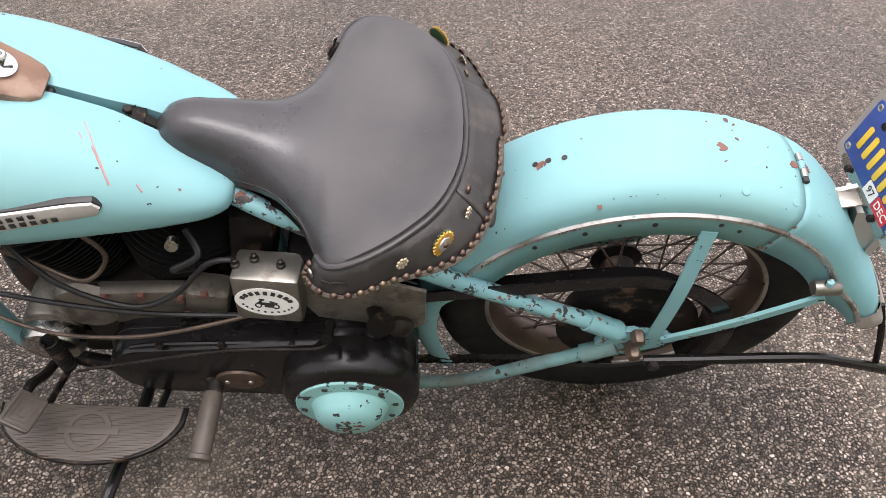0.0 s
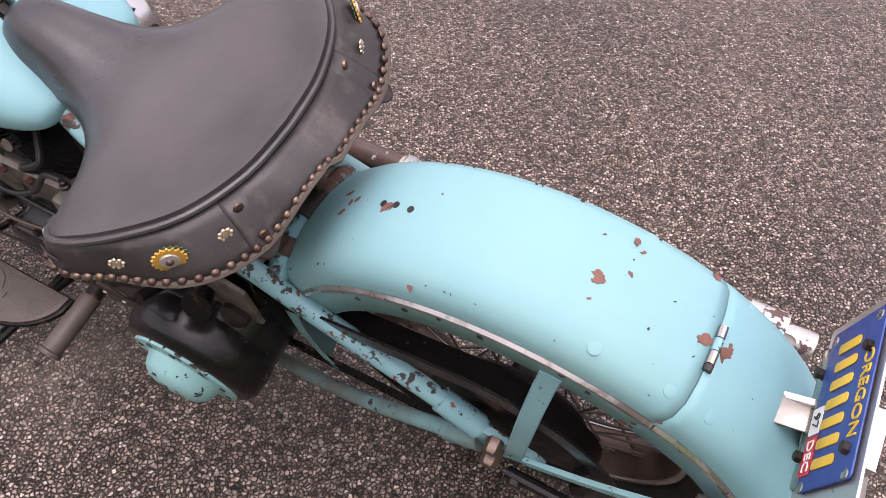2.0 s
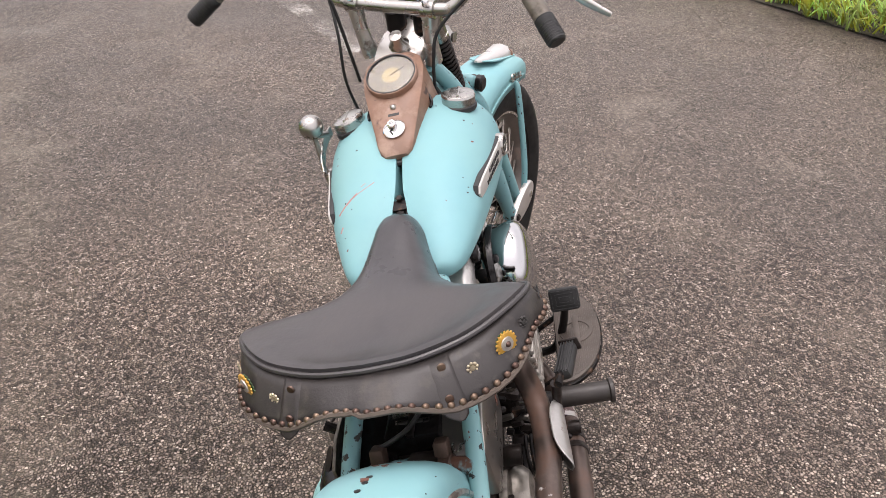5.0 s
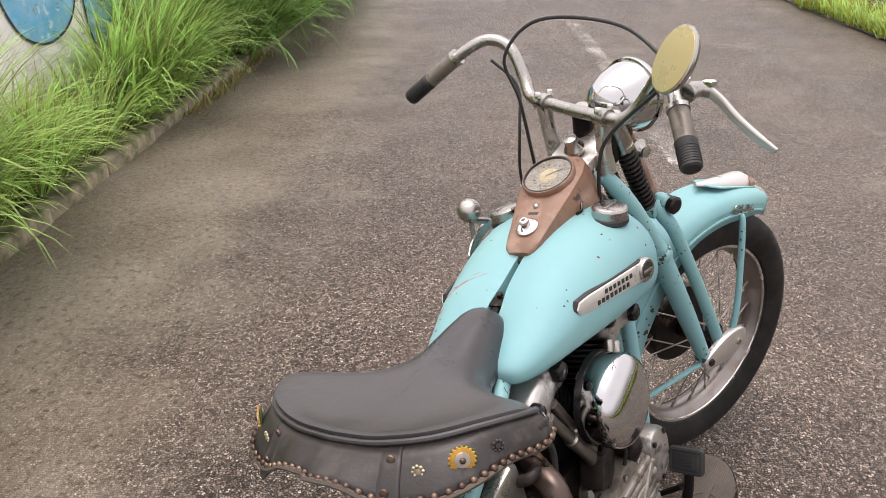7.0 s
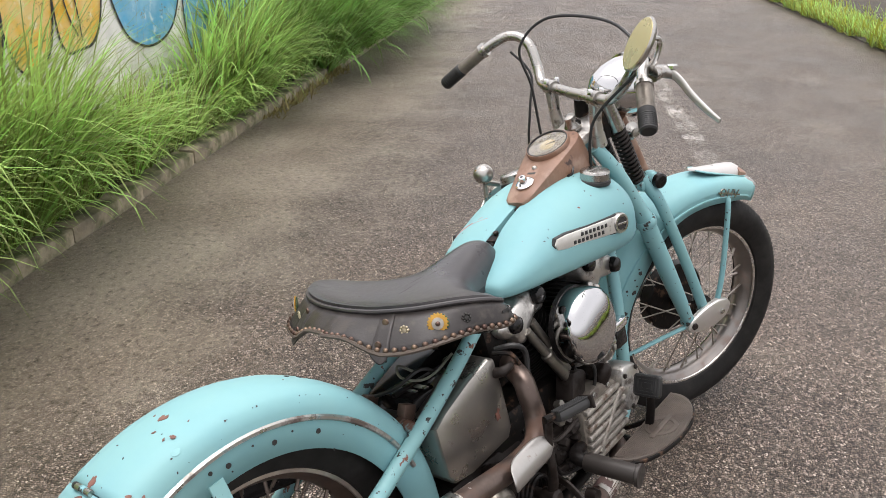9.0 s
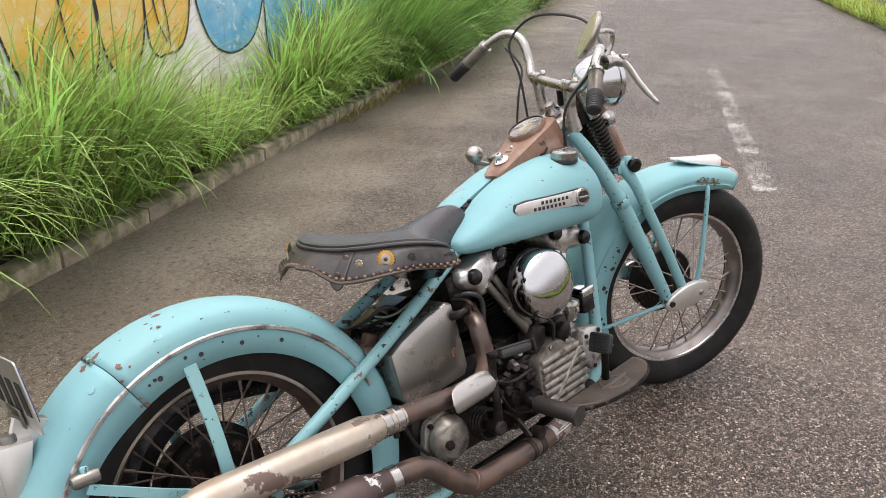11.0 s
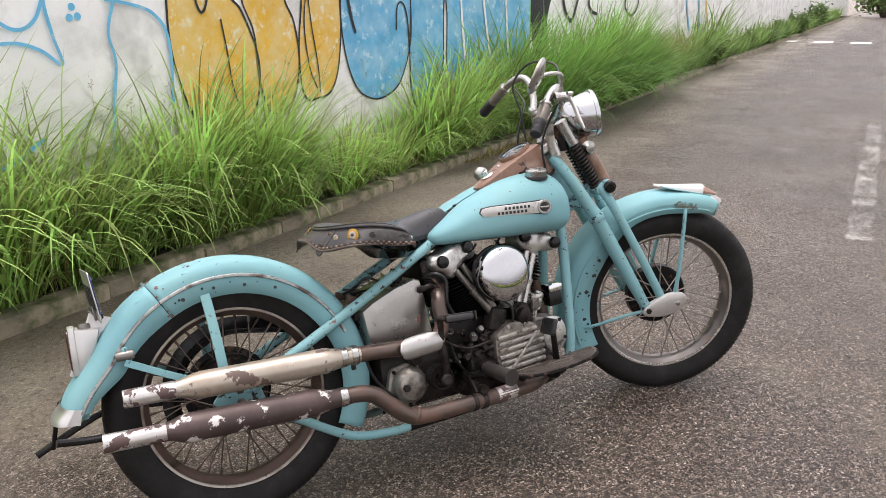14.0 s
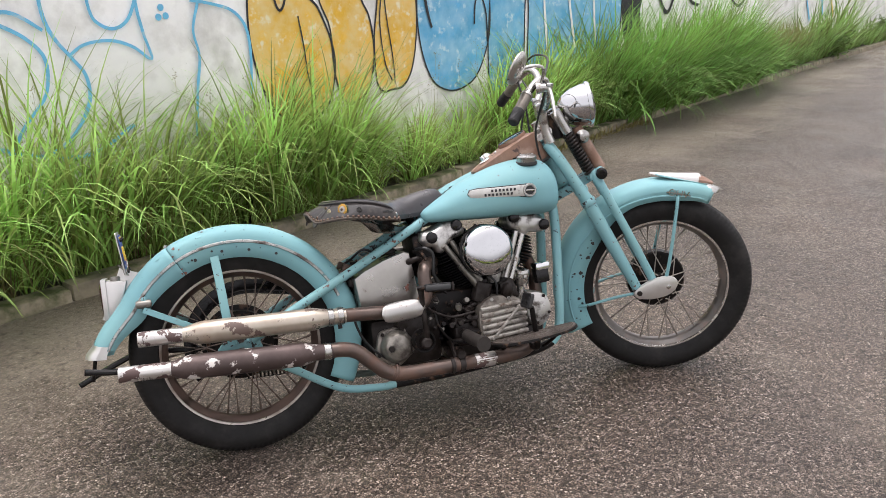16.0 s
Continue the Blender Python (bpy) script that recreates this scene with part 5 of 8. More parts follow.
part("month_sticker", slab(round_rect(0.042, 0.022, 0.002), 0.0008, PLATE @ pose(0.048, -0.036, 0.0042)), sticker_red, blue, "red month sticker")
part("sticker_text", moved(letters("DEC", 0.018, 0.0004), PLATE @ pose(0.048, -0.036, 0.0054)), white, blue)
for x, y in ((-0.05, -0.055), (0.045, -0.055), (-0.05, 0.04), (0.055, 0.04)):
    part("plate_bolt", bolt(PLATE @ pose(x, y, 0.004), 0.0065, 0.006), greasy, plate, "rusty bolt")
for x, y in ((-0.083, 0.045), (0.08, 0.045), (-0.083, -0.038), (0.08, -0.038)):
    part("plate_bolt", lathe([(0.006, 0), (0.005, 0.001), (0.004, 0.0004)], PLATE @ pose(x, y, 0.0039), 12), dull_chrome, plate)
part("plate_bar", slab(round_rect(0.16, 0.018, 0.008), 0.003, PLATE @ pose(0.0, -0.055, 0.0006), 0.001), dull_chrome, plate, "slotted bracket bar")
for k in range(4):
    part("number_bar", slab(round_rect(0.03, 0.06, 0.002), 0.0008, PLATE @ pose(-0.075 + 0.05 * k, -0.005, -0.0042)), ink, plate, "plain dark bar on the rear plate")
part("plate_bracket", box(0.07, 0.034, 0.004, pose(-0.292, 0.004, 0.607, 0, 12, 3), 0.0015), box_steel, plate, "bent chrome plate bracket")
part("plate_bracket", box(0.004, 0.07, 0.035, pose(-0.314, 0.004, 0.622, 0, -7, 3), 0.0015), box_steel, plate)

# ---- saddle trim ----
_n_sk = len(SKIRT)
_len = [0.0]
for i in range(1, _n_sk):
    _len.append(_len[-1] + (SKIRT[i] - SKIRT[i - 1]).length)


def skirt_at(f, t, out=0.0):
    """A seat on the skirt: f of its length round, t of its depth down, z axis outward."""
    want = f * _len[-1]
    i = max(k for k in range(_n_sk - 1) if _len[k] <= want + 1e-9)
    h = (want - _len[i]) / (_len[i + 1] - _len[i])
    p0, n0 = skirt_point(i, t, out)
    p1, n1 = skirt_point(i + 1, t, out)
    nrm = (n0.lerp(n1, h) + Vector((0, 0, 0.12))).normalized()
    p = p0.lerp(p1, h)
    return aim(p, p + nrm)


part("skirt_edge", tube([skirt_point(i, 1.0)[0] + Vector((0, 0, 0.002)) for i in range(_n_sk)], 0.004, 6, smooth=False), leather_edge, saddle, "frayed brown leather edge")
stud0 = None
for f, t in [((k + 0.5) / 54, 0.87) for k in range(54)] + [(f, t) for f in (0.006, 0.994) for t in (0.25, 0.46, 0.67)]:
    m = skirt_at(f, t, 0.001)
    if stud0 is None:
        stud0 = part("stud", ball(Matrix(), 0.0054, 10, 5, 0, 90), brass, saddle, "domed brass stud")
        stud0.matrix_local = m
    else:
        again(stud0, m, saddle)
# big yellow cog conchos and small flowers


def concho(m):
    cog = []
    for k in range(72):
        r = 0.0185 if (k // 2) % 2 else 0.016
        cog.append((r * math.cos(2 * math.pi * k / 72), r * math.sin(2 * math.pi * k / 72)))
    # The shifted dark green cog draws the shadow ring round the yellow one.
    base = part("concho", slab([(x * 0.97, y * 0.97) for x, y in cog], 0.0015, m @ pose(0.002, -0.001, 0), 0.0004), green_enamel, saddle, "yellow cog-shaped concho with pearl centre")
    part("cog", slab([(x * 0.98, y * 0.98) for x, y in cog], 0.0025, m @ pose(0, 0, 0.003, 0, 0, 7), 0.0006), gold, base)
    part("disc", lathe([(0.0105, 0.005), (0.0098, 0.0072), (0.006, 0.0078), (0.001, 0.0078)], m, 24), pearl, base)
    part("centre", ball(m @ pose(0, 0, 0.007), 0.0045, 12, 5, 0, 90), brass, base)


def flower(m, mat):
    base = part("flower_concho", lathe([(0.0045, 0), (0.004, 0.002), (0.0005, 0.0025)], m, 10), mat, saddle, "small flower-shaped concho")
    for k in range(8):
        a = 2 * math.pi * k / 8
        part("petal", ball(m @ pose(0.0066 * math.cos(a), 0.0066 * math.sin(a), 0), 0.0026, 8, 4, 0, 90), mat, base)


def skirt_f(x, y):
    """How far round the skirt the place lies that is nearest to (x, y)."""
    return min((k / 400 for k in range(401)), key=lambda f: (skirt_at(f, 0.45).translation.xy - Vector((x, y))).length)


for s in (1, -1):
    concho(skirt_at(skirt_f(0.332 if s > 0 else 0.341, s * 0.188), 0.40, 0.003))
    flower(skirt_at(skirt_f(0.304 if s > 0 else 0.31, s * (0.134 if s > 0 else 0.142)), 0.42, 0.002), brass_pearl)
    flower(skirt_at(skirt_f(0.383, s * 0.218), 0.45, 0.002), brass_pearl if s > 0 else chip_dark)
    for y, t in ((0.106, 0.20), (0.102, 0.72)):
        part("rivet", lathe([(0.0062, 0), (0.0055, 0.0025), (0.0005, 0.0035)], skirt_at(skirt_f(0.298, s * y), t, 0.004), 12), brass, saddle)
    fa, fb = skirt_f(0.298, s * 0.124), skirt_f(0.298, s * 0.086)
    rows = [[skirt_at(fa + (fb - fa) * (k0 + (1 - k0) * k), t0 + (t1 - t0) * k ** 1.5, 0.0026 - 0.0075 * k ** 6) @ Vector((0, 0, 0)) for k in (0, 0.15, 0.35, 0.6, 0.8, 1.0)] for t0, t1, k0 in ((0.04, 0.04, 0.0), (0.35, 0.32, 0.03), (0.7, 0.62, 0.04), (0.95, 0.80, 0.02), (1.10, 0.9, 0.10), (1.19, 0.96, 0.26), (1.21, 0.98, 0.42))]
    thick(part("skirt_lap", loft(rows, caps=False, ring_closed=False), skirt_leather, saddle, "riveted overlapping leather flap"), 0.0018)
    for f, t in ((0.055, 0.40), (0.072, 0.40)):
        part("skirt_slot", slab(round_rect(0.018, 0.0055, 0.002), 0.001, skirt_at(f if s > 0 else 1 - f, t, 0.002)), ink, saddle)
    part("flower_concho", lathe([(0.007, 0), (0.006, 0.002), (0.003, 0.0022), (0.0005, 0.003)], skirt_at(0.022 if s > 0 else 0.978, 0.42, 0.002), 10), dull_chrome, saddle)
part("saddle_pan", loft([[Vector((0.45 + (p.x - 0.45) * k, p.y * k, p.z + dz)) for p in saddle_edge()] for k, dz in ((0.98, -0.045), (0.9, -0.06), (0.5, -0.065))]), black, saddle, "black steel saddle pan")
part("seat_post", tube([(0.60, 0, 0.66), (0.575, 0, 0.695)], 0.014, 12, smooth=False), oily, bike)
part("seat_bracket", box(0.09, 0.05, 0.02, pose(0.53, 0, 0.675), 0.004), oily, bike)

# ---- tank furniture ----
for s, (mx, my, mz) in ((-1, (0.991, -0.112, 0.818)), (1, (0.991, 0.112, 0.818))):
    m = aim((mx, my, mz), (mx, my + s * 0.02, mz + 0.1))
    cap = part("tank_cap", lathe([(0.032, -0.004), (0.033, 0.001), (0.0335, 0.016), (0.034, 0.019), (0.032, 0.023), (0.026, 0.0255), (0.01, 0.027), (0.001, 0.0272)], m, 36), dull_chrome, bike, "round chrome fuel cap")
    part("gasket", lathe([(0.035, -0.008), (0.037, -0.004), (0.036, 0.002), (0.033, 0.004)], m, 32), grip_rubber, cap)
    part("cap_grip", box(0.05, 0.006, 0.003, m @ pose(0, 0, 0.0268), 0.001), dull_chrome, cap)
    # the badge: a long pointed strip with a round end and plain raised bars for its lettering
    B = side_at(0.965, -0.177, 0.7255, -1.0) if s < 0 else left_at(0.965, 0.177, 0.7255, 1.0)
    flipy = 1 if s < 0 else -1
    B = B @ pose(0, 0, 0, 4 * flipy, 0, 0)
    out = [(-0.205, 0.0), (-0.198, 0.012), (-0.17, 0.0155), (-0.10, 0.0165), (-0.02, 0.0185), (0.0, 0.0195), (0.0, -0.0195), (-0.02, -0.0185), (-0.10, -0.0165), (-0.17, -0.0155), (-0.198, -0.012)]
    B2 = B @ pose(0, 0, -0.007, 0, -11, 0)
    badge = part("tank_badge", slab(out, 0.013, B2, 0.003), badge_silver, bike, "pointed silver tank badge with black lettering bars")
    part("badge_border", slab([(x * 1.015 + 0.001, y * 1.16) for x, y in out], 0.009, B2, 0.002), ink, badge, "dark border of the badge")
    part("round_end", lathe([(0.023, 0), (0.0235, 0.012), (0.021, 0.0165), (0.0165, 0.0165), (0.0155, 0.0135), (0.001, 0.0135)], B2, 32), dull_chrome, badge)
    part("round_centre", lathe([(0.0152, 0.013), (0.013, 0.0155), (0.001, 0.0158)], B2, 28), ink, badge)
    part("round_bar", box(0.03, 0.006, 0.003, B2 @ pose(0, 0, 0.0165), 0.001), dull_chrome, badge)
    for row, (y0, x0, n) in enumerate(((0.0065, -0.125, 7), (-0.0065, -0.148, 8))):
        for k in range(n):
            part("lettering_bar", box(0.0072, 0.0082, 0.002, B2 @ pose(x0 + 0.0125 * k, y0 * flipy, 0.0135), 0.0006), ink, badge)

# dash console with speedometer and switch
_d = Vector((0.985, 0, 0.873)) - Vector((0.85, 0, 0.806))
_dx = _d.normalized()
_dz = Vector((-_dx.z, 0, _dx.x))
DASH = Matrix(((_dx.x, 0, _dz.x, 0.853), (0, 1, 0, 0.003), (_dx.z, 0, _dz.z, 0.801), (0, 0, 0, 1)))
sec = ((-0.012, 0.022, 0.010), (-0.003, 0.031, 0.013), (0.016, 0.037, 0.015), (0.05, 0.043, 0.017), (0.10, 0.053, 0.021), (0.15, 0.062, 0.024), (0.19, 0.065, 0.024), (0.225, 0.057, 0.020), (0.245, 0.038, 0.012))
rings = []
for x, w, h in sec:
    lo = -0.075 * ease(x, 0.0, 0.2) - 0.012
    rings.append([DASH @ Vector((x, y, z)) for y, z in ((-w - 0.004, lo), (-w, 0.0), (-w * 0.96, h * 0.75), (-w * 0.8, h), (-w * 0.3, h * 1.06), (w * 0.3, h * 1.06), (w * 0.8, h), (w * 0.96, h * 0.75), (w, 0.0), (w + 0.004, lo))])
dash = part("dash_console", loft(rings), dash_brown, bike, "brown painted dash console with worn paint", 40)
part("dash_trim", tube([DASH @ Vector((x, y, z)) for x, y, z in ((0.245, 0.04, -0.09), (0.2, 0.071, -0.083), (0.1, 0.058, -0.05), (0.03, 0.043, -0.018), (-0.004, 0.033, -0.010), (-0.016, 0.014, -0.008), (-0.016, -0.014, -0.008), (-0.004, -0.033, -0.010), (0.03, -0.043, -0.018), (0.1, -0.058, -0.05), (0.2, -0.071, -0.083), (0.245, -0.04, -0.09))], 0.006, 8, 3), grip_rubber, dash, "black rubber edging")
G = DASH @ pose(0.172, 0, 0.022)
gauge = part("speedometer", lathe([(0.05, -0.006), (0.0535, -0.002), (0.054, 0.010), (0.0525, 0.013), (0.0505, 0.013), (0.049, 0.006), (0.001, 0.005)], G, 48), dash_brown, dash, "round speedometer with aged dial")
part("dial", lathe([(0.0485, 0.0062), (0.048, 0.0075), (0.001, 0.0075)], G, 40), cream, gauge, "faded cream dial")
for k in range(13):
    a = radians(225 - 22.5 * k)
    part("dial_mark", box(0.006, 0.0016, 0.0006, G @ pose(0.038 * math.cos(a), 0.038 * math.sin(a), 0.008, 0, 0, math.degrees(a))), dial_mark if k % 2 else ink, gauge)
part("dial_ring", lathe([(0.0505, 0.0105), (0.0502, 0.0138), (0.0478, 0.0138), (0.0475, 0.009)], G, 48, caps=False), ink, gauge, "black ring inside the bezel")
for k in range(11):
    a = radians(215 - 25 * k)
    part("numeral_bar", box(0.0045, 0.0032, 0.0006, G @ pose(0.029 * math.cos(a), 0.029 * math.sin(a), 0.008, 0, 0, math.degrees(a))), ink, gauge)
part("dial_centre", lathe([(0.019, 0.0076), (0.018, 0.0082), (0.001, 0.0082)], G, 28), dial_mark, gauge, "yellowed dial centre")
part("needle", box(0.034, 0.0014, 0.001, G @ pose(0.006, -0.012, 0.0095, 0, 0, -60)), ink, gauge)
glass = part("glass", lathe([(0.0498, 0.011), (0.03, 0.0135), (0.001, 0.0142)], G, 36), pane, gauge)
glass.visible_shadow = False
K = DASH @ pose(0.044, 0, 0.0175)
switch = part("ignition_switch", lathe([(0.021, 0), (0.022, 0.003), (0.018, 0.006), (0.009, 0.007), (0.009, 0.019), (0.007, 0.021), (0.004, 0.021), (0.004, 0.012)], K, 32), chrome, dash, "chrome ignition switch")
part("key_slot", box(0.012, 0.003, 0.003, K @ pose(-0.012, 0.004, 0.006, 0, 0, 30), 0.0006), ink, switch)
part("dash_slot", slab(round_rect(0.007, 0.022, 0.002), 0.0012, DASH @ pose(0.079, 0, 0.0195)), ink, dash)
part("dash_knob", ball(DASH @ pose(0.096, 0, 0.021), 0.0065, 12, 6, -20, 90), dull_chrome, dash)
for y in (-1, 1):
    part("dash_hook", tube([DASH @ Vector((0.15, y * 0.06, -0.02)), DASH @ Vector((0.13, y * 0.066, -0.024)), DASH @ Vector((0.115, y * 0.063, -0.02))], 0.003, 8, 3), black, dash)
bridge = part("tank_bridge", slab([(-0.036, -0.006), (-0.030, -0.011), (0.012, -0.011), (0.022, -0.007), (0.022, 0.007), (0.012, 0.011), (-0.030, 0.011), (-0.036, 0.006)], 0.004, aim((0.742, 0, 0.748), (0.70, 0, 0.85)), 0.001), oily, bike, "dark bracket in the gap between the tanks")
part("bridge_bolt", bolt(aim((0.752, 0, 0.757), (0.715, 0, 0.86)), 0.0065, 0.006), greasy, bridge)
part("bridge_strap", tube([(0.735, 0, 0.742), (0.71, 0.002, 0.728), (0.685, 0.002, 0.712)], 0.009, 8, 4, flat=0.5), oily, bridge)
# gear shift with its gate
shift = part("gear_lever", tube([(0.955, 0.185, 0.66), (0.962, 0.190, 0.74), (0.967, 0.189, 0.80), (0.966, 0.187, 0.835)], 0.0055, 8, 5), spoke_steel, bike, "dark steel hand gear lever")
part("knob", ball(Matrix.Translation((0.966, 0.187, 0.846)), 0.0255, 24, 14), dull_chrome, shift, "round silver knob")
part("lever_arm", tube([(0.968, 0.186, 0.826), (0.985, 0.178, 0.818), (1.0, 0.17, 0.812)], [0.008, 0.007, 0.006], 10, 4), dull_chrome, shift)
gate = part("shift_gate", strap([(1.045, 0.176, 0.80), (1.0, 0.182, 0.795), (0.955, 0.184, 0.775), (0.93, 0.18, 0.755)], 0.022, 0.004), dull_chrome, bike, "steel gear gate beside the tank")
for x, z in ((1.03, 0.799), (0.945, 0.768)):
    part("gate_screw", bolt(aim((x, 0.184, z), (x, 0.3, z)), 0.005, 0.004), greasy, gate)

# ---- engine ----
CR = Vector((0.83, 0, 0.30))
case = part("crankcase", lathe([(0.06, -0.085), (0.105, -0.08), (0.122, -0.06), (0.126, -0.02), (0.13, -0.018), (0.13, 0.018), (0.126, 0.02), (0.122, 0.06), (0.105, 0.08), (0.06, 0.085)], aim(CR, CR + Vector((0, 1, 0))), 48), greasy, bike, "oily alloy crankcase")
part("case_base", box(0.32, 0.14, 0.09, pose(0.83, 0, 0.215), 0.02), greasy, case)
part("case_ear", box(0.08, 0.12, 0.05, pose(0.98, 0, 0.235), 0.012), greasy, case)
for s, tag in ((-1, "rear"), (1, "front")):
    d = Vector((s * math.sin(radians(22.5)), 0, math.cos(radians(22.5))))
    M = aim(CR + d * 0.125, CR + d)
    prof = [(0.042, 0.0)]
    for k in range(12):
        h = 0.012 + k * 0.0095
        w = 0.062 + 0.036 * k / 11
        prof += [(0.048, h), (w, h + 0.001), (w, h + 0.0032), (0.048, h + 0.0042)]
    cyl = part("cylinder", lathe(prof + [(0.05, 0.128), (0.04, 0.13)], M, 36), fin_iron, bike, "finned black iron cylinder")
    prof = [(0.05, 0.128)]
    for k in range(6):
        h = 0.13 + k * 0.010
        prof += [(0.055, h), (0.100 - 0.004 * k, h + 0.001), (0.100 - 0.004 * k, h + 0.0035), (0.055, h + 0.0045)]
    part("cylinder_head", lathe(prof + [(0.048, 0.195), (0.02, 0.21)], M, 36), fin_iron, cyl)
    part("spark_plug", tube([CR + d * 0.30 + Vector((0, 0.05, 0)), CR + d * 0.315 + Vector((0, 0.115, 0.02))], 0.009, 10, smooth=False), black, cyl, "black spark plug cap")
    part("plug_ring", tube([CR + d * 0.312 + Vector((0, 0.104, 0.017)), CR + d * 0.315 + Vector((0, 0.117, 0.0205))], 0.0095, 12, smooth=False), dull_chrome, cyl)
# rocker boxes with their two big black nuts
for name, out, nuts in (("rear", ((0.595, 0.600), (0.612, 0.578), (0.640, 0.570), (0.652, 0.552), (0.672, 0.549), (0.690, 0.572), (0.712, 0.592), (0.742, 0.598), (0.752, 0.618), (0.738, 0.642), (0.705, 0.650), (0.668, 0.642), (0.640, 0.628), (0.608, 0.622)), ((0.634, 0.604), (0.722, 0.636))),
                        ("front", ((0.905, 0.622), (0.915, 0.600), (0.935, 0.592), (0.948, 0.575), (0.968, 0.570), (0.985, 0.582), (1.01, 0.578), (1.04, 0.580), (1.052, 0.600), (1.045, 0.620), (1.02, 0.636), (0.985, 0.648), (0.945, 0.652), (0.915, 0.645)), ((0.928, 0.638), (1.036, 0.602)))):
    rock = part("rocker_box", slab([(p.x, p.y) for p in spline([(x, z, 0) for x, z in out], 3, True)], 0.085, side_at(0, -0.02, 0), 0.016), alloy, bike, "polished alloy rocker box with dark nuts", 60)
    for x, z in nuts:
        part("rocker_nut", lathe([(0.019, 0.0), (0.019, 0.008), (0.0165, 0.015), (0.010, 0.0185), (0.001, 0.019)], side_at(x, -0.102, z), 20), black, rock, "round black cap nut")
for p, q in (((0.675, -0.102, 0.572), (0.775, -0.116, 0.425)), ((0.70, -0.098, 0.585), (0.79, -0.108, 0.43)), ((0.955, -0.102, 0.578), (0.885, -0.116, 0.42)), ((0.935, -0.098, 0.59), (0.87, -0.108, 0.43))):
    p, q = Vector(p), Vector(q)
    rod = part("pushrod_tube", tube([p, p.lerp(q, 0.45), p.lerp(q, 0.46), p.lerp(q, 0.55), p.lerp(q, 0.56), q], [0.0100, 0.0100, 0.0145, 0.0145, 0.0130, 0.0130], 14, smooth=False), box_steel if p.x < 0.8 else dull_chrome, bike, "dark chrome pushrod tube")
    part("tappet_block", tube([q + Vector((0, 0, 0.012)), q - (p - q).normalized() * 0.035], 0.017, 12, smooth=False), oily, rod)
# air cleaner
A = aim((0.80, -0.13, 0.545), (0.795, -0.30, 0.55))
air = part("air_cleaner", lathe([(0.06, 0), (0.078, 0.004), (0.083, 0.012), (0.084, 0.046), (0.0825, 0.054), (0.077, 0.0615), (0.066, 0.0685), (0.05, 0.0735), (0.03, 0.0765), (0.012, 0.0772), (0.001, 0.0773)], A, 72), air_chrome, bike, "round mirror-like chrome air cleaner cover", 50)
part("backing_plate", lathe([(0.03, -0.008), (0.08, -0.006), (0.086, 0.0), (0.084, 0.01), (0.06, 0.012)], A, 48), black, air)
carb = part("carburettor", box(0.07, 0.07, 0.06, pose(0.80, -0.08, 0.50), 0.012), oily, bike)
part("float_bowl", lathe([(0.024, 0), (0.026, 0.005), (0.026, 0.04), (0.018, 0.048)], aim((0.84, -0.095, 0.43), (0.84, -0.095, 0.5)), 20), alloy, carb)
# timing gear cover with its ribs
out = [(0.752, 0.262), (0.762, 0.232), (0.80, 0.222), (0.86, 0.220), (0.892, 0.228), (0.915, 0.262), (0.922, 0.32), (0.915, 0.352), (0.89, 0.378), (0.85, 0.388), (0.81, 0.392), (0.775, 0.378), (0.752, 0.345)]
cam_m = side_at(0, -0.075, 0)
cover = part("timing_cover", slab([(p.x, p.y) for p in spline([(x, z, 0) for x, z in out], 3, True)], 0.082, cam_m, 0.01), worn_case, bike, "ribbed alloy timing cover")
for k in range(7):
    z = 0.240 + 0.0195 * k
    x0, x1 = 0.757 + (0.012 if k == 0 else 0), 0.919 - (0.02 if k in (0, 6) else 0)
    part("rib", box(x1 - x0, 0.014, 0.0135, pose((x0 + x1) / 2, -0.160, z, 0, -3.5, 0), 0.004), rib_alloy, cover, "pale worn rib")
part("diagonal_rib", box(0.15, 0.012, 0.010, pose(0.842, -0.164, 0.30, 0, -44, 0), 0.003), rib_alloy, cover)
for k, (x, z) in enumerate(((0.764, 0.27), (0.765, 0.335), (0.80, 0.38), (0.86, 0.378), (0.905, 0.34), (0.89, 0.24), (0.80, 0.232))):
    part("cover_screw", bolt(side_at(x, -0.157, z), 0.006, 0.005), dull_chrome, cover)
gen = part("generator", lathe([(0.03, -0.13), (0.046, -0.12), (0.048, -0.1), (0.048, 0.06), (0.045, 0.065), (0.03, 0.07)], aim((0.985, 0.03, 0.325), (0.985, 1, 0.325)), 32), worn_case, bike, "transverse generator body")
part("generator_cover", slab([(p.x, p.y) for p in spline([(0.93, 0.38, 0), (0.96, 0.386, 0), (0.995, 0.372, 0), (1.012, 0.335, 0), (1.005, 0.295, 0), (0.975, 0.268, 0), (0.945, 0.272, 0), (0.925, 0.30, 0), (0.92, 0.345, 0)], 4, True)], 0.06, side_at(0, -0.10, 0), 0.012), alloy, gen, "rounded alloy generator end cover")
for x, z in ((0.935, 0.365), (0.985, 0.368), (1.0, 0.31), (0.955, 0.28)):
    part("cover_screw", bolt(side_at(x, -0.159, z), 0.006, 0.005), greasy, gen)
part("generator_end", lathe([(0.030, 0), (0.044, 0.004), (0.046, 0.02), (0.040, 0.032), (0.015, 0.036), (0.001, 0.036)], aim((0.985, 0.09, 0.308), (0.985, 1, 0.30)) @ Matrix.Scale(1.15, 4), 28), dull_chrome, gen, "bright generator end on the left")
part("case_cover", box(0.16, 0.03, 0.10, pose(0.80, 0.085, 0.40, 0, 4, 0), 0.012), worn_case, case, "stained alloy case behind the primary")
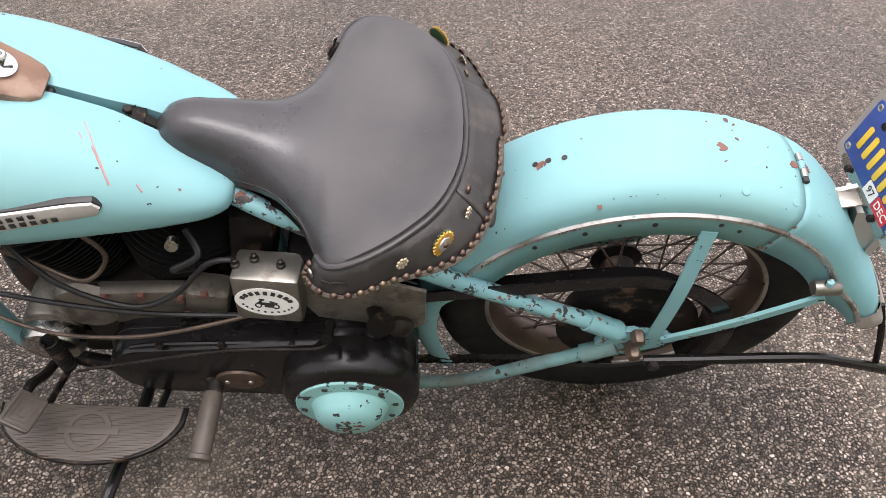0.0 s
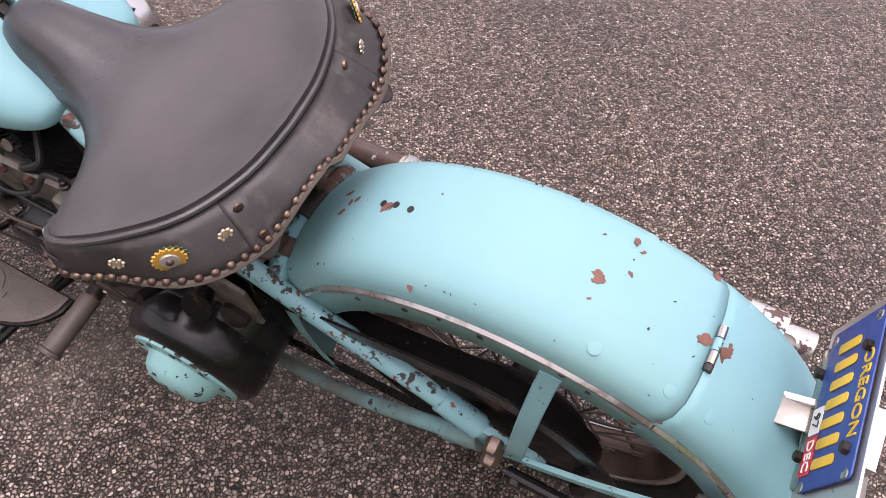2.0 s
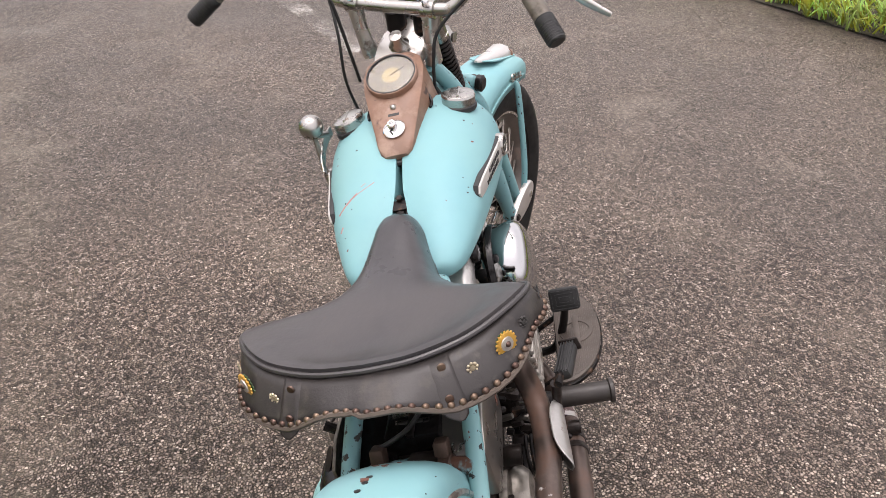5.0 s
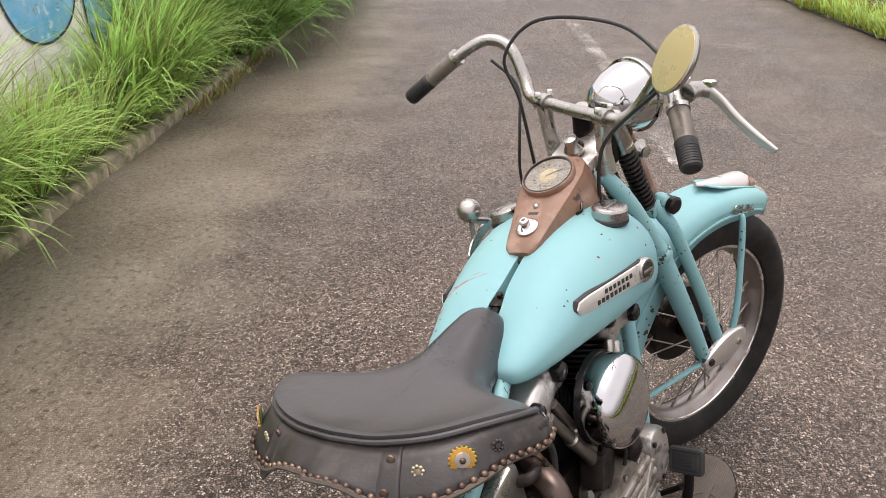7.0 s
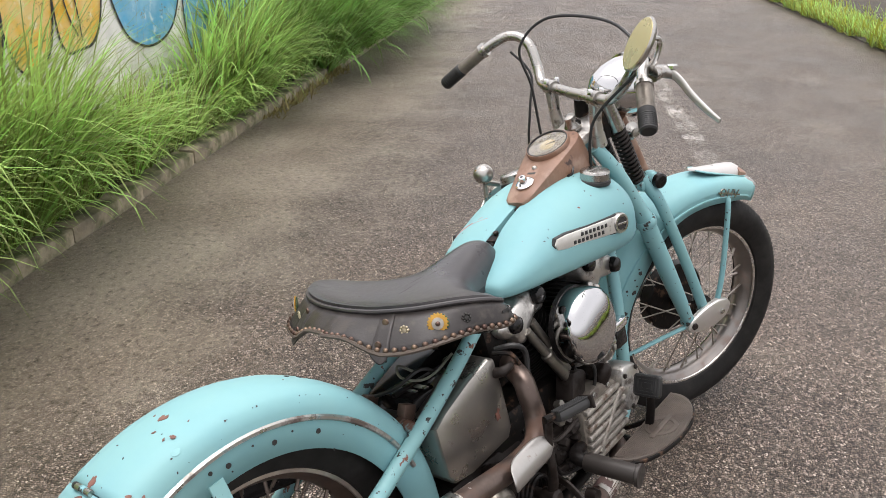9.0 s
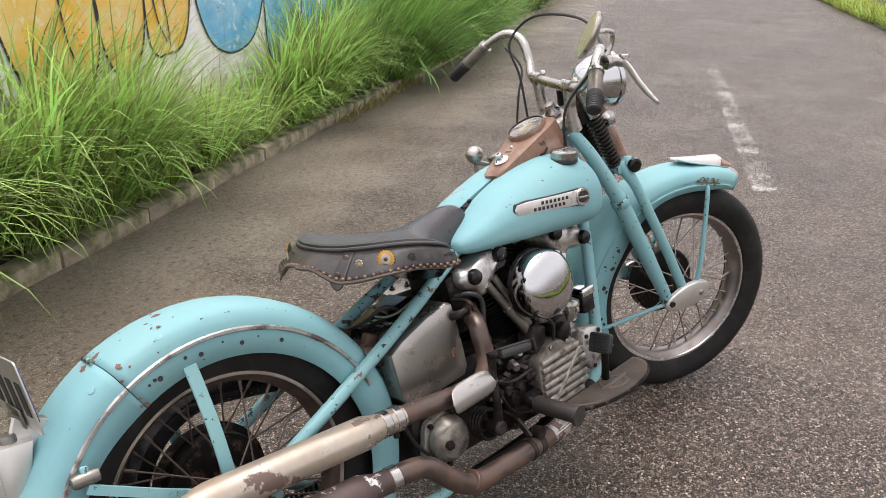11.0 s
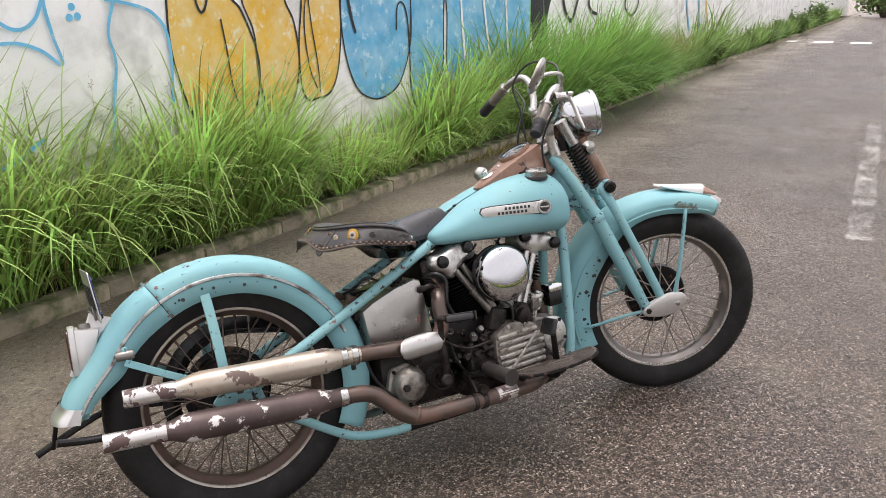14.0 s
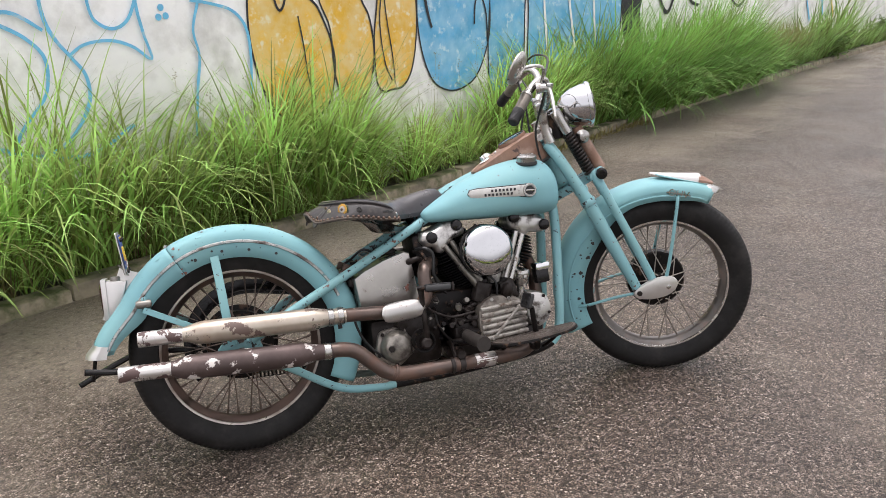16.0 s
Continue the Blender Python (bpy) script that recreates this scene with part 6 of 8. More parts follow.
part("case_cover", box(0.07, 0.05, 0.06, pose(0.70, 0.085, 0.43, 0, -12, 0), 0.012), worn_case, case)
part("case_cover", lathe([(0.05, 0), (0.056, 0.01), (0.05, 0.022), (0.02, 0.028), (0.001, 0.028)], aim((0.90, 0.08, 0.40), (0.90, 1, 0.46)), 28), worn_case, case)
for x, z in ((0.74, 0.44), (0.80, 0.447), (0.86, 0.44), (0.74, 0.39), (0.70, 0.455)):
    part("case_bolt", bolt(aim((x, 0.10, z), (x, 1, z)), 0.008, 0.008), rust_bare, case, "rusty case bolt")
timer = part("timer", lathe([(0.012, -0.08), (0.012, -0.02), (0.022, -0.015), (0.027, 0), (0.0275, 0.022), (0.029, 0.024), (0.029, 0.03), (0.026, 0.036), (0.012, 0.041), (0.001, 0.042)], aim((0.928, -0.115, 0.425), (0.94, -0.128, 0.52)), 28), dull_chrome, bike, "chrome ignition timer")
part("clip", box(0.012, 0.062, 0.014, pose(0.931, -0.118, 0.437, 0, 8, 0), 0.003), steel, timer)
reg = part("regulator", box(0.048, 0.045, 0.05, pose(1.008, -0.10, 0.43, 0, -4, 0), 0.006), black, bike, "black box with chrome lid")
part("lid", box(0.052, 0.05, 0.024, pose(1.01, -0.10, 0.462, 0, -4, 0), 0.005), chrome, reg, "bright chrome lid")
# small fittings low on the right of the engine
for p, q, r in (((0.66, -0.12, 0.31), (0.76, -0.14, 0.33), 0.009), ((0.66, -0.13, 0.255), (0.75, -0.15, 0.262), 0.011), ((0.70, -0.1, 0.35), (0.76, -0.12, 0.37), 0.008)):
    part("oil_fitting", tube([p, q], r, 10, smooth=False), greasy, bike)
pump = part("oil_pump", box(0.085, 0.075, 0.10, pose(0.715, -0.095, 0.285), 0.012), greasy, bike, "oily pump block with hex fittings")
for x, z in ((0.69, 0.32), (0.735, 0.31), (0.70, 0.26), (0.745, 0.265), (0.72, 0.335)):
    part("hex_fitting", bolt(side_at(x, -0.132, z), 0.011, 0.02), greasy, pump)
_r = random.Random(77)
for _ in range(34):
    x, z = _r.uniform(0.60, 0.78), _r.uniform(0.21, 0.40)
    y = -0.09 - _r.uniform(0.0, 0.035)
    part("hex_fitting", bolt(side_at(x, y, z, _r.uniform(0, 60)) @ pose(0, 0, 0, _r.uniform(-25, 25), _r.uniform(-25, 25), 0), _r.uniform(0.006, 0.013), _r.uniform(0.012, 0.035)), _r.choice((greasy, oily, box_steel, greasy)), case)
part("engine_plate", box(0.26, 0.10, 0.12, pose(0.67, -0.03, 0.36), 0.02), oily, case)
part("lifter_block", box(0.055, 0.05, 0.07, pose(0.782, -0.115, 0.405, 0, 18, 0), 0.01), greasy, case)
part("lifter_block", box(0.055, 0.05, 0.07, pose(0.875, -0.115, 0.40, 0, -16, 0), 0.01), greasy, case)
part("breather", tube([(0.86, -0.14, 0.385), (0.865, -0.15, 0.41), (0.87, -0.15, 0.425)], [0.019, 0.019, 0.012], 14, 4), greasy, case)
# oil tank, gearbox, battery box
tank_out = [(0.362, 0.505), (0.395, 0.525), (0.47, 0.555), (0.535, 0.572), (0.552, 0.565), (0.563, 0.50), (0.572, 0.41), (0.56, 0.39), (0.44, 0.375), (0.39, 0.38), (0.374, 0.40)]
_tank = [Vector((x, 0, z)) for x, z in tank_out]
_mid = sum(_tank, Vector()) / len(_tank)


def oil_shell(side):
    return loft([[_mid + (p - _mid) * k + Vector((0, side * y, 0)) for p in _tank] for y, k in ((0.03, 0.9), (0.03, 1.0), (0.098, 1.0), (0.105, 0.99), (0.109, 0.965), (0.1105, 0.92), (0.112, 0.6), (0.1125, 0.1))])


oil = part("oil_tank", oil_shell(-1), steel, bike, "brushed steel oil tank with rust marks", 30)
part("tank_left", oil_shell(1), black, oil, smooth=30)
part("tank_front", box(0.05, 0.17, 0.15, pose(0.545, 0, 0.475, 0, -6, 0), 0.015), black, oil)
part("rust_mark", slab([(0.008 * a, 0.013 * b) for a, b in ((-0.6, -1), (0.1, -0.7), (0.8, -0.9), (0.4, 0.1), (1, 0.7), (0.2, 1), (-0.3, 0.4), (-0.9, 0.5))], 0.0006, side_at(0.532, -0.1125, 0.455)), rust_bare, oil, "reddish rust mark")
part("tank_elbow", tube([(0.545, -0.10, 0.535), (0.553, -0.125, 0.54), (0.57, -0.13, 0.545), (0.585, -0.12, 0.54)], [0.011, 0.010, 0.008, 0.007], 12, 5), greasy, oil, "oily pipe elbow")
part("filler_cap", lathe([(0.02, 0), (0.022, 0.004), (0.021, 0.014), (0.012, 0.018), (0.001, 0.018)], aim((0.50, -0.05, 0.565), (0.49, -0.05, 0.66)), 20), oily, oil)
bat = part("battery", box(0.15, 0.09, 0.11, pose(0.455, 0.0, 0.49), 0.006), black, bike, "black battery between the oil tanks")
part("battery_strap", box(0.16, 0.012, 0.008, pose(0.455, 0, 0.548), 0.002), oily, bat)
part("lettering_bar", box(0.012, 0.07, 0.002, pose(0.43, 0, 0.546), 0.0), dull_chrome, bat)
part("lettering_bar", box(0.008, 0.055, 0.002, pose(0.41, 0, 0.546), 0.0), dull_chrome, bat)
part("battery_wire", tube([(0.47, 0.03, 0.55), (0.44, 0.045, 0.575), (0.41, 0.01, 0.57), (0.42, -0.03, 0.565), (0.45, -0.045, 0.57), (0.5, -0.05, 0.59)], 0.0028, 6, 5), material("grey_wire", (0.2, 0.21, 0.17), 0.6), bat, "loose grey wire")
part("battery_wire", tube([(0.48, -0.03, 0.55), (0.42, -0.04, 0.59), (0.38, 0.0, 0.56), (0.36, 0.06, 0.54)], 0.004, 6, 5), cable, bat)
part("rear_mount", box(0.05, 0.15, 0.03, pose(0.375, 0, 0.49), 0.008), greasy, bike)
part("cross_clamp", tube([(0.345, 0.0, 0.512), (0.343, -0.045, 0.513)], 0.023, 12, smooth=False), greasy, bike)
gear = part("gearbox", box(0.24, 0.17, 0.17, pose(0.52, 0, 0.275), 0.025), greasy, bike, "oily gearbox casting")
_gc = [(p.x, p.y) for p in spline([(0.062 * math.cos(radians(a)) * k, 0.062 * math.sin(radians(a)) * k, 0) for a, k in ((0, 1.15), (35, 0.95), (62, 1.12), (95, 0.98), (130, 1.1), (165, 0.97), (200, 1.08), (235, 0.95), (270, 1.1), (305, 0.97), (335, 1.05))], 4, True)]
part("side_flange", slab(_gc, 0.016, side_at(0.472, -0.09, 0.268), 0.005), gear_alloy, gear, "lobed gearbox cover flange")
part("side_cover", lathe([(0.05, 0), (0.054, 0.008), (0.05, 0.024), (0.04, 0.036), (0.018, 0.042), (0.001, 0.043)], side_at(0.476, -0.104, 0.27), 32), gear_alloy, gear, "domed stained alloy gearbox cover")
part("cover_nut", bolt(side_at(0.452, -0.138, 0.270), 0.011, 0.016), greasy, gear)
for a, k in ((0, 1.15), (62, 1.1), (130, 1.06), (200, 1.05), (270, 1.07), (335, 1.03)):
    part("cover_screw", bolt(side_at(0.472 + 0.056 * k * math.cos(radians(a)), -0.105, 0.268 + 0.056 * k * math.sin(radians(a))), 0.0065, 0.01), greasy, gear)
part("gearbox_neck", tube([(0.50, -0.09, 0.335), (0.50, -0.115, 0.345), (0.50, -0.135, 0.345)], 0.019, 16, 3), greasy, gear)
# kick starter with its coil spring
kick = part("kick_starter", tube([(0.552, -0.155, 0.283), (0.553, -0.19, 0.285), (0.555, -0.205, 0.32), (0.55, -0.212, 0.40), (0.548, -0.218, 0.455)], [0.012, 0.012, 0.010, 0.008, 0.010], 12, 6), greasy, bike, "kick starter arm with folding pedal")
for k in range(4):
    part("spring_coil", tube([(0.555 + 0.0335 * math.cos(a), -0.135 - 0.01 * k - 0.0016 * a, 0.283 + 0.0335 * math.sin(a)) for a in (2 * math.pi * j / 20 for j in range(21))], 0.0042, 6, smooth=False), oily, kick)
part("pedal_spindle", tube([(0.535, -0.222, 0.463), (0.65, -0.245, 0.457)], 0.0075, 10, smooth=False), oily, kick)
pedal_m = pose(0.598, -0.24, 0.458, -14, 2, -11)
part("pedal_rubber", box(0.084, 0.030, 0.022, pedal_m, 0.008), grip_rubber, kick, "ribbed rubber kick pedal")
for k in range(5):
    part("pedal_rib", box(0.080, 0.0026, 0.003, pedal_m @ pose(0, -0.011 + 0.0055 * k, 0.0112), 0.001), grip_rubber, kick)
part("pedal_end", box(0.006, 0.038, 0.027, pedal_m @ pose(0.045, 0, 0), 0.003), greasy, kick)
part("kick_hub", lathe([(0.016, 0), (0.018, 0.006), (0.018, 0.03), (0.012, 0.036), (0.001, 0.036)], side_at(0.552, -0.18, 0.284), 18), greasy, kick)

# ---- exhausts ----
up = part("rear_exhaust_pipe", tube([(0.64, -0.06, 0.522), (0.605, -0.11, 0.518), (0.588, -0.142, 0.508), (0.581, -0.155, 0.485), (0.578, -0.166, 0.44), (0.562, -0.175, 0.41), (0.53, -0.182, 0.396), (0.45, -0.189, 0.397), (0.36, -0.188, 0.404), (0.28, -0.187, 0.4085)], 0.0215, 20, 6), brown_pipe, bike, "scorched brown rear exhaust pipe")
sm = aim((0.548, -0.186, 0.398), (0.41, -0.197, 0.393))
_o = sm.to_3x3().inverted() @ Vector((0.0, -1.0, 0.12))
_oa = math.atan2(_o.y, _o.x)
rings = []
for j in range(17):
    u = -1 + j / 8
    h, k = 0.066 + 0.071 * u, 0.03 + 0.6 * (1 - min(abs(u), 0.999) ** 3) ** 0.5
    rings.append([sm @ Vector((0.034 * math.cos(_oa + a * k), 0.034 * math.sin(_oa + a * k), h)) for a in (radians(-105 + 210 * i / 20) for i in range(21))])
shield = thick(part("heat_shield", loft(rings, caps=False, ring_closed=False), shield_chrome, up, "pale chrome heat shield with screw holes", 60), 0.002)
for h in (0.03, 0.108):
    p = sm @ Vector((0, 0, h))
    part("shield_screw", lathe([(0.005, 0), (0.004, 0.0012), (0.0001, 0.0006)], aim(p + Vector((0.0, -0.0295, 0.013)), p + Vector((0, -0.1, 0.05))), 10), ink, shield)


def muffler(p, q, mat, r, rt, split, label):
    p, q = Vector(p), Vector(q)
    L = (q - p).length
    b = split
    prof = [(0.0225, -0.02), (0.0245, 0.0), (0.0245, 0.035), (0.027, 0.04), (r * 0.86, 0.055), (r, 0.075), (r, 0.09), (r * 0.985, 0.2), (r, L * b - 0.06), (r, L * b - 0.03), (r * 0.9, L * b - 0.008), (rt * 1.15, L * b + 0.012), (rt, L * b + 0.03), (rt, L), (rt - 0.003, L), (rt - 0.003, L - 0.05), (0.001, L - 0.05)]
    return part("muffler", lathe(prof, aim(p, q), 32), mat, bike, label)


m1 = muffler((0.29, -0.187, 0.408), (-0.286, -0.178, 0.426), muffler_chrome, 0.034, 0.0215, 0.738, "long chrome muffler with flaking rust")
part("clamp_band", lathe([(0.026, 0.0), (0.0275, 0.002), (0.0275, 0.016), (0.026, 0.018)], aim((0.303, -0.187, 0.4076), (-0.286, -0.178, 0.426)), 28), dull_chrome, m1)
part("clamp_band", lathe([(0.026, 0.0), (0.0275, 0.002), (0.0275, 0.016), (0.026, 0.018)], aim((0.273, -0.187, 0.4085), (-0.286, -0.178, 0.426)), 28), dull_chrome, m1)
part("clamp_bolt", tube([(0.29, -0.187, 0.384), (0.29, -0.187, 0.37)], 0.007, 8, smooth=False), greasy, m1)
part("tail_sleeve", lathe([(0.0216, 0.0), (0.0224, 0.002), (0.0224, 0.118), (0.0216, 0.12)], aim((-0.165, -0.180, 0.4222), (-0.286, -0.178, 0.426)), 28, caps=False), flaked_tail, m1, "rusty tail with flaking chrome")
m2 = muffler((0.235, -0.224, 0.314), (-0.342, -0.214, 0.341), muffler_brown, 0.036, 0.0215, 0.72, "brown muffler with flaking chrome")
part("tail_sleeve", lathe([(0.0216, 0.0), (0.0224, 0.002), (0.0224, 0.148), (0.0216, 0.15)], aim((-0.195, -0.2165, 0.3341), (-0.342, -0.214, 0.341)), 28, caps=False), flaked_tail, m2, "rusty tail with flaking chrome")
low = part("front_exhaust_pipe", tube([(0.975, 0.0, 0.50), (1.01, 0.01, 0.48), (1.03, 0.01, 0.41), (1.03, 0.0, 0.30), (0.99, -0.05, 0.215), (0.90, -0.14, 0.192), (0.78, -0.19, 0.196), (0.64, -0.215, 0.202), (0.47, -0.222, 0.205), (0.415, -0.224, 0.218), (0.365, -0.225, 0.26), (0.325, -0.225, 0.298), (0.28, -0.225, 0.312), (0.225, -0.224, 0.314)], 0.0225, 20, 6), brown_pipe, bike, "scorched brown front exhaust pipe running low")
for p, q, w, m_ in (((0.248, -0.2245, 0.3135), (0.0, -0.221, 0.325), 0.022, dull_chrome), ((0.44, -0.2225, 0.210), (0.38, -0.2245, 0.25), 0.012, brown_pipe), ((0.665, -0.211, 0.201), (0.60, -0.216, 0.203), 0.02, greasy), ((0.63, -0.2155, 0.202), (0.50, -0.2222, 0.2045), 0.014, greasy)):
    part("clamp_band", lathe([(0.024, 0.0), (0.026, 0.002), (0.026, w - 0.002), (0.024, w)], aim(p, q), 26), m_, low)
part("pipe_sleeve", tube([(0.775, -0.190, 0.1958), (0.75, -0.1963, 0.197), (0.72, -0.2025, 0.1985), (0.70, -0.206, 0.1995)], 0.0240, 20, 4), flaked_tail, low, "pale stretch of bare pipe")
part("pipe_bracket", tube([(0.64, -0.21, 0.222), (0.645, -0.17, 0.25), (0.65, -0.12, 0.26)], 0.009, 8, 4, flat=0.5), greasy, low)
part("pipe_clip", lathe([(0.013, -0.012), (0.015, 0), (0.013, 0.012)], side_at(0.655, -0.222, 0.235), 16), greasy, low)

# ---- footboards, pedals and pegs ----


def footboard(s):
    """A half-moon board with ribbed rubber and a round emblem."""
    m = Matrix.Translation((0.915, s * 0.20, 0.250 if s < 0 else 0.232)) @ pose(0, 0, 0, s * 2, -4, 0)
    edge = [(-0.155, 0.0), (-0.152, 0.03)] + [(0.155 * math.cos(radians(a)) * -1, 0.105 * math.sin(radians(a)) ** 0.85) for a in range(22, 159, 8)] + [(0.152, 0.03), (0.155, 0.0)]
    edge = [(x, y * s) for x, y in edge]
    if s < 0:
        edge = edge[::-1]
    edge = edge[::-1]
    board = part("footboard", slab(edge, 0.008, m, 0.002), oily, bike, "half-moon footboard with ribbed rubber mat")
    part("mat", slab([(x * 0.955, y * 0.94 + s * 0.003) for x, y in edge], 0.005, m @ pose(0, 0, 0.008), 0.0015), worn_rubber, board, "worn ribbed rubber mat")
    for k in range(22):
        y = 0.008 + 0.0043 * k
        half = 0.14 * math.sqrt(max(0.02, 1 - (y / 0.108) ** 2))
        part("rib", box(2 * half, 0.0018, 0.0018, m @ pose(0, s * y, 0.0135)), worn_rubber, board)
    part("emblem_ring", lathe([(0.038, 0.0125), (0.037, 0.0155), (0.029, 0.0155), (0.028, 0.0125)], m @ pose(0.0, s * 0.05, 0), 32), worn_rubber, board)
    part("emblem_bar", box(0.10, 0.013, 0.004, m @ pose(0.0, s * 0.05, 0.014), 0.001), worn_rubber, board, "plain raised bar")
    for k in range(9):
        a = radians(25 + 16.2 * k)
        part("edge_rivet", ball(m @ pose(0.148 * math.cos(a), s * 0.099 * math.sin(a) ** 0.85, 0.0078), 0.003, 8, 4, 0, 90), greasy, board)
    part("board_bracket", box(0.22, 0.03, 0.012, m @ pose(0, s * 0.02, -0.008), 0.004), oily, board)
    part("board_arm", tube([m @ Vector((0.09, 0.01 * s, -0.01)), Vector((1.0, s * 0.13, 0.2)), Vector((1.0, s * 0.08, 0.18))], 0.0065, 8, 4), oily, board)
    part("board_arm", tube([m @ Vector((-0.1, 0.01 * s, -0.01)), Vector((0.81, s * 0.13, 0.19)), Vector((0.81, s * 0.08, 0.165))], 0.0065, 8, 4), oily, board)
    return board


for s in (-1, 1):
    footboard(s)
    base, tip = (((0.69, -0.19, 0.285), (0.706, -0.308, 0.272)) if s < 0 else ((0.712, 0.185, 0.262), (0.722, 0.298, 0.246)))
    base, tip = Vector(base), Vector(tip)
    peg = part("foot_peg", tube([base, base.lerp(tip, 0.05), tip.lerp(base, 0.08), tip.lerp(base, 0.06), tip], [0.017, 0.0205, 0.0205, 0.0245, 0.0245] if s < 0 else [0.015, 0.0175, 0.0175, 0.0205, 0.0205], 20, smooth=False), dark_peg if s < 0 else worn_rubber, bike, "worn rubber foot peg")
    part("peg_arm", tube([base, base + Vector((0.0, -s * 0.02, 0.004)), base + Vector((0.03, -s * 0.04, 0.0)), base + Vector((0.08, -s * 0.05, -0.01))], [0.015, 0.016, 0.013, 0.012], 12, 5), oily, peg)


def pad(m, parent, label):
    """A pedal pad: a rounded plate with rings of raised ribs."""
    rub = grip_rubber if label.startswith("black") else worn_rubber
    p = part("pedal_pad", slab(round_rect(0.064, 0.05, 0.008), 0.012, m, 0.003), rub, parent, label)
    for w, h in ((0.054, 0.040), (0.038, 0.026), (0.022, 0.012)):
        for sx, sy, x, y in ((w, 0.0022, 0, h / 2), (w, 0.0022, 0, -h / 2), (0.0022, h, w / 2, 0), (0.0022, h, -w / 2, 0)):
            part("pad_rib", box(sx, sy, 0.003, m @ pose(x, y, 0.0125)), rub, p)
    return p


brake = part("brake_pedal", tube([(0.93, -0.10, 0.21), (0.935, -0.16, 0.20), (0.93, -0.20, 0.22), (0.915, -0.225, 0.29), (0.905, -0.238, 0.35)], [0.012, 0.012, 0.012, 0.010, 0.009], 10, 5, flat=0.8), oily, bike, "brake pedal with ribbed rubber pad")
bm_ = Matrix(((0, 0.35, -0.93, 0.897), (-1, 0, 0, -0.24), (0, 0.93, 0.35, 0.372), (0, 0, 0, 1)))
pad(bm_, brake, "black ribbed pedal pad")
clutch = part("clutch_pedal", tube([(0.97, 0.11, 0.28), (0.985, 0.17, 0.30), (0.99, 0.2, 0.325), (0.995, 0.235, 0.33)], 0.0085, 10, 5), oily, bike, "foot clutch pedal with rubber pad")
cm = Matrix(((0.2, -0.85, -0.48, 0.985), (0.95, 0.28, 0.1, 0.252), (0.22, -0.44, 0.87, 0.335), (0, 0, 0, 1)))
pad(cm, clutch, "brown worn ribbed pedal pad")
part("clutch_spring", tube([(0.955 + 0.012 * math.cos(a), 0.15 + 0.012 * math.sin(a), 0.29 + 0.00105 * a) for a in (0.6 * j for j in range(150))], 0.0026, 5, smooth=False), oily, clutch)
# side stand
stand = part("side_stand", tube([(0.86, 0.10, 0.15), (0.87, 0.2, 0.152), (0.90, 0.38, 0.157), (0.92, 0.47, 0.158), (0.93, 0.505, 0.148), (0.945, 0.515, 0.140)], 0.011, 10, 6), black, bike, "black side stand carrying the lean")

# ---- primary drive on the left ----
prim = []
for cx, cz, r, a0, a1 in ((0.474, 0.30, 0.112, 75, 285), (0.80, 0.292, 0.082, -88, 70)):
    for k in range(13):
        a = radians(a0 + (a1 - a0) * k / 12)
        prim.append((cx + r * math.cos(a), -(cz + r * math.sin(a))))
primary = part("primary_cover", slab(prim[::-1], 0.10, left_at(0, 0.065, 0), 0.014), black, bike, "long black primary drive cover")
part("clutch_bulge", lathe([(0.114, 0.0), (0.116, 0.02), (0.114, 0.05), (0.106, 0.062), (0.092, 0.068)], aim((0.474, 0.15, 0.30), (0.474, 1, 0.30)), 48), black, primary, "deep round clutch housing")
part("cover_lip", slab([(x, y) for x, y in prim[::-1]], 0.008, left_at(0, 0.112, 0) @ pose(0.005, 0, 0) , 0.002), black, primary)
for x, z in ((0.58, 0.403), (0.66, 0.396), (0.74, 0.388), (0.60, 0.187), (0.70, 0.19)):
    part("cover_bolt", lathe([(0.007, 0), (0.007, 0.02), (0.004, 0.024)], aim((x, 0.125, z), (x, 0.125, z + 0.1)), 10), black, primary)
part("cover_ledge", tube([(0.83, 0.152, 0.366), (0.78, 0.152, 0.378), (0.68, 0.152, 0.385), (0.56, 0.152, 0.392), (0.50, 0.152, 0.398)], 0.0045, 8, 4), black, primary, "raised ledge along the cover")
for x, z in ((0.779, 0.38), (0.678, 0.386), (0.564, 0.393)):
    part("ledge_bolt", bolt(aim((x, 0.152, z), (x, 0.3, z + 0.06)), 0.007, 0.009), greasy, primary, "oily hexagonal bolt")
bronze = material("dull_bronze", (0.11, 0.072, 0.05), 0.42, 0.6, var=0.25, var_scale=20, bump=((60, 0.2, 0.001),), spots=(((0.03, 0.022, 0.018), 24, 0.58, 0.08, 0.5, 4),))
part("inspection_cover", loft([[(0.666 + 0.042 * k * math.cos(a), 0.162 + h, 0.276 + 0.033 * k * math.sin(a)) for a in (2 * math.pi * j / 28 for j in range(28))] for k, h in ((1, 0), (1, 0.005), (0.94, 0.008), (0.1, 0.009))]), bronze, primary, "oval bronze inspection cover")
for dx in (-0.02, 0.02):
    part("cover_screw", lathe([(0.005, 0), (0.0045, 0.003), (0.0005, 0.0034)], aim((0.668 + dx, 0.170, 0.275), (0.668 + dx, 1, 0.275)), 10), steel, primary)
derby_mint = material("chipped_mint_paint", (0.24, 0.47, 0.46), 0.42, spec=0.3, var=0.08, var_scale=6, spots=((DARKCHIP, 48, 0.61, 0.012, 0.6, 3), (RUST, 30, 0.66, 0.012, 0.7, 3)))
D = aim((0.474, 0.214, 0.298), (0.474, 1, 0.298))
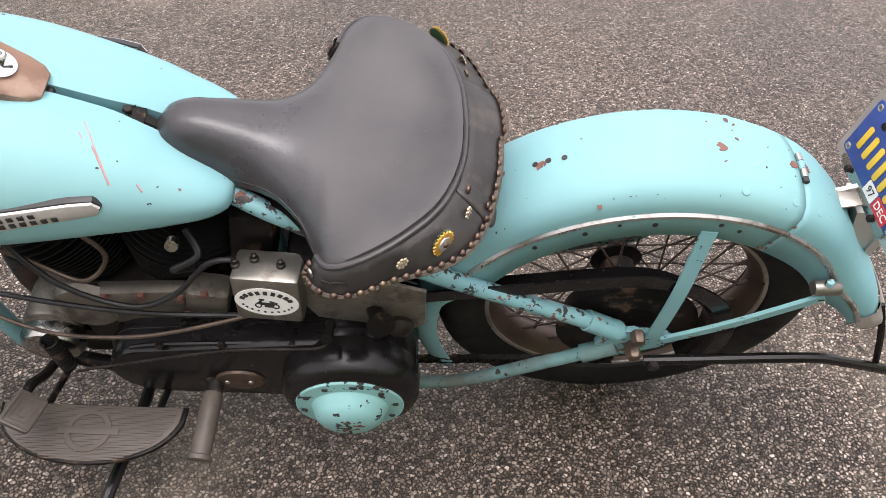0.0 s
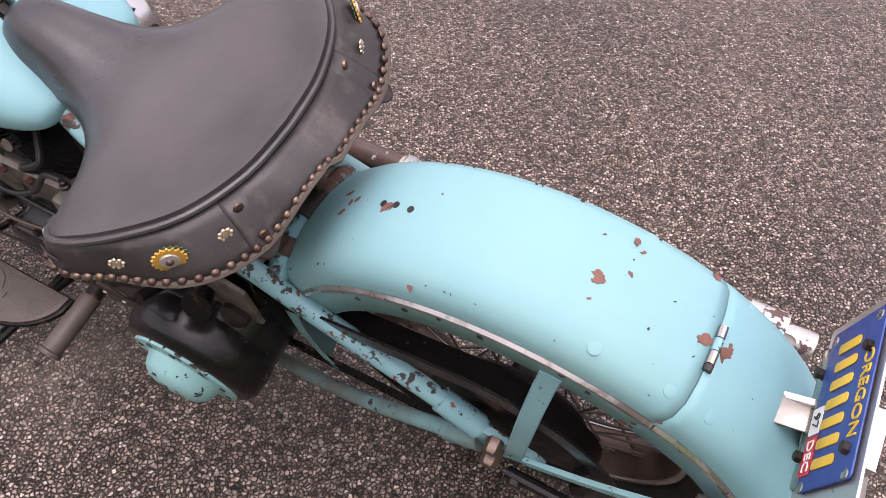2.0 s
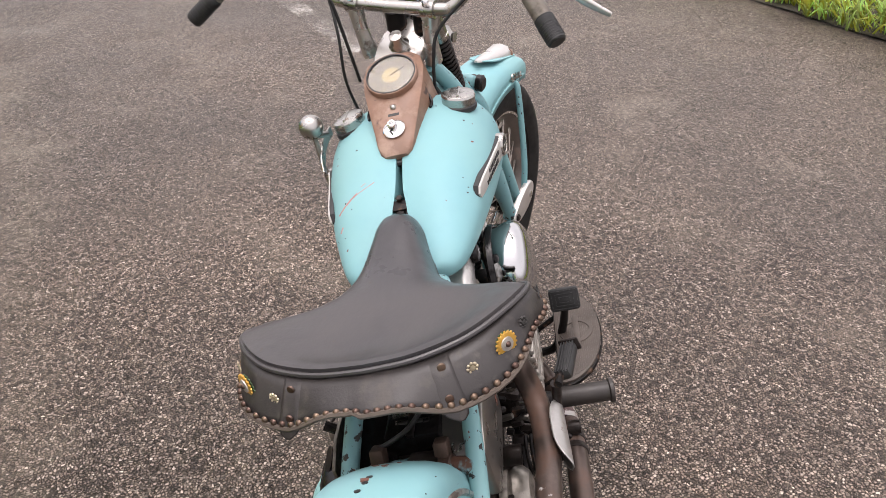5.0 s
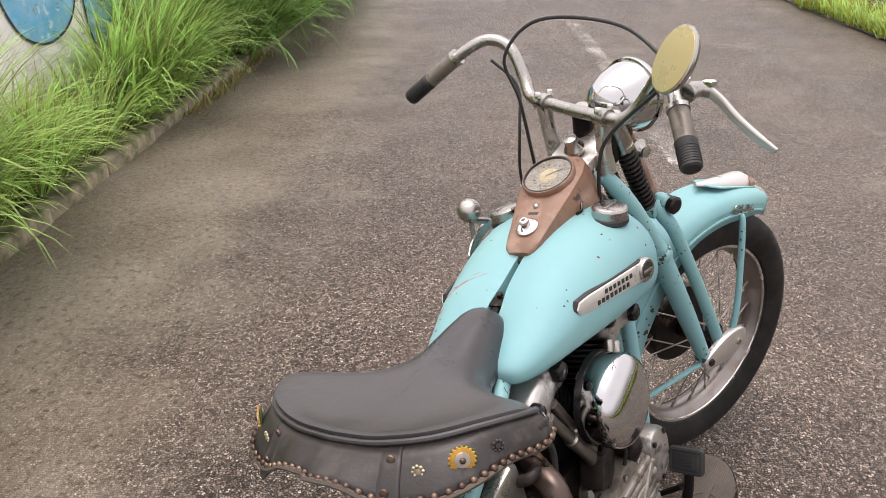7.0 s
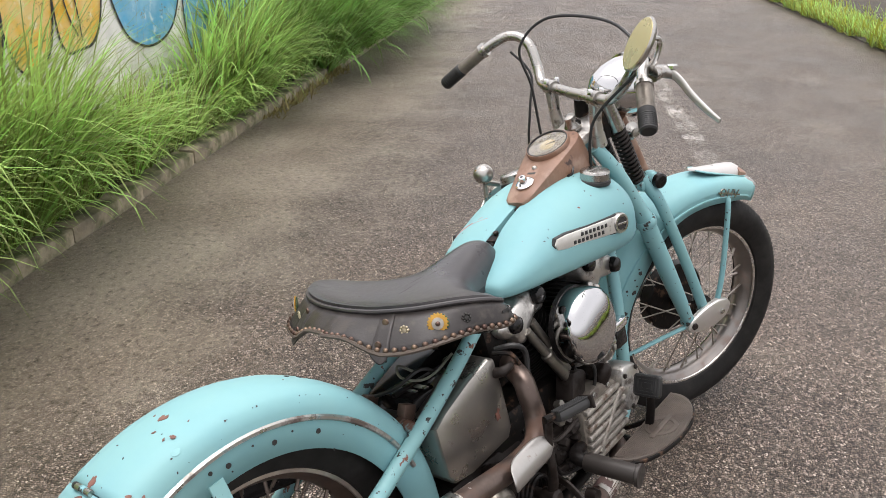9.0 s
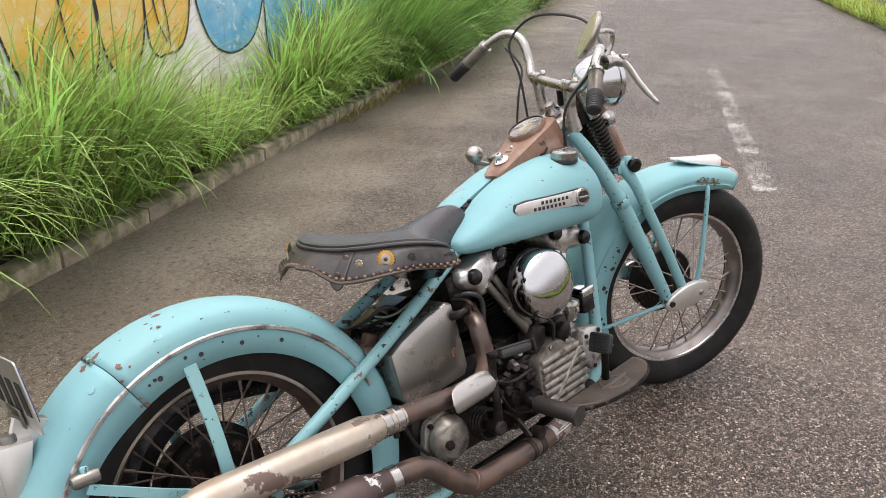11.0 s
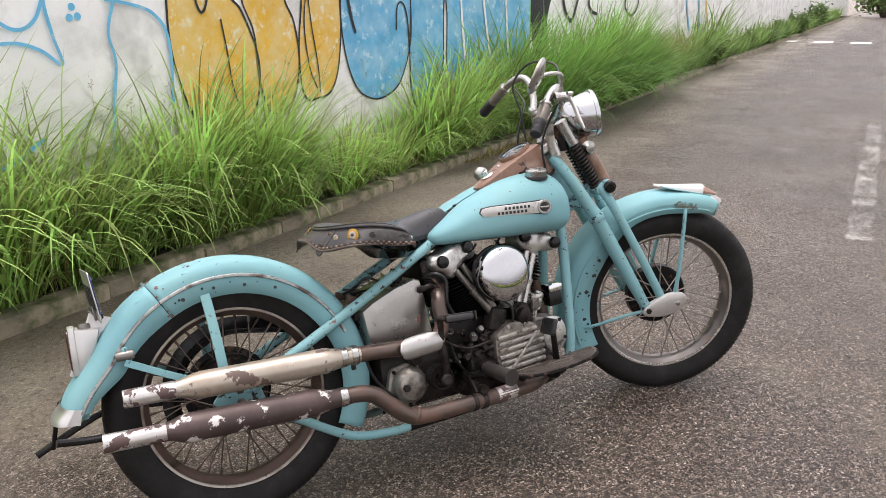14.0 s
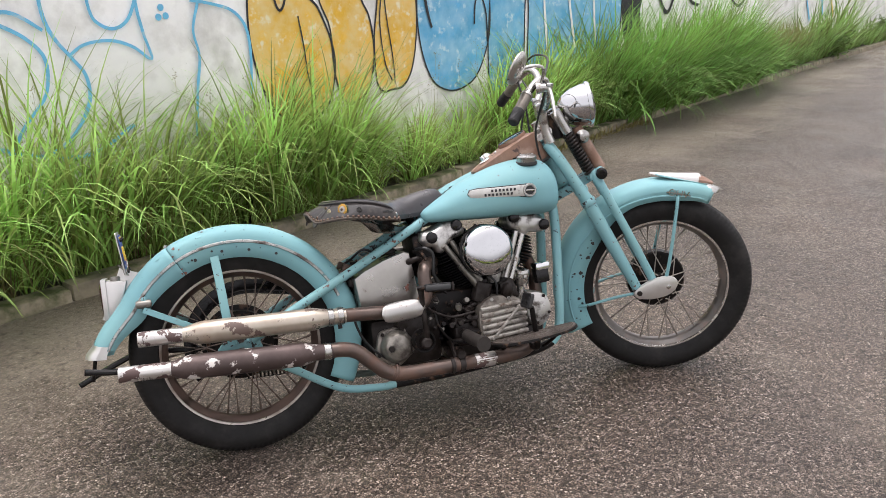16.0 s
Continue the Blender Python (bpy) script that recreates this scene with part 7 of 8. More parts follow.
derby = part("derby_cover", lathe([(0.088, 0), (0.090, 0.003), (0.089, 0.008), (0.064, 0.010), (0.061, 0.014), (0.055, 0.030), (0.042, 0.040), (0.02, 0.045), (0.001, 0.046)], D, 48), derby_mint, primary, "turquoise domed clutch cover with chipped paint")
_r = random.Random(19)
for k in range(26):
    a, q = _r.uniform(0, 6.28), abs(_r.gauss(0, 0.018))
    z = 0.0466 - 3.4 * q * q
    pts = [(_r.uniform(0.3, 1) * math.cos(t) * 0.0062, _r.uniform(0.3, 1) * math.sin(t) * 0.0042) for t in (2 * math.pi * j / 8 for j in range(8))]
    part("paint_chip", slab(pts, 0.0008, D @ pose(q * math.cos(a), q * math.sin(a), z - 0.0003) @ pose(0, 0, 0, 0, 0, _r.uniform(0, 180))), chip_dark if k % 3 else rust_bare, derby)
for k in range(10):
    a = radians(36 * k + 10)
    part("screw_hole", lathe([(0.0055, 0.0088), (0.005, 0.0105), (0.003, 0.0098), (0.0003, 0.0096)], D @ pose(0.077 * math.cos(a), 0.077 * math.sin(a), 0), 12), chip_dark, derby)
rodm = part("clutch_rod", tube([(0.50, 0.19, 0.475), (0.52, 0.195, 0.455), (0.66, 0.18, 0.415), (0.86, 0.175, 0.345), (0.93, 0.17, 0.31)], 0.0024, 8, 6), greasy, bike, "thin clutch rod over the primary cover")
part("rod_end", tube([(0.50, 0.15, 0.45), (0.50, 0.19, 0.478)], 0.009, 10, smooth=False), black, rodm)
part("release_arm", tube([(0.44, 0.11, 0.46), (0.425, 0.15, 0.47), (0.42, 0.165, 0.478)], [0.012, 0.014, 0.022], 12, 4), oily, bike)
# toolbox-like chrome box with a round sticker
tb = pose(0.582, 0.128, 0.527, 8, 0, -4)
tbox = part("chrome_box", box(0.10, 0.06, 0.095, tb, 0.007), box_steel, bike, "grey steel box with an oval white sticker")
sticker = part("sticker", loft([[tb @ Vector((0.047 * math.cos(a), 0.0302 + h, 0.0 + 0.031 * math.sin(a))) for a in (2 * math.pi * j / 32 for j in range(32))] for h in (0.0, 0.0008)]), white, tbox, "oval white sticker with black drawing")
for k in range(9):
    a = radians(160 - 17.5 * k)
    part("lettering_bar", box(0.0062, 0.0008, 0.0078, tb @ pose(0.037 * math.cos(a), 0.0313, 0.021 * math.sin(a), 0, 90 - math.degrees(a), 0)), ink, sticker)
for k in range(10):
    a = radians(200 + 15.5 * k)
    part("lettering_bar", box(0.0035, 0.0008, 0.003, tb @ pose(0.038 * math.cos(a), 0.0313, 0.023 * math.sin(a), 0, -90 - math.degrees(a), 0)), ink, sticker)
for x, z, r in ((-0.013, -0.008, 0.0055), (0.013, -0.008, 0.0055)):
    part("drawing", loft([[tb @ Vector((x + k * math.cos(a), 0.0312 + h, z + k * math.sin(a))) for a in (2 * math.pi * j / 16 for j in range(16))] for k, h in ((r, 0), (r, 0.0006), (r * 0.6, 0.0006), (r * 0.6, 0))], caps=False), ink, sticker)
for w, h, x, z, a in ((0.022, 0.005, 0.0, -0.003, 0), (0.012, 0.006, -0.002, -0.008, 0), (0.014, 0.003, 0.010, 0.001, 50), (0.012, 0.0025, -0.010, 0.001, -20), (0.008, 0.003, 0.007, 0.006, 0)):
    part("drawing", box(w, 0.0008, h, tb @ pose(x, 0.0315, z, 0, a, 0)), ink, sticker)
for x, y in ((-0.02, 0.0), (0.02, -0.008), (0.045, 0.005)):
    part("terminal", lathe([(0.007, 0), (0.007, 0.005), (0.004, 0.006), (0.004, 0.012), (0.002, 0.013)], tb @ pose(x, y, 0.047), 12), greasy, tbox)
plate_side = part("side_plate", slab([(0.535, -0.475), (0.52, -0.44), (0.37, -0.405), (0.352, -0.42), (0.352, -0.52), (0.40, -0.54), (0.535, -0.54)][::-1], 0.006, left_at(0, 0.126, 0), 0.002), worn_case, bike, "stained steel plate under the saddle")
part("rubber_nut", lathe([(0.022, 0), (0.023, 0.012), (0.016, 0.02), (0.008, 0.024), (0.001, 0.025)], aim((0.393, 0.13, 0.425), (0.39, 0.3, 0.44)), 18), greasy, plate_side, "large rusty mounting nut")
# Added block that stops light through the gap before the seat tube.
part("coil_body", box(0.07, 0.15, 0.15, pose(0.615, 0, 0.545, 0, -8, 0), 0.015), oily, bike, "dark filler block behind the rear cylinder")
# cables on the left of the engine
for pts, r in ((((0.98, 0.09, 0.66), (0.90, 0.13, 0.54), (0.80, 0.14, 0.48), (0.73, 0.13, 0.50), (0.67, 0.12, 0.57), (0.63, 0.12, 0.585)), 0.0045),
               (((1.08, 0.1, 0.40), (0.95, 0.14, 0.39), (0.80, 0.16, 0.42), (0.66, 0.15, 0.455), (0.58, 0.13, 0.47)), 0.0035),
               (((1.06, 0.1, 0.46), (0.92, 0.12, 0.45), (0.78, 0.13, 0.44), (0.62, 0.13, 0.44)), 0.0045),
               (((0.70, 0.08, 0.60), (0.68, 0.11, 0.58), (0.72, 0.12, 0.555), (0.70, 0.1, 0.53)), 0.0055),
               (((1.0, 0.10, 0.60), (0.93, 0.11, 0.56), (0.86, 0.12, 0.52), (0.82, 0.1, 0.56), (0.86, 0.09, 0.62)), 0.004)):
    part("cable", tube(pts, r, 8, 6), rod_brown if r < 0.0042 else cable, bike, "brown rod beside the cylinders" if r < 0.0042 else "black cable beside the cylinders")
for pts, r, m_ in ((((0.58, -0.09, 0.57), (0.60, -0.125, 0.575), (0.625, -0.13, 0.55), (0.62, -0.13, 0.49), (0.64, -0.12, 0.45)), 0.006, cable),
                   (((0.57, -0.09, 0.565), (0.59, -0.12, 0.56), (0.60, -0.13, 0.53), (0.605, -0.125, 0.47), (0.66, -0.12, 0.42)), 0.005, oily),
                   (((0.79, -0.14, 0.47), (0.82, -0.155, 0.44), (0.825, -0.15, 0.40), (0.82, -0.14, 0.37)), 0.004, cable),
                   (((0.57, -0.14, 0.40), (0.60, -0.16, 0.37), (0.66, -0.155, 0.345), (0.74, -0.15, 0.35)), 0.0042, greasy),
                   (((0.60, -0.16, 0.37), (0.61, -0.17, 0.32), (0.65, -0.16, 0.27), (0.72, -0.16, 0.25)), 0.004, oily),
                   (((0.34, -0.14, 0.40), (0.36, -0.13, 0.33), (0.40, -0.12, 0.27), (0.46, -0.11, 0.22)), 0.004, cable)):
    part("oil_line", tube(pts, r, 8, 6), m_, bike, "curved oil line beside the engine")
# drive chain, sprocket and guard
chain = part("rear_sprocket", lathe([(0.05, 0), (0.118, 0), (0.122, 0.002), (0.122, 0.006), (0.118, 0.008), (0.05, 0.008)], aim((0, 0.075, 0.333), (0, 1, 0.333)), 60), oily, bike, "oily rear sprocket with drive chain")
for run, (p, q) in enumerate((((0.40, 0.088, 0.202), (0.0, 0.088, 0.212)), ((0.40, 0.088, 0.202), (0.36, 0.088, 0.204)))):
    p, q = Vector(p), Vector(q)
    n = int((q - p).length / 0.0127)
    b = bmesh.new()
    for k in range(n):
        m = aim(p.lerp(q, (k + 0.5) / n), q)
        w = 0.006 if k % 2 else 0.0085
        for y in (-w, w):
            box(0.010, 0.0016, 0.0165, m @ pose(0, y, 0), 0.0, b)
        lathe([(0.004, -0.0085), (0.004, 0.0085)], m @ pose(0, 0, -0.006, 90, 0, 0), 6, b)
    part("chain_run", b, oily, chain, "oily roller chain")
guard = []
for k in range(27):
    t = k / 26
    if t < 0.45:
        s_ = t / 0.45
        guard.append((0.42 - 0.36 * s_, 0.425 + 0.065 * s_))
    else:
        a = radians(82 + 130 * (t - 0.45) / 0.55)
        guard.append((0.03 + 0.168 * math.cos(a), 0.325 + 0.168 * math.sin(a)))
rings = []
for i, (x, z) in enumerate(guard):
    a, b_ = guard[max(i - 1, 0)], guard[min(i + 1, len(guard) - 1)]
    d = Vector((b_[0] - a[0], 0, b_[1] - a[1])).normalized()
    nrm = Vector((-d.z, 0, d.x)) * (-1)
    P = Vector((x, 0, z))
    rings.append([P + Vector((0, 0.062, 0)) - nrm * 0.004, P + Vector((0, 0.062, 0)) + nrm * 0.0, P + Vector((0, 0.10, 0)) + nrm * 0.002, P + Vector((0, 0.108, 0)) + nrm * 0.012, P + Vector((0, 0.108, 0)) + nrm * 0.04, P + Vector((0, 0.104, 0)) + nrm * 0.04, P + Vector((0, 0.103, 0)) + nrm * 0.012, P + Vector((0, 0.098, 0)) + nrm * 0.005])
part("chain_guard", loft(rings), black, bike, "black pressed-steel chain guard")

BAR = Vector((0, 0.016, -0.014))


def bar_part(name, bm, mat, parent=None, label=""):
    """A part that sits on the bar, set a little low and to the left."""
    return fork_part(name, moved(bm, Matrix.Translation(BAR)), mat, parent, label)


# ---- fork, lamp and handlebar, built straight and swung with the steering ----
riser_alloy = material("riser_alloy", (0.6, 0.58, 0.55), 0.3, 0.9, var=0.15, var_scale=12, bump=((60, 0.15, 0.001),), spots=(((0.12, 0.09, 0.07), 24, 0.64, 0.06, 0.5, 5),))
for s in (-1, 1):
    leg = fork_part("fork_leg", tube([(1.118, s * 0.058, 0.885), (1.165, s * 0.082, 0.82), (1.235, s * 0.098, 0.705), (1.25, s * 0.10, 0.678), (1.34, s * 0.108, 0.50), (1.412, s * 0.113, 0.358)], [0.0165, 0.0185, 0.021, 0.023, 0.022, 0.0165], 18, 6), teal_tube, None, "rigid rear fork leg with chipped paint")
    fork_part("collar", lathe([(0.0245, -0.012), (0.027, -0.008), (0.027, 0.008), (0.0245, 0.012)], aim((1.25, s * 0.1, 0.68), (1.34, s * 0.108, 0.50)), 24), teal_worn, leg)
    fork_part("leg_end", lathe([(0.012, -0.016), (0.017, -0.014), (0.017, 0.014), (0.012, 0.016)], aim((1.414, s * 0.113, 0.352), (1.414, s, 0.352)), 18), teal_worn, leg)
    thin_leg = fork_part("spring_leg", tube([(1.278, s * 0.050, 0.775), (1.292, s * 0.072, 0.745), (1.315, s * 0.088, 0.70), (1.40, s * 0.10, 0.53), (1.474, s * 0.108, 0.372)], [0.017, 0.0165, 0.015, 0.0145, 0.0145], 16, 6), teal_tube, None, "sprung front fork leg")
    fork_part("leg_end", lathe([(0.012, -0.014), (0.015, -0.012), (0.015, 0.012), (0.012, 0.014)], aim((1.476, s * 0.108, 0.366), (1.476, s, 0.366)), 18), teal_worn, thin_leg)
    rm = STEER @ (side_at(1.475, -0.118, 0.352, 8) if s < 0 else left_at(1.475, 0.118, 0.352, -8))
    rocker = part("rocker_plate", slab([(p.x, p.y) for p in spline([(-0.078, -0.004, 0), (-0.066, 0.014, 0), (-0.02, 0.034, 0), (0.03, 0.042, 0), (0.066, 0.034, 0), (0.079, 0.014, 0), (0.066, -0.014, 0), (0.03, -0.03, 0), (-0.02, -0.032, 0), (-0.062, -0.021, 0)], 4, True)], 0.016, rm, 0.006), pale_chrome, bike, "polished rocker plate at the fork's foot")
    part("rocker_bolt", bolt(rm @ pose(-0.058, 0, 0.014), 0.010, 0.008), greasy, rocker)
    part("rocker_bolt", bolt(rm @ pose(0.045, 0.004, 0.015), 0.009, 0.005), dull_chrome, rocker)
    fork_part("fender_stay", tube([(1.563, s * 0.074, 0.668), (1.558, s * 0.086, 0.64), (1.53, s * 0.112, 0.47), (1.512, s * 0.118, 0.385)], 0.0085, 10, 5, flat=0.7), teal_tube, None, "front fender stay")
    fork_part("fender_stay", tube([(1.21, s * 0.07, 0.285), (1.24, s * 0.085, 0.292), (1.34, s * 0.108, 0.325), (1.425, s * 0.118, 0.342)], 0.0075, 10, 5, flat=0.7), teal_tube, None, "rear stay of the front fender")
    # springs beside the steering head
    for p, q, r, n in (((1.188, s * 0.045, 0.925), (1.272, s * 0.045, 0.762), 0.0175, 15),):
        p, q = Vector(p), Vector(q)
        m = aim(p, q)
        L = (q - p).length
        pts = [m @ Vector((r * math.cos(a), r * math.sin(a), L * a / (2 * math.pi * n))) for a in (2 * math.pi * j / 10 for j in range(10 * n + 1))]
        spring = fork_part("fork_spring", tube(pts, 0.0042, 6, smooth=False), greasy, None, "coil spring of the fork")
        fork_part("spring_rod", tube([p, q], 0.010, 10, smooth=False), oily, spring)
        fork_part("spring_cup", lathe([(0.012, -0.006), (0.022, -0.004), (0.022, 0.008), (0.018, 0.01)], aim(q, p), 18), teal_worn, spring)
        fork_part("spring_cup", lathe([(0.012, -0.006), (0.021, -0.004), (0.021, 0.008), (0.018, 0.01)], aim(p, q), 18), dull_chrome, spring)
    for p, q in (((1.150, s * 0.045, 0.995), (1.186, s * 0.045, 0.928)),):
        fork_part("upper_spring_cover", tube([p, q], [0.020, 0.020], 16, smooth=False), dull_chrome)
    # risers and clamps of the bar
    bar_part("bar_riser", tube([(1.13, s * 0.075, 0.905), (1.112, s * 0.08, 0.96), (1.105, s * 0.085, 1.012)], [0.019, 0.015, 0.017], 14, 5), riser_alloy, None, "cast bar riser")
    cl = bar_part("bar_clamp", tube([(1.104, s * 0.072, 1.020), (1.104, s * 0.100, 1.021)], 0.0185, 16, smooth=False), dull_chrome, None, "bar clamp with bolts")
    for dx in (-0.016, 0.016):
        bar_part("clamp_bolt", bolt(aim((1.104 + dx, s * 0.086, 1.032), (1.104 + dx, s * 0.086, 1.1)), 0.007, 0.012), chrome, cl)
plate_o = spline([(-0.052, -0.03, 0), (-0.056, 0.03, 0), (-0.03, 0.072, 0), (0.0, 0.098, 0), (0.03, 0.09, 0), (0.046, 0.05, 0), (0.05, 0, 0), (0.046, -0.05, 0), (0.03, -0.09, 0), (0.0, -0.098, 0), (-0.03, -0.072, 0)], 4, True)
fork_part("top_plate", slab([(p.x, p.y) for p in plate_o], 0.022, aim((1.112, 0, 0.905), (1.077, 0, 0.97)), 0.008), riser_alloy, None, "cast alloy top plate of the fork")
fork_part("stem_nut", lathe([(0.02, 0), (0.022, 0.01), (0.014, 0.022), (0.014, 0.035), (0.001, 0.038)], aim((1.098, 0, 0.925), (1.063, 0, 0.99)), 20), dull_chrome)
fork_part("fork_crown", slab(round_rect(0.07, 0.19, 0.03), 0.03, aim((1.225, 0, 0.715), (1.19, 0, 0.78)), 0.008), teal_worn, None, "lower fork crown")
fork_part("spring_bridge", box(0.05, 0.14, 0.03, pose(1.282, 0, 0.765, 0, -28, 0), 0.01), teal_worn)
# damper and horn between the springs
damper = fork_part("damper", tube([(1.225, -0.006, 0.93), (1.305, -0.012, 0.78)], 0.022, 18, smooth=False), dash_brown, None, "brown tubular damper in front of the springs")
fork_part("damper_knob", lathe([(0.022, 0), (0.024, 0.006), (0.016, 0.012), (0.01, 0.02), (0.012, 0.026), (0.001, 0.028)], aim((1.245, -0.03, 0.90), (1.245, -0.1, 0.90)), 24), dull_chrome, damper)
fork_part("stay_nut", lathe([(0.016, -0.02), (0.019, -0.01), (0.019, 0.012), (0.012, 0.02), (0.001, 0.02)], aim((1.30, -0.062, 0.775), (1.30, -0.2, 0.775)), 20), teal_worn)
fork_part("stay_cap", lathe([(0.0195, 0), (0.0195, 0.012), (0.014, 0.016), (0.001, 0.016)], aim((1.30, -0.082, 0.775), (1.30, -0.2, 0.775)), 20), black)
# headlamp
LM = aim((1.178, 0.015, 0.993), (1.30, 0.015, 1.006)) @ Matrix.Scale(0.9, 4)
lamp = fork_part("headlamp", lathe([(0.004, -0.012), (0.03, -0.008), (0.055, 0.012), (0.072, 0.045), (0.081, 0.08), (0.083, 0.10), (0.0885, 0.101), (0.0895, 0.108), (0.086, 0.116), (0.080, 0.117), (0.079, 0.105), (0.05, 0.07), (0.001, 0.055)], LM, 56), air_chrome, None, "bullet-shaped chrome headlamp", 50)
lens = fork_part("lens", lathe([(0.0815, 0.112), (0.06, 0.124), (0.03, 0.131), (0.001, 0.133), (0.001, 0.130), (0.03, 0.128), (0.06, 0.121), (0.0805, 0.110)], LM, 40), pane, lamp, "clear headlamp glass")
lens.visible_shadow = False
fork_part("lamp_bracket", tube([(1.20, 0.01, 0.93), (1.19, 0.0, 0.905)], 0.024, 14, smooth=False), dull_chrome, lamp)
# twin instrument caps between the risers
for s in (-1, 1):
    fork_part("riser_post", tube([(1.158, s * 0.032, 0.90), (1.146, s * 0.032, 0.985)], [0.023, 0.021], 18, smooth=False), oily)
# handlebar with grips, lever and mirror
bar = [(1.104, 0, 1.02), (1.104, 0.10, 1.022), (1.108, 0.135, 1.028), (1.118, 0.165, 1.06), (1.115, 0.205, 1.115), (1.09, 0.25, 1.132), (1.05, 0.30, 1.10), (0.985, 0.40, 1.01)]
for s in (-1, 1):
    half = bar_part("handlebar", tube([(x, s * y, z) for x, y, z in (bar if s > 0 else bar[:-1] + [(1.0, 0.376, 1.03)])], 0.0127, 16, 7), dull_chrome, None, "chrome handlebar swept back")
    a, b_ = Vector((1.04, s * 0.315, 1.087)), (Vector((0.977, 0.408, 0.998)) if s > 0 else Vector((0.993, -0.385, 1.021)))
    bar_part("grip", tube([a, a.lerp(b_, 0.02), a.lerp(b_, 0.5), a.lerp(b_, 0.52), a.lerp(b_, 0.6), a.lerp(b_, 0.62), a.lerp(b_, 0.97), b_], [0.015, 0.0165, 0.0165, 0.0185, 0.0185, 0.0175, 0.0175, 0.0145], 18, smooth=False), grip_rubber, half, "black rubber grip")
    for j in range(7):
        c = a.lerp(b_, 0.64 + 0.045 * j)
        bar_part("grip_rib", tube([c, a.lerp(b_, 0.655 + 0.045 * j)], 0.0186, 16, smooth=False), grip_rubber, half)
    bar_part("grip_sleeve", tube([a + (a - b_) * 0.1, a.lerp(b_, 0.5)], 0.0172, 16, smooth=False), worn_case, half, "worn metal twist sleeve")
    bar_part("sleeve_clip", tube([a + (a - b_) * 0.12, a + (a - b_) * 0.04], 0.0195, 16, smooth=False), dull_chrome, half)
    if s < 0:
        perch = bar_part("lever_perch", tube([(1.075, -0.298, 1.11), (1.10, -0.30, 1.112), (1.118, -0.312, 1.108)], [0.018, 0.014, 0.013], 14, 4), dull_chrome, half, "brake lever perch")
        bar_part("brake_lever", tube([(1.112, -0.305, 1.112), (1.117, -0.333, 1.096), (1.119, -0.366, 1.071), (1.119, -0.405, 1.05), (1.118, -0.444, 1.034)], [0.0115, 0.0105, 0.0098, 0.0088, 0.0055], 12, 5, flat=0.6), pale_chrome, perch, "bright brake lever")
        bar_part("perch_bolt", bolt(aim((1.115, -0.312, 1.118), (1.12, -0.31, 1.2)), 0.012, 0.008), chrome, perch)
        back = Vector((-0.67, 0.55, 0.50))
        mm = aim((0.905, -0.304, 1.101), Vector((0.905, -0.304, 1.101)) + back)
        mir = part("mirror", loft([[mm @ Vector((0.055 * k * math.cos(a), 0.055 * k * math.sin(a), h)) for a in (2 * math.pi * j / 36 for j in range(36))] for k, h in ((0.2, -0.016), (0.6, -0.013), (0.9, -0.007), (1.0, 0.0), (1.0, 0.004), (0.95, 0.005))]), dull_chrome, bike, "round chrome mirror with yellow glass")
        part("mirror_glass", lathe([(0.0525, 0.0045), (0.052, 0.006), (0.001, 0.006)], mm, 36), mirror_glass, mir, "yellow mirror glass")
        bar_part("mirror_arm", tube([(1.085, -0.285, 1.115), (1.10, -0.285, 1.15), (1.095, -0.29, 1.175), (1.06, -0.30, 1.18), (1.03, -0.307, 1.173)], 0.0055, 10, 6), dull_chrome, mir)
# cables over the bar
for pts, r in (([(1.10, -0.26, 1.13), (1.13, -0.10, 1.19), (1.09, 0.08, 1.19), (1.04, 0.13, 1.12), (1.06, 0.11, 1.03), (1.07, 0.09, 0.93), (1.08, 0.08, 0.86)], 0.0036),
               ([(1.06, 0.20, 1.10), (1.08, 0.14, 1.05), (1.05, 0.10, 0.98), (1.04, 0.09, 0.88), (1.06, 0.08, 0.80)], 0.0032),
               ([(1.115, -0.24, 1.12), (1.09, -0.12, 1.0), (1.08, -0.10, 0.93), (1.10, -0.09, 0.83), (1.13, -0.08, 0.76), (1.10, -0.06, 0.68)], 0.0036)):
    part("control_cable", tube([STEER @ (Vector(p) + BAR) for p in pts], r, 8, 7), cable, bike, "black control cable looping from the bar")
# fender lamp, emblem and tip
def FM(a, lift):
    """A seat on the front fender's crown: x axis ahead along it, z axis outward."""
    c, n = math.cos(radians(a)), math.sin(radians(a))
    q = front_r(a) + lift
    return STEER @ Matrix(((n, 0, c, 1.512 + q * c), (0, 1, 0, 0), (-c, 0, n, 0.336 + q * n), (0, 0, 0, 1)))


m = FM(76, 0) @ Matrix.Diagonal((1.3, 1.1, 0.95, 1))
rings = []
for x, w, h in ((-0.10, 0.004, 0.002), (-0.07, 0.014, 0.006), (-0.02, 0.024, 0.018), (0.02, 0.029, 0.028), (0.028, 0.030, 0.030), (0.034, 0.029, 0.028)):
    rings.append([m @ Vector((x, y, z)) for y, z in ((-w, -0.004), (-w * 0.95, h * 0.35), (-w * 0.6, h * 0.85), (0, h), (w * 0.6, h * 0.85), (w * 0.95, h * 0.35), (w, -0.004))])
fl = part("fender_lamp", loft(rings), pale_chrome, ff, "teardrop chrome lamp on the fender", 60)
part("lens", loft([[m @ Vector((x, y * k, z * k)) for y, z in ((-0.029, -0.002), (-0.027, 0.008), (-0.017, 0.017), (0, 0.021), (0.017, 0.017), (0.027, 0.008), (0.029, -0.002))] for x, k in ((0.03, 1.22), (0.05, 0.95), (0.075, 0.35))]), dash_brown, fl)
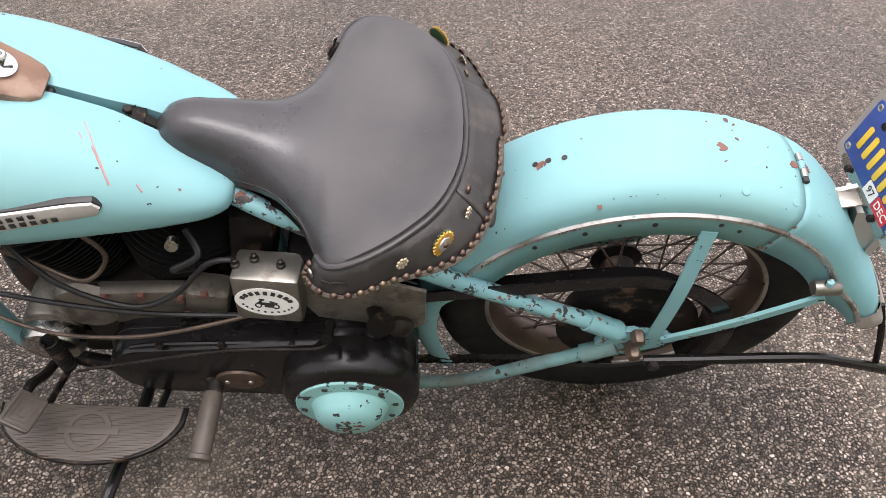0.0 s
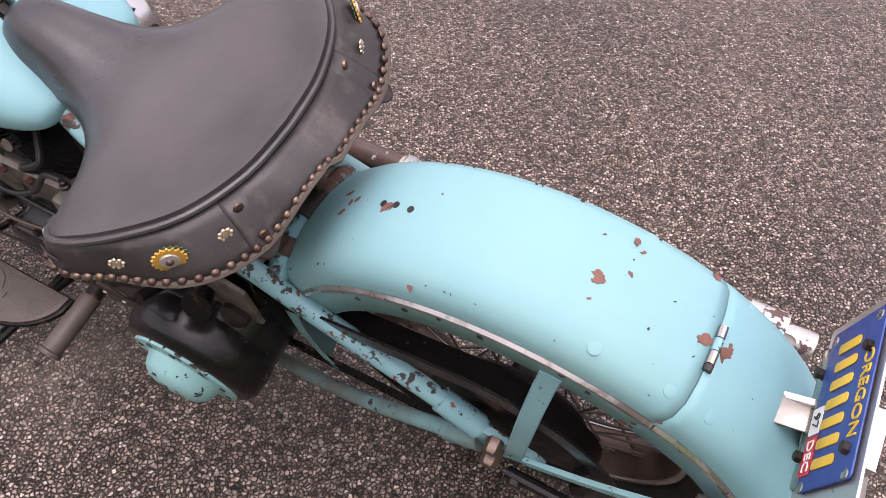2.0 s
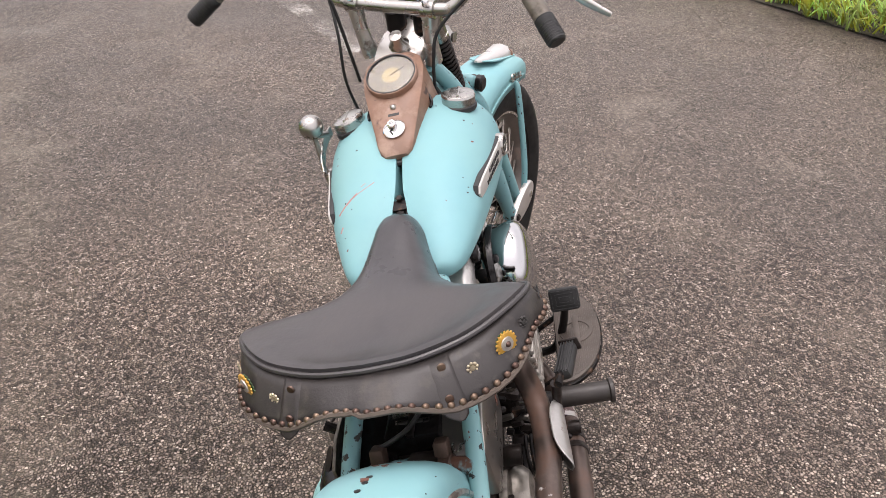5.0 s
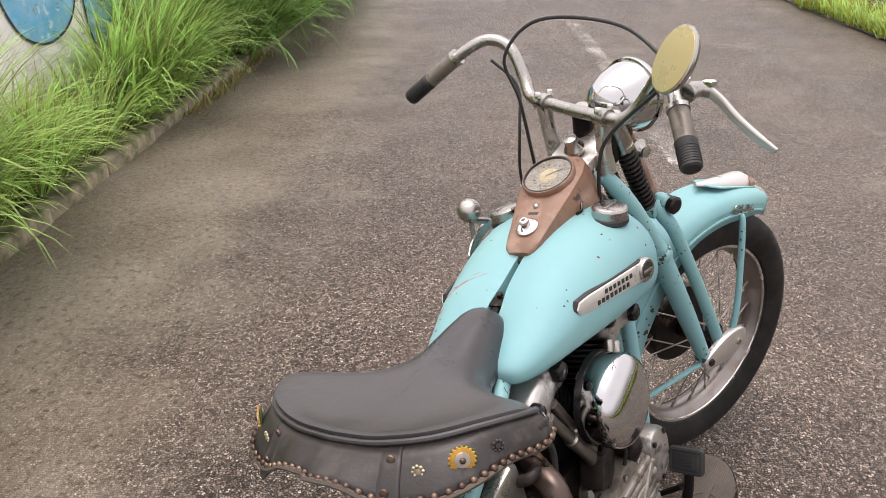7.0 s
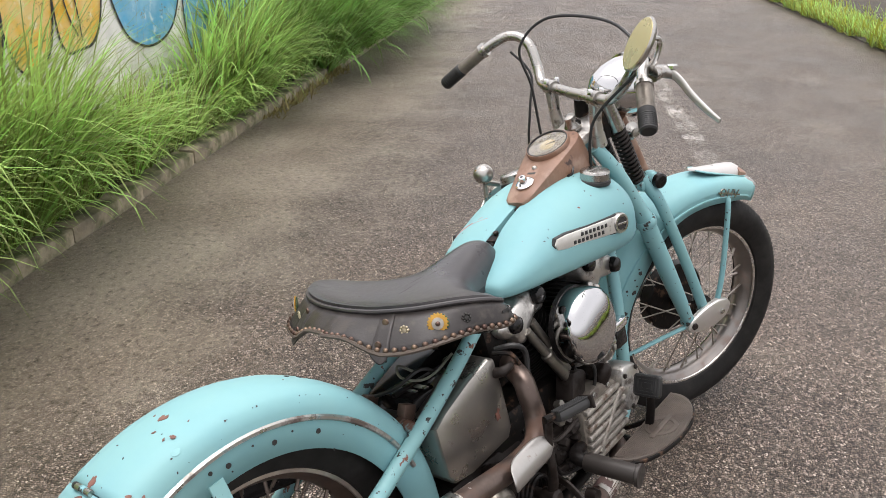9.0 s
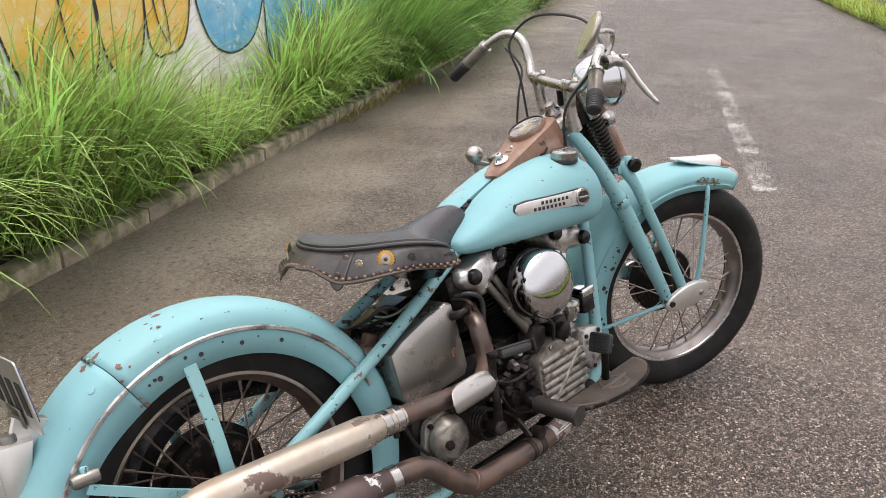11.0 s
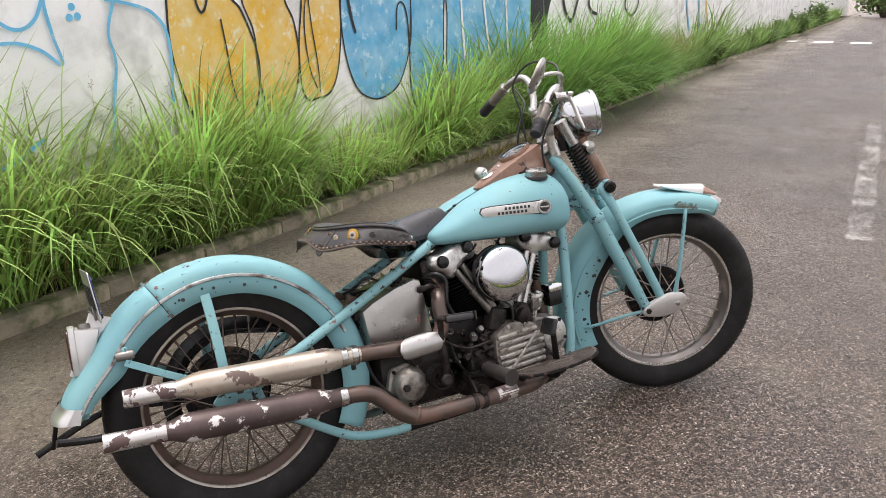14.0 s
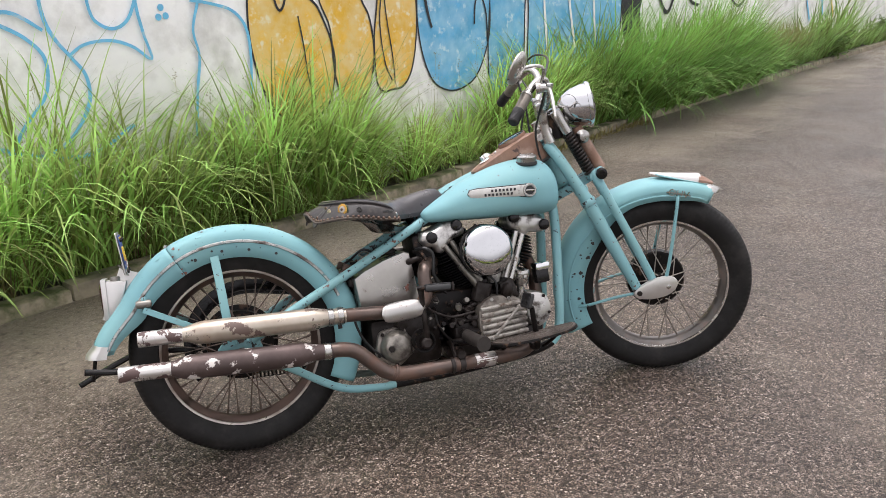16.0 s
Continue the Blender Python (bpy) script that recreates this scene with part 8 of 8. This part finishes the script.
part("lamp_base", slab(round_rect(0.15, 0.07, 0.03), 0.003, m @ pose(-0.01, 0, -0.003)), teal, fl)
tipm = FM(63, 0.0)
part("fender_tip", loft([[tipm @ Vector((x, y * w, z * h)) for y, z in ((-1, -0.016), (-0.85, -0.006), (-0.5, 0.002), (0, 0.005), (0.5, 0.002), (0.85, -0.006), (1, -0.016))] for x, w, h in ((-0.03, 0.03, 0.6), (-0.012, 0.052, 1.0), (0.008, 0.056, 1.0), (0.022, 0.045, 0.9), (0.036, 0.02, 0.8), (0.042, 0.004, 0.7))]), dull_chrome, ff, "pointed chrome tip on the fender's front edge")
for s in (-1, 1):
    em = STEER @ (side_at(1.565, -0.077, 0.682, -14) if s < 0 else left_at(1.565, 0.077, 0.682, 14))
    b = letters("OHV", 0.034, 0.0015)
    if s > 0:
        b = moved(b, pose(0, 0, 0, 180, 0, 0) @ Matrix.Diagonal((1, 1, -1, 1)))
    part("fender_emblem", moved(b, em), dull_chrome, ff, "worn chrome lettered emblem")
    part("emblem_bar", box(0.085, 0.004, 0.002, em @ pose(0, 0, 0.001)), dull_chrome, ff)
    r_ = random.Random(40 + s)
    for k in range(26):
        a = r_.uniform(128, 200)
        q = r_.uniform(front_i(a) + 0.006, front_r(a) - 0.055)
        p = STEER @ Vector((1.512 + q * math.cos(radians(a)), s * (front_w(a) + 0.0003), 0.336 + q * math.sin(radians(a))))
        o = STEER @ Vector((1.512 + q * math.cos(radians(a)), s * 2, 0.336 + q * math.sin(radians(a))))
        z = r_.uniform(0.002, 0.0065) if k > 4 else 0.009
        part("paint_chip", slab([(z * r_.uniform(0.5, 1.1) * math.cos(t), z * r_.uniform(0.4, 1) * math.sin(t)) for t in (2 * math.pi * j / 8 for j in range(8))], 0.0006, aim(p, o)), chip_dark, ff)
# scratches on the tank
def on_tank(tank, x, y):
    """The place on top of a tank half at (x, y)."""
    v = min((v for v in tank.data.vertices if v.normal.z > 0.2), key=lambda v: (v.co.x - x) ** 2 + (v.co.y - y) ** 2)
    return Vector((x, y, v.co.z - (v.normal.x * (x - v.co.x) + v.normal.y * (y - v.co.y)) / v.normal.z))


scratch_red = material("faded_scratch", (0.42, 0.22, 0.2), 0.6, var=0.2, var_scale=60)
for pts, w in ((((0.772, 0.078), (0.761, 0.098), (0.751, 0.118)), 0.0019), (((0.788, 0.045), (0.778, 0.062), (0.77, 0.08)), 0.0008), (((0.79, 0.062), (0.784, 0.072)), 0.0007), (((0.722, 0.108), (0.716, 0.114)), 0.0016)):
    part("scratch", tube([on_tank(left_tank, x, y) for x, y in pts], w, 6, 3, flat=0.5), scratch_red if w > 0.0006 else rust_bare, left_tank, "reddish scratch")
# small paint chips on the tanks
_r = random.Random(61)
for tank in (left_tank, right_tank):
    spots_on = [v for v in tank.data.vertices if v.co.z > 0.71 and 0.66 < v.co.x < 1.05 and v.normal.z > 0.15]
    for v in _r.sample(spots_on, 14):
        z = _r.uniform(0.0012, 0.0028)
        pts = [(z * _r.uniform(0.5, 1.2) * math.cos(t), z * _r.uniform(0.4, 0.9) * math.sin(t)) for t in (2 * math.pi * j / 9 for j in range(9))]
        part("paint_chip", slab(pts, 0.0005, aim(v.co, v.co + v.normal) @ pose(0, 0, 0, 0, 0, _r.uniform(0, 180))), chip_dark if _r.random() < 0.7 else rust_bare, tank)
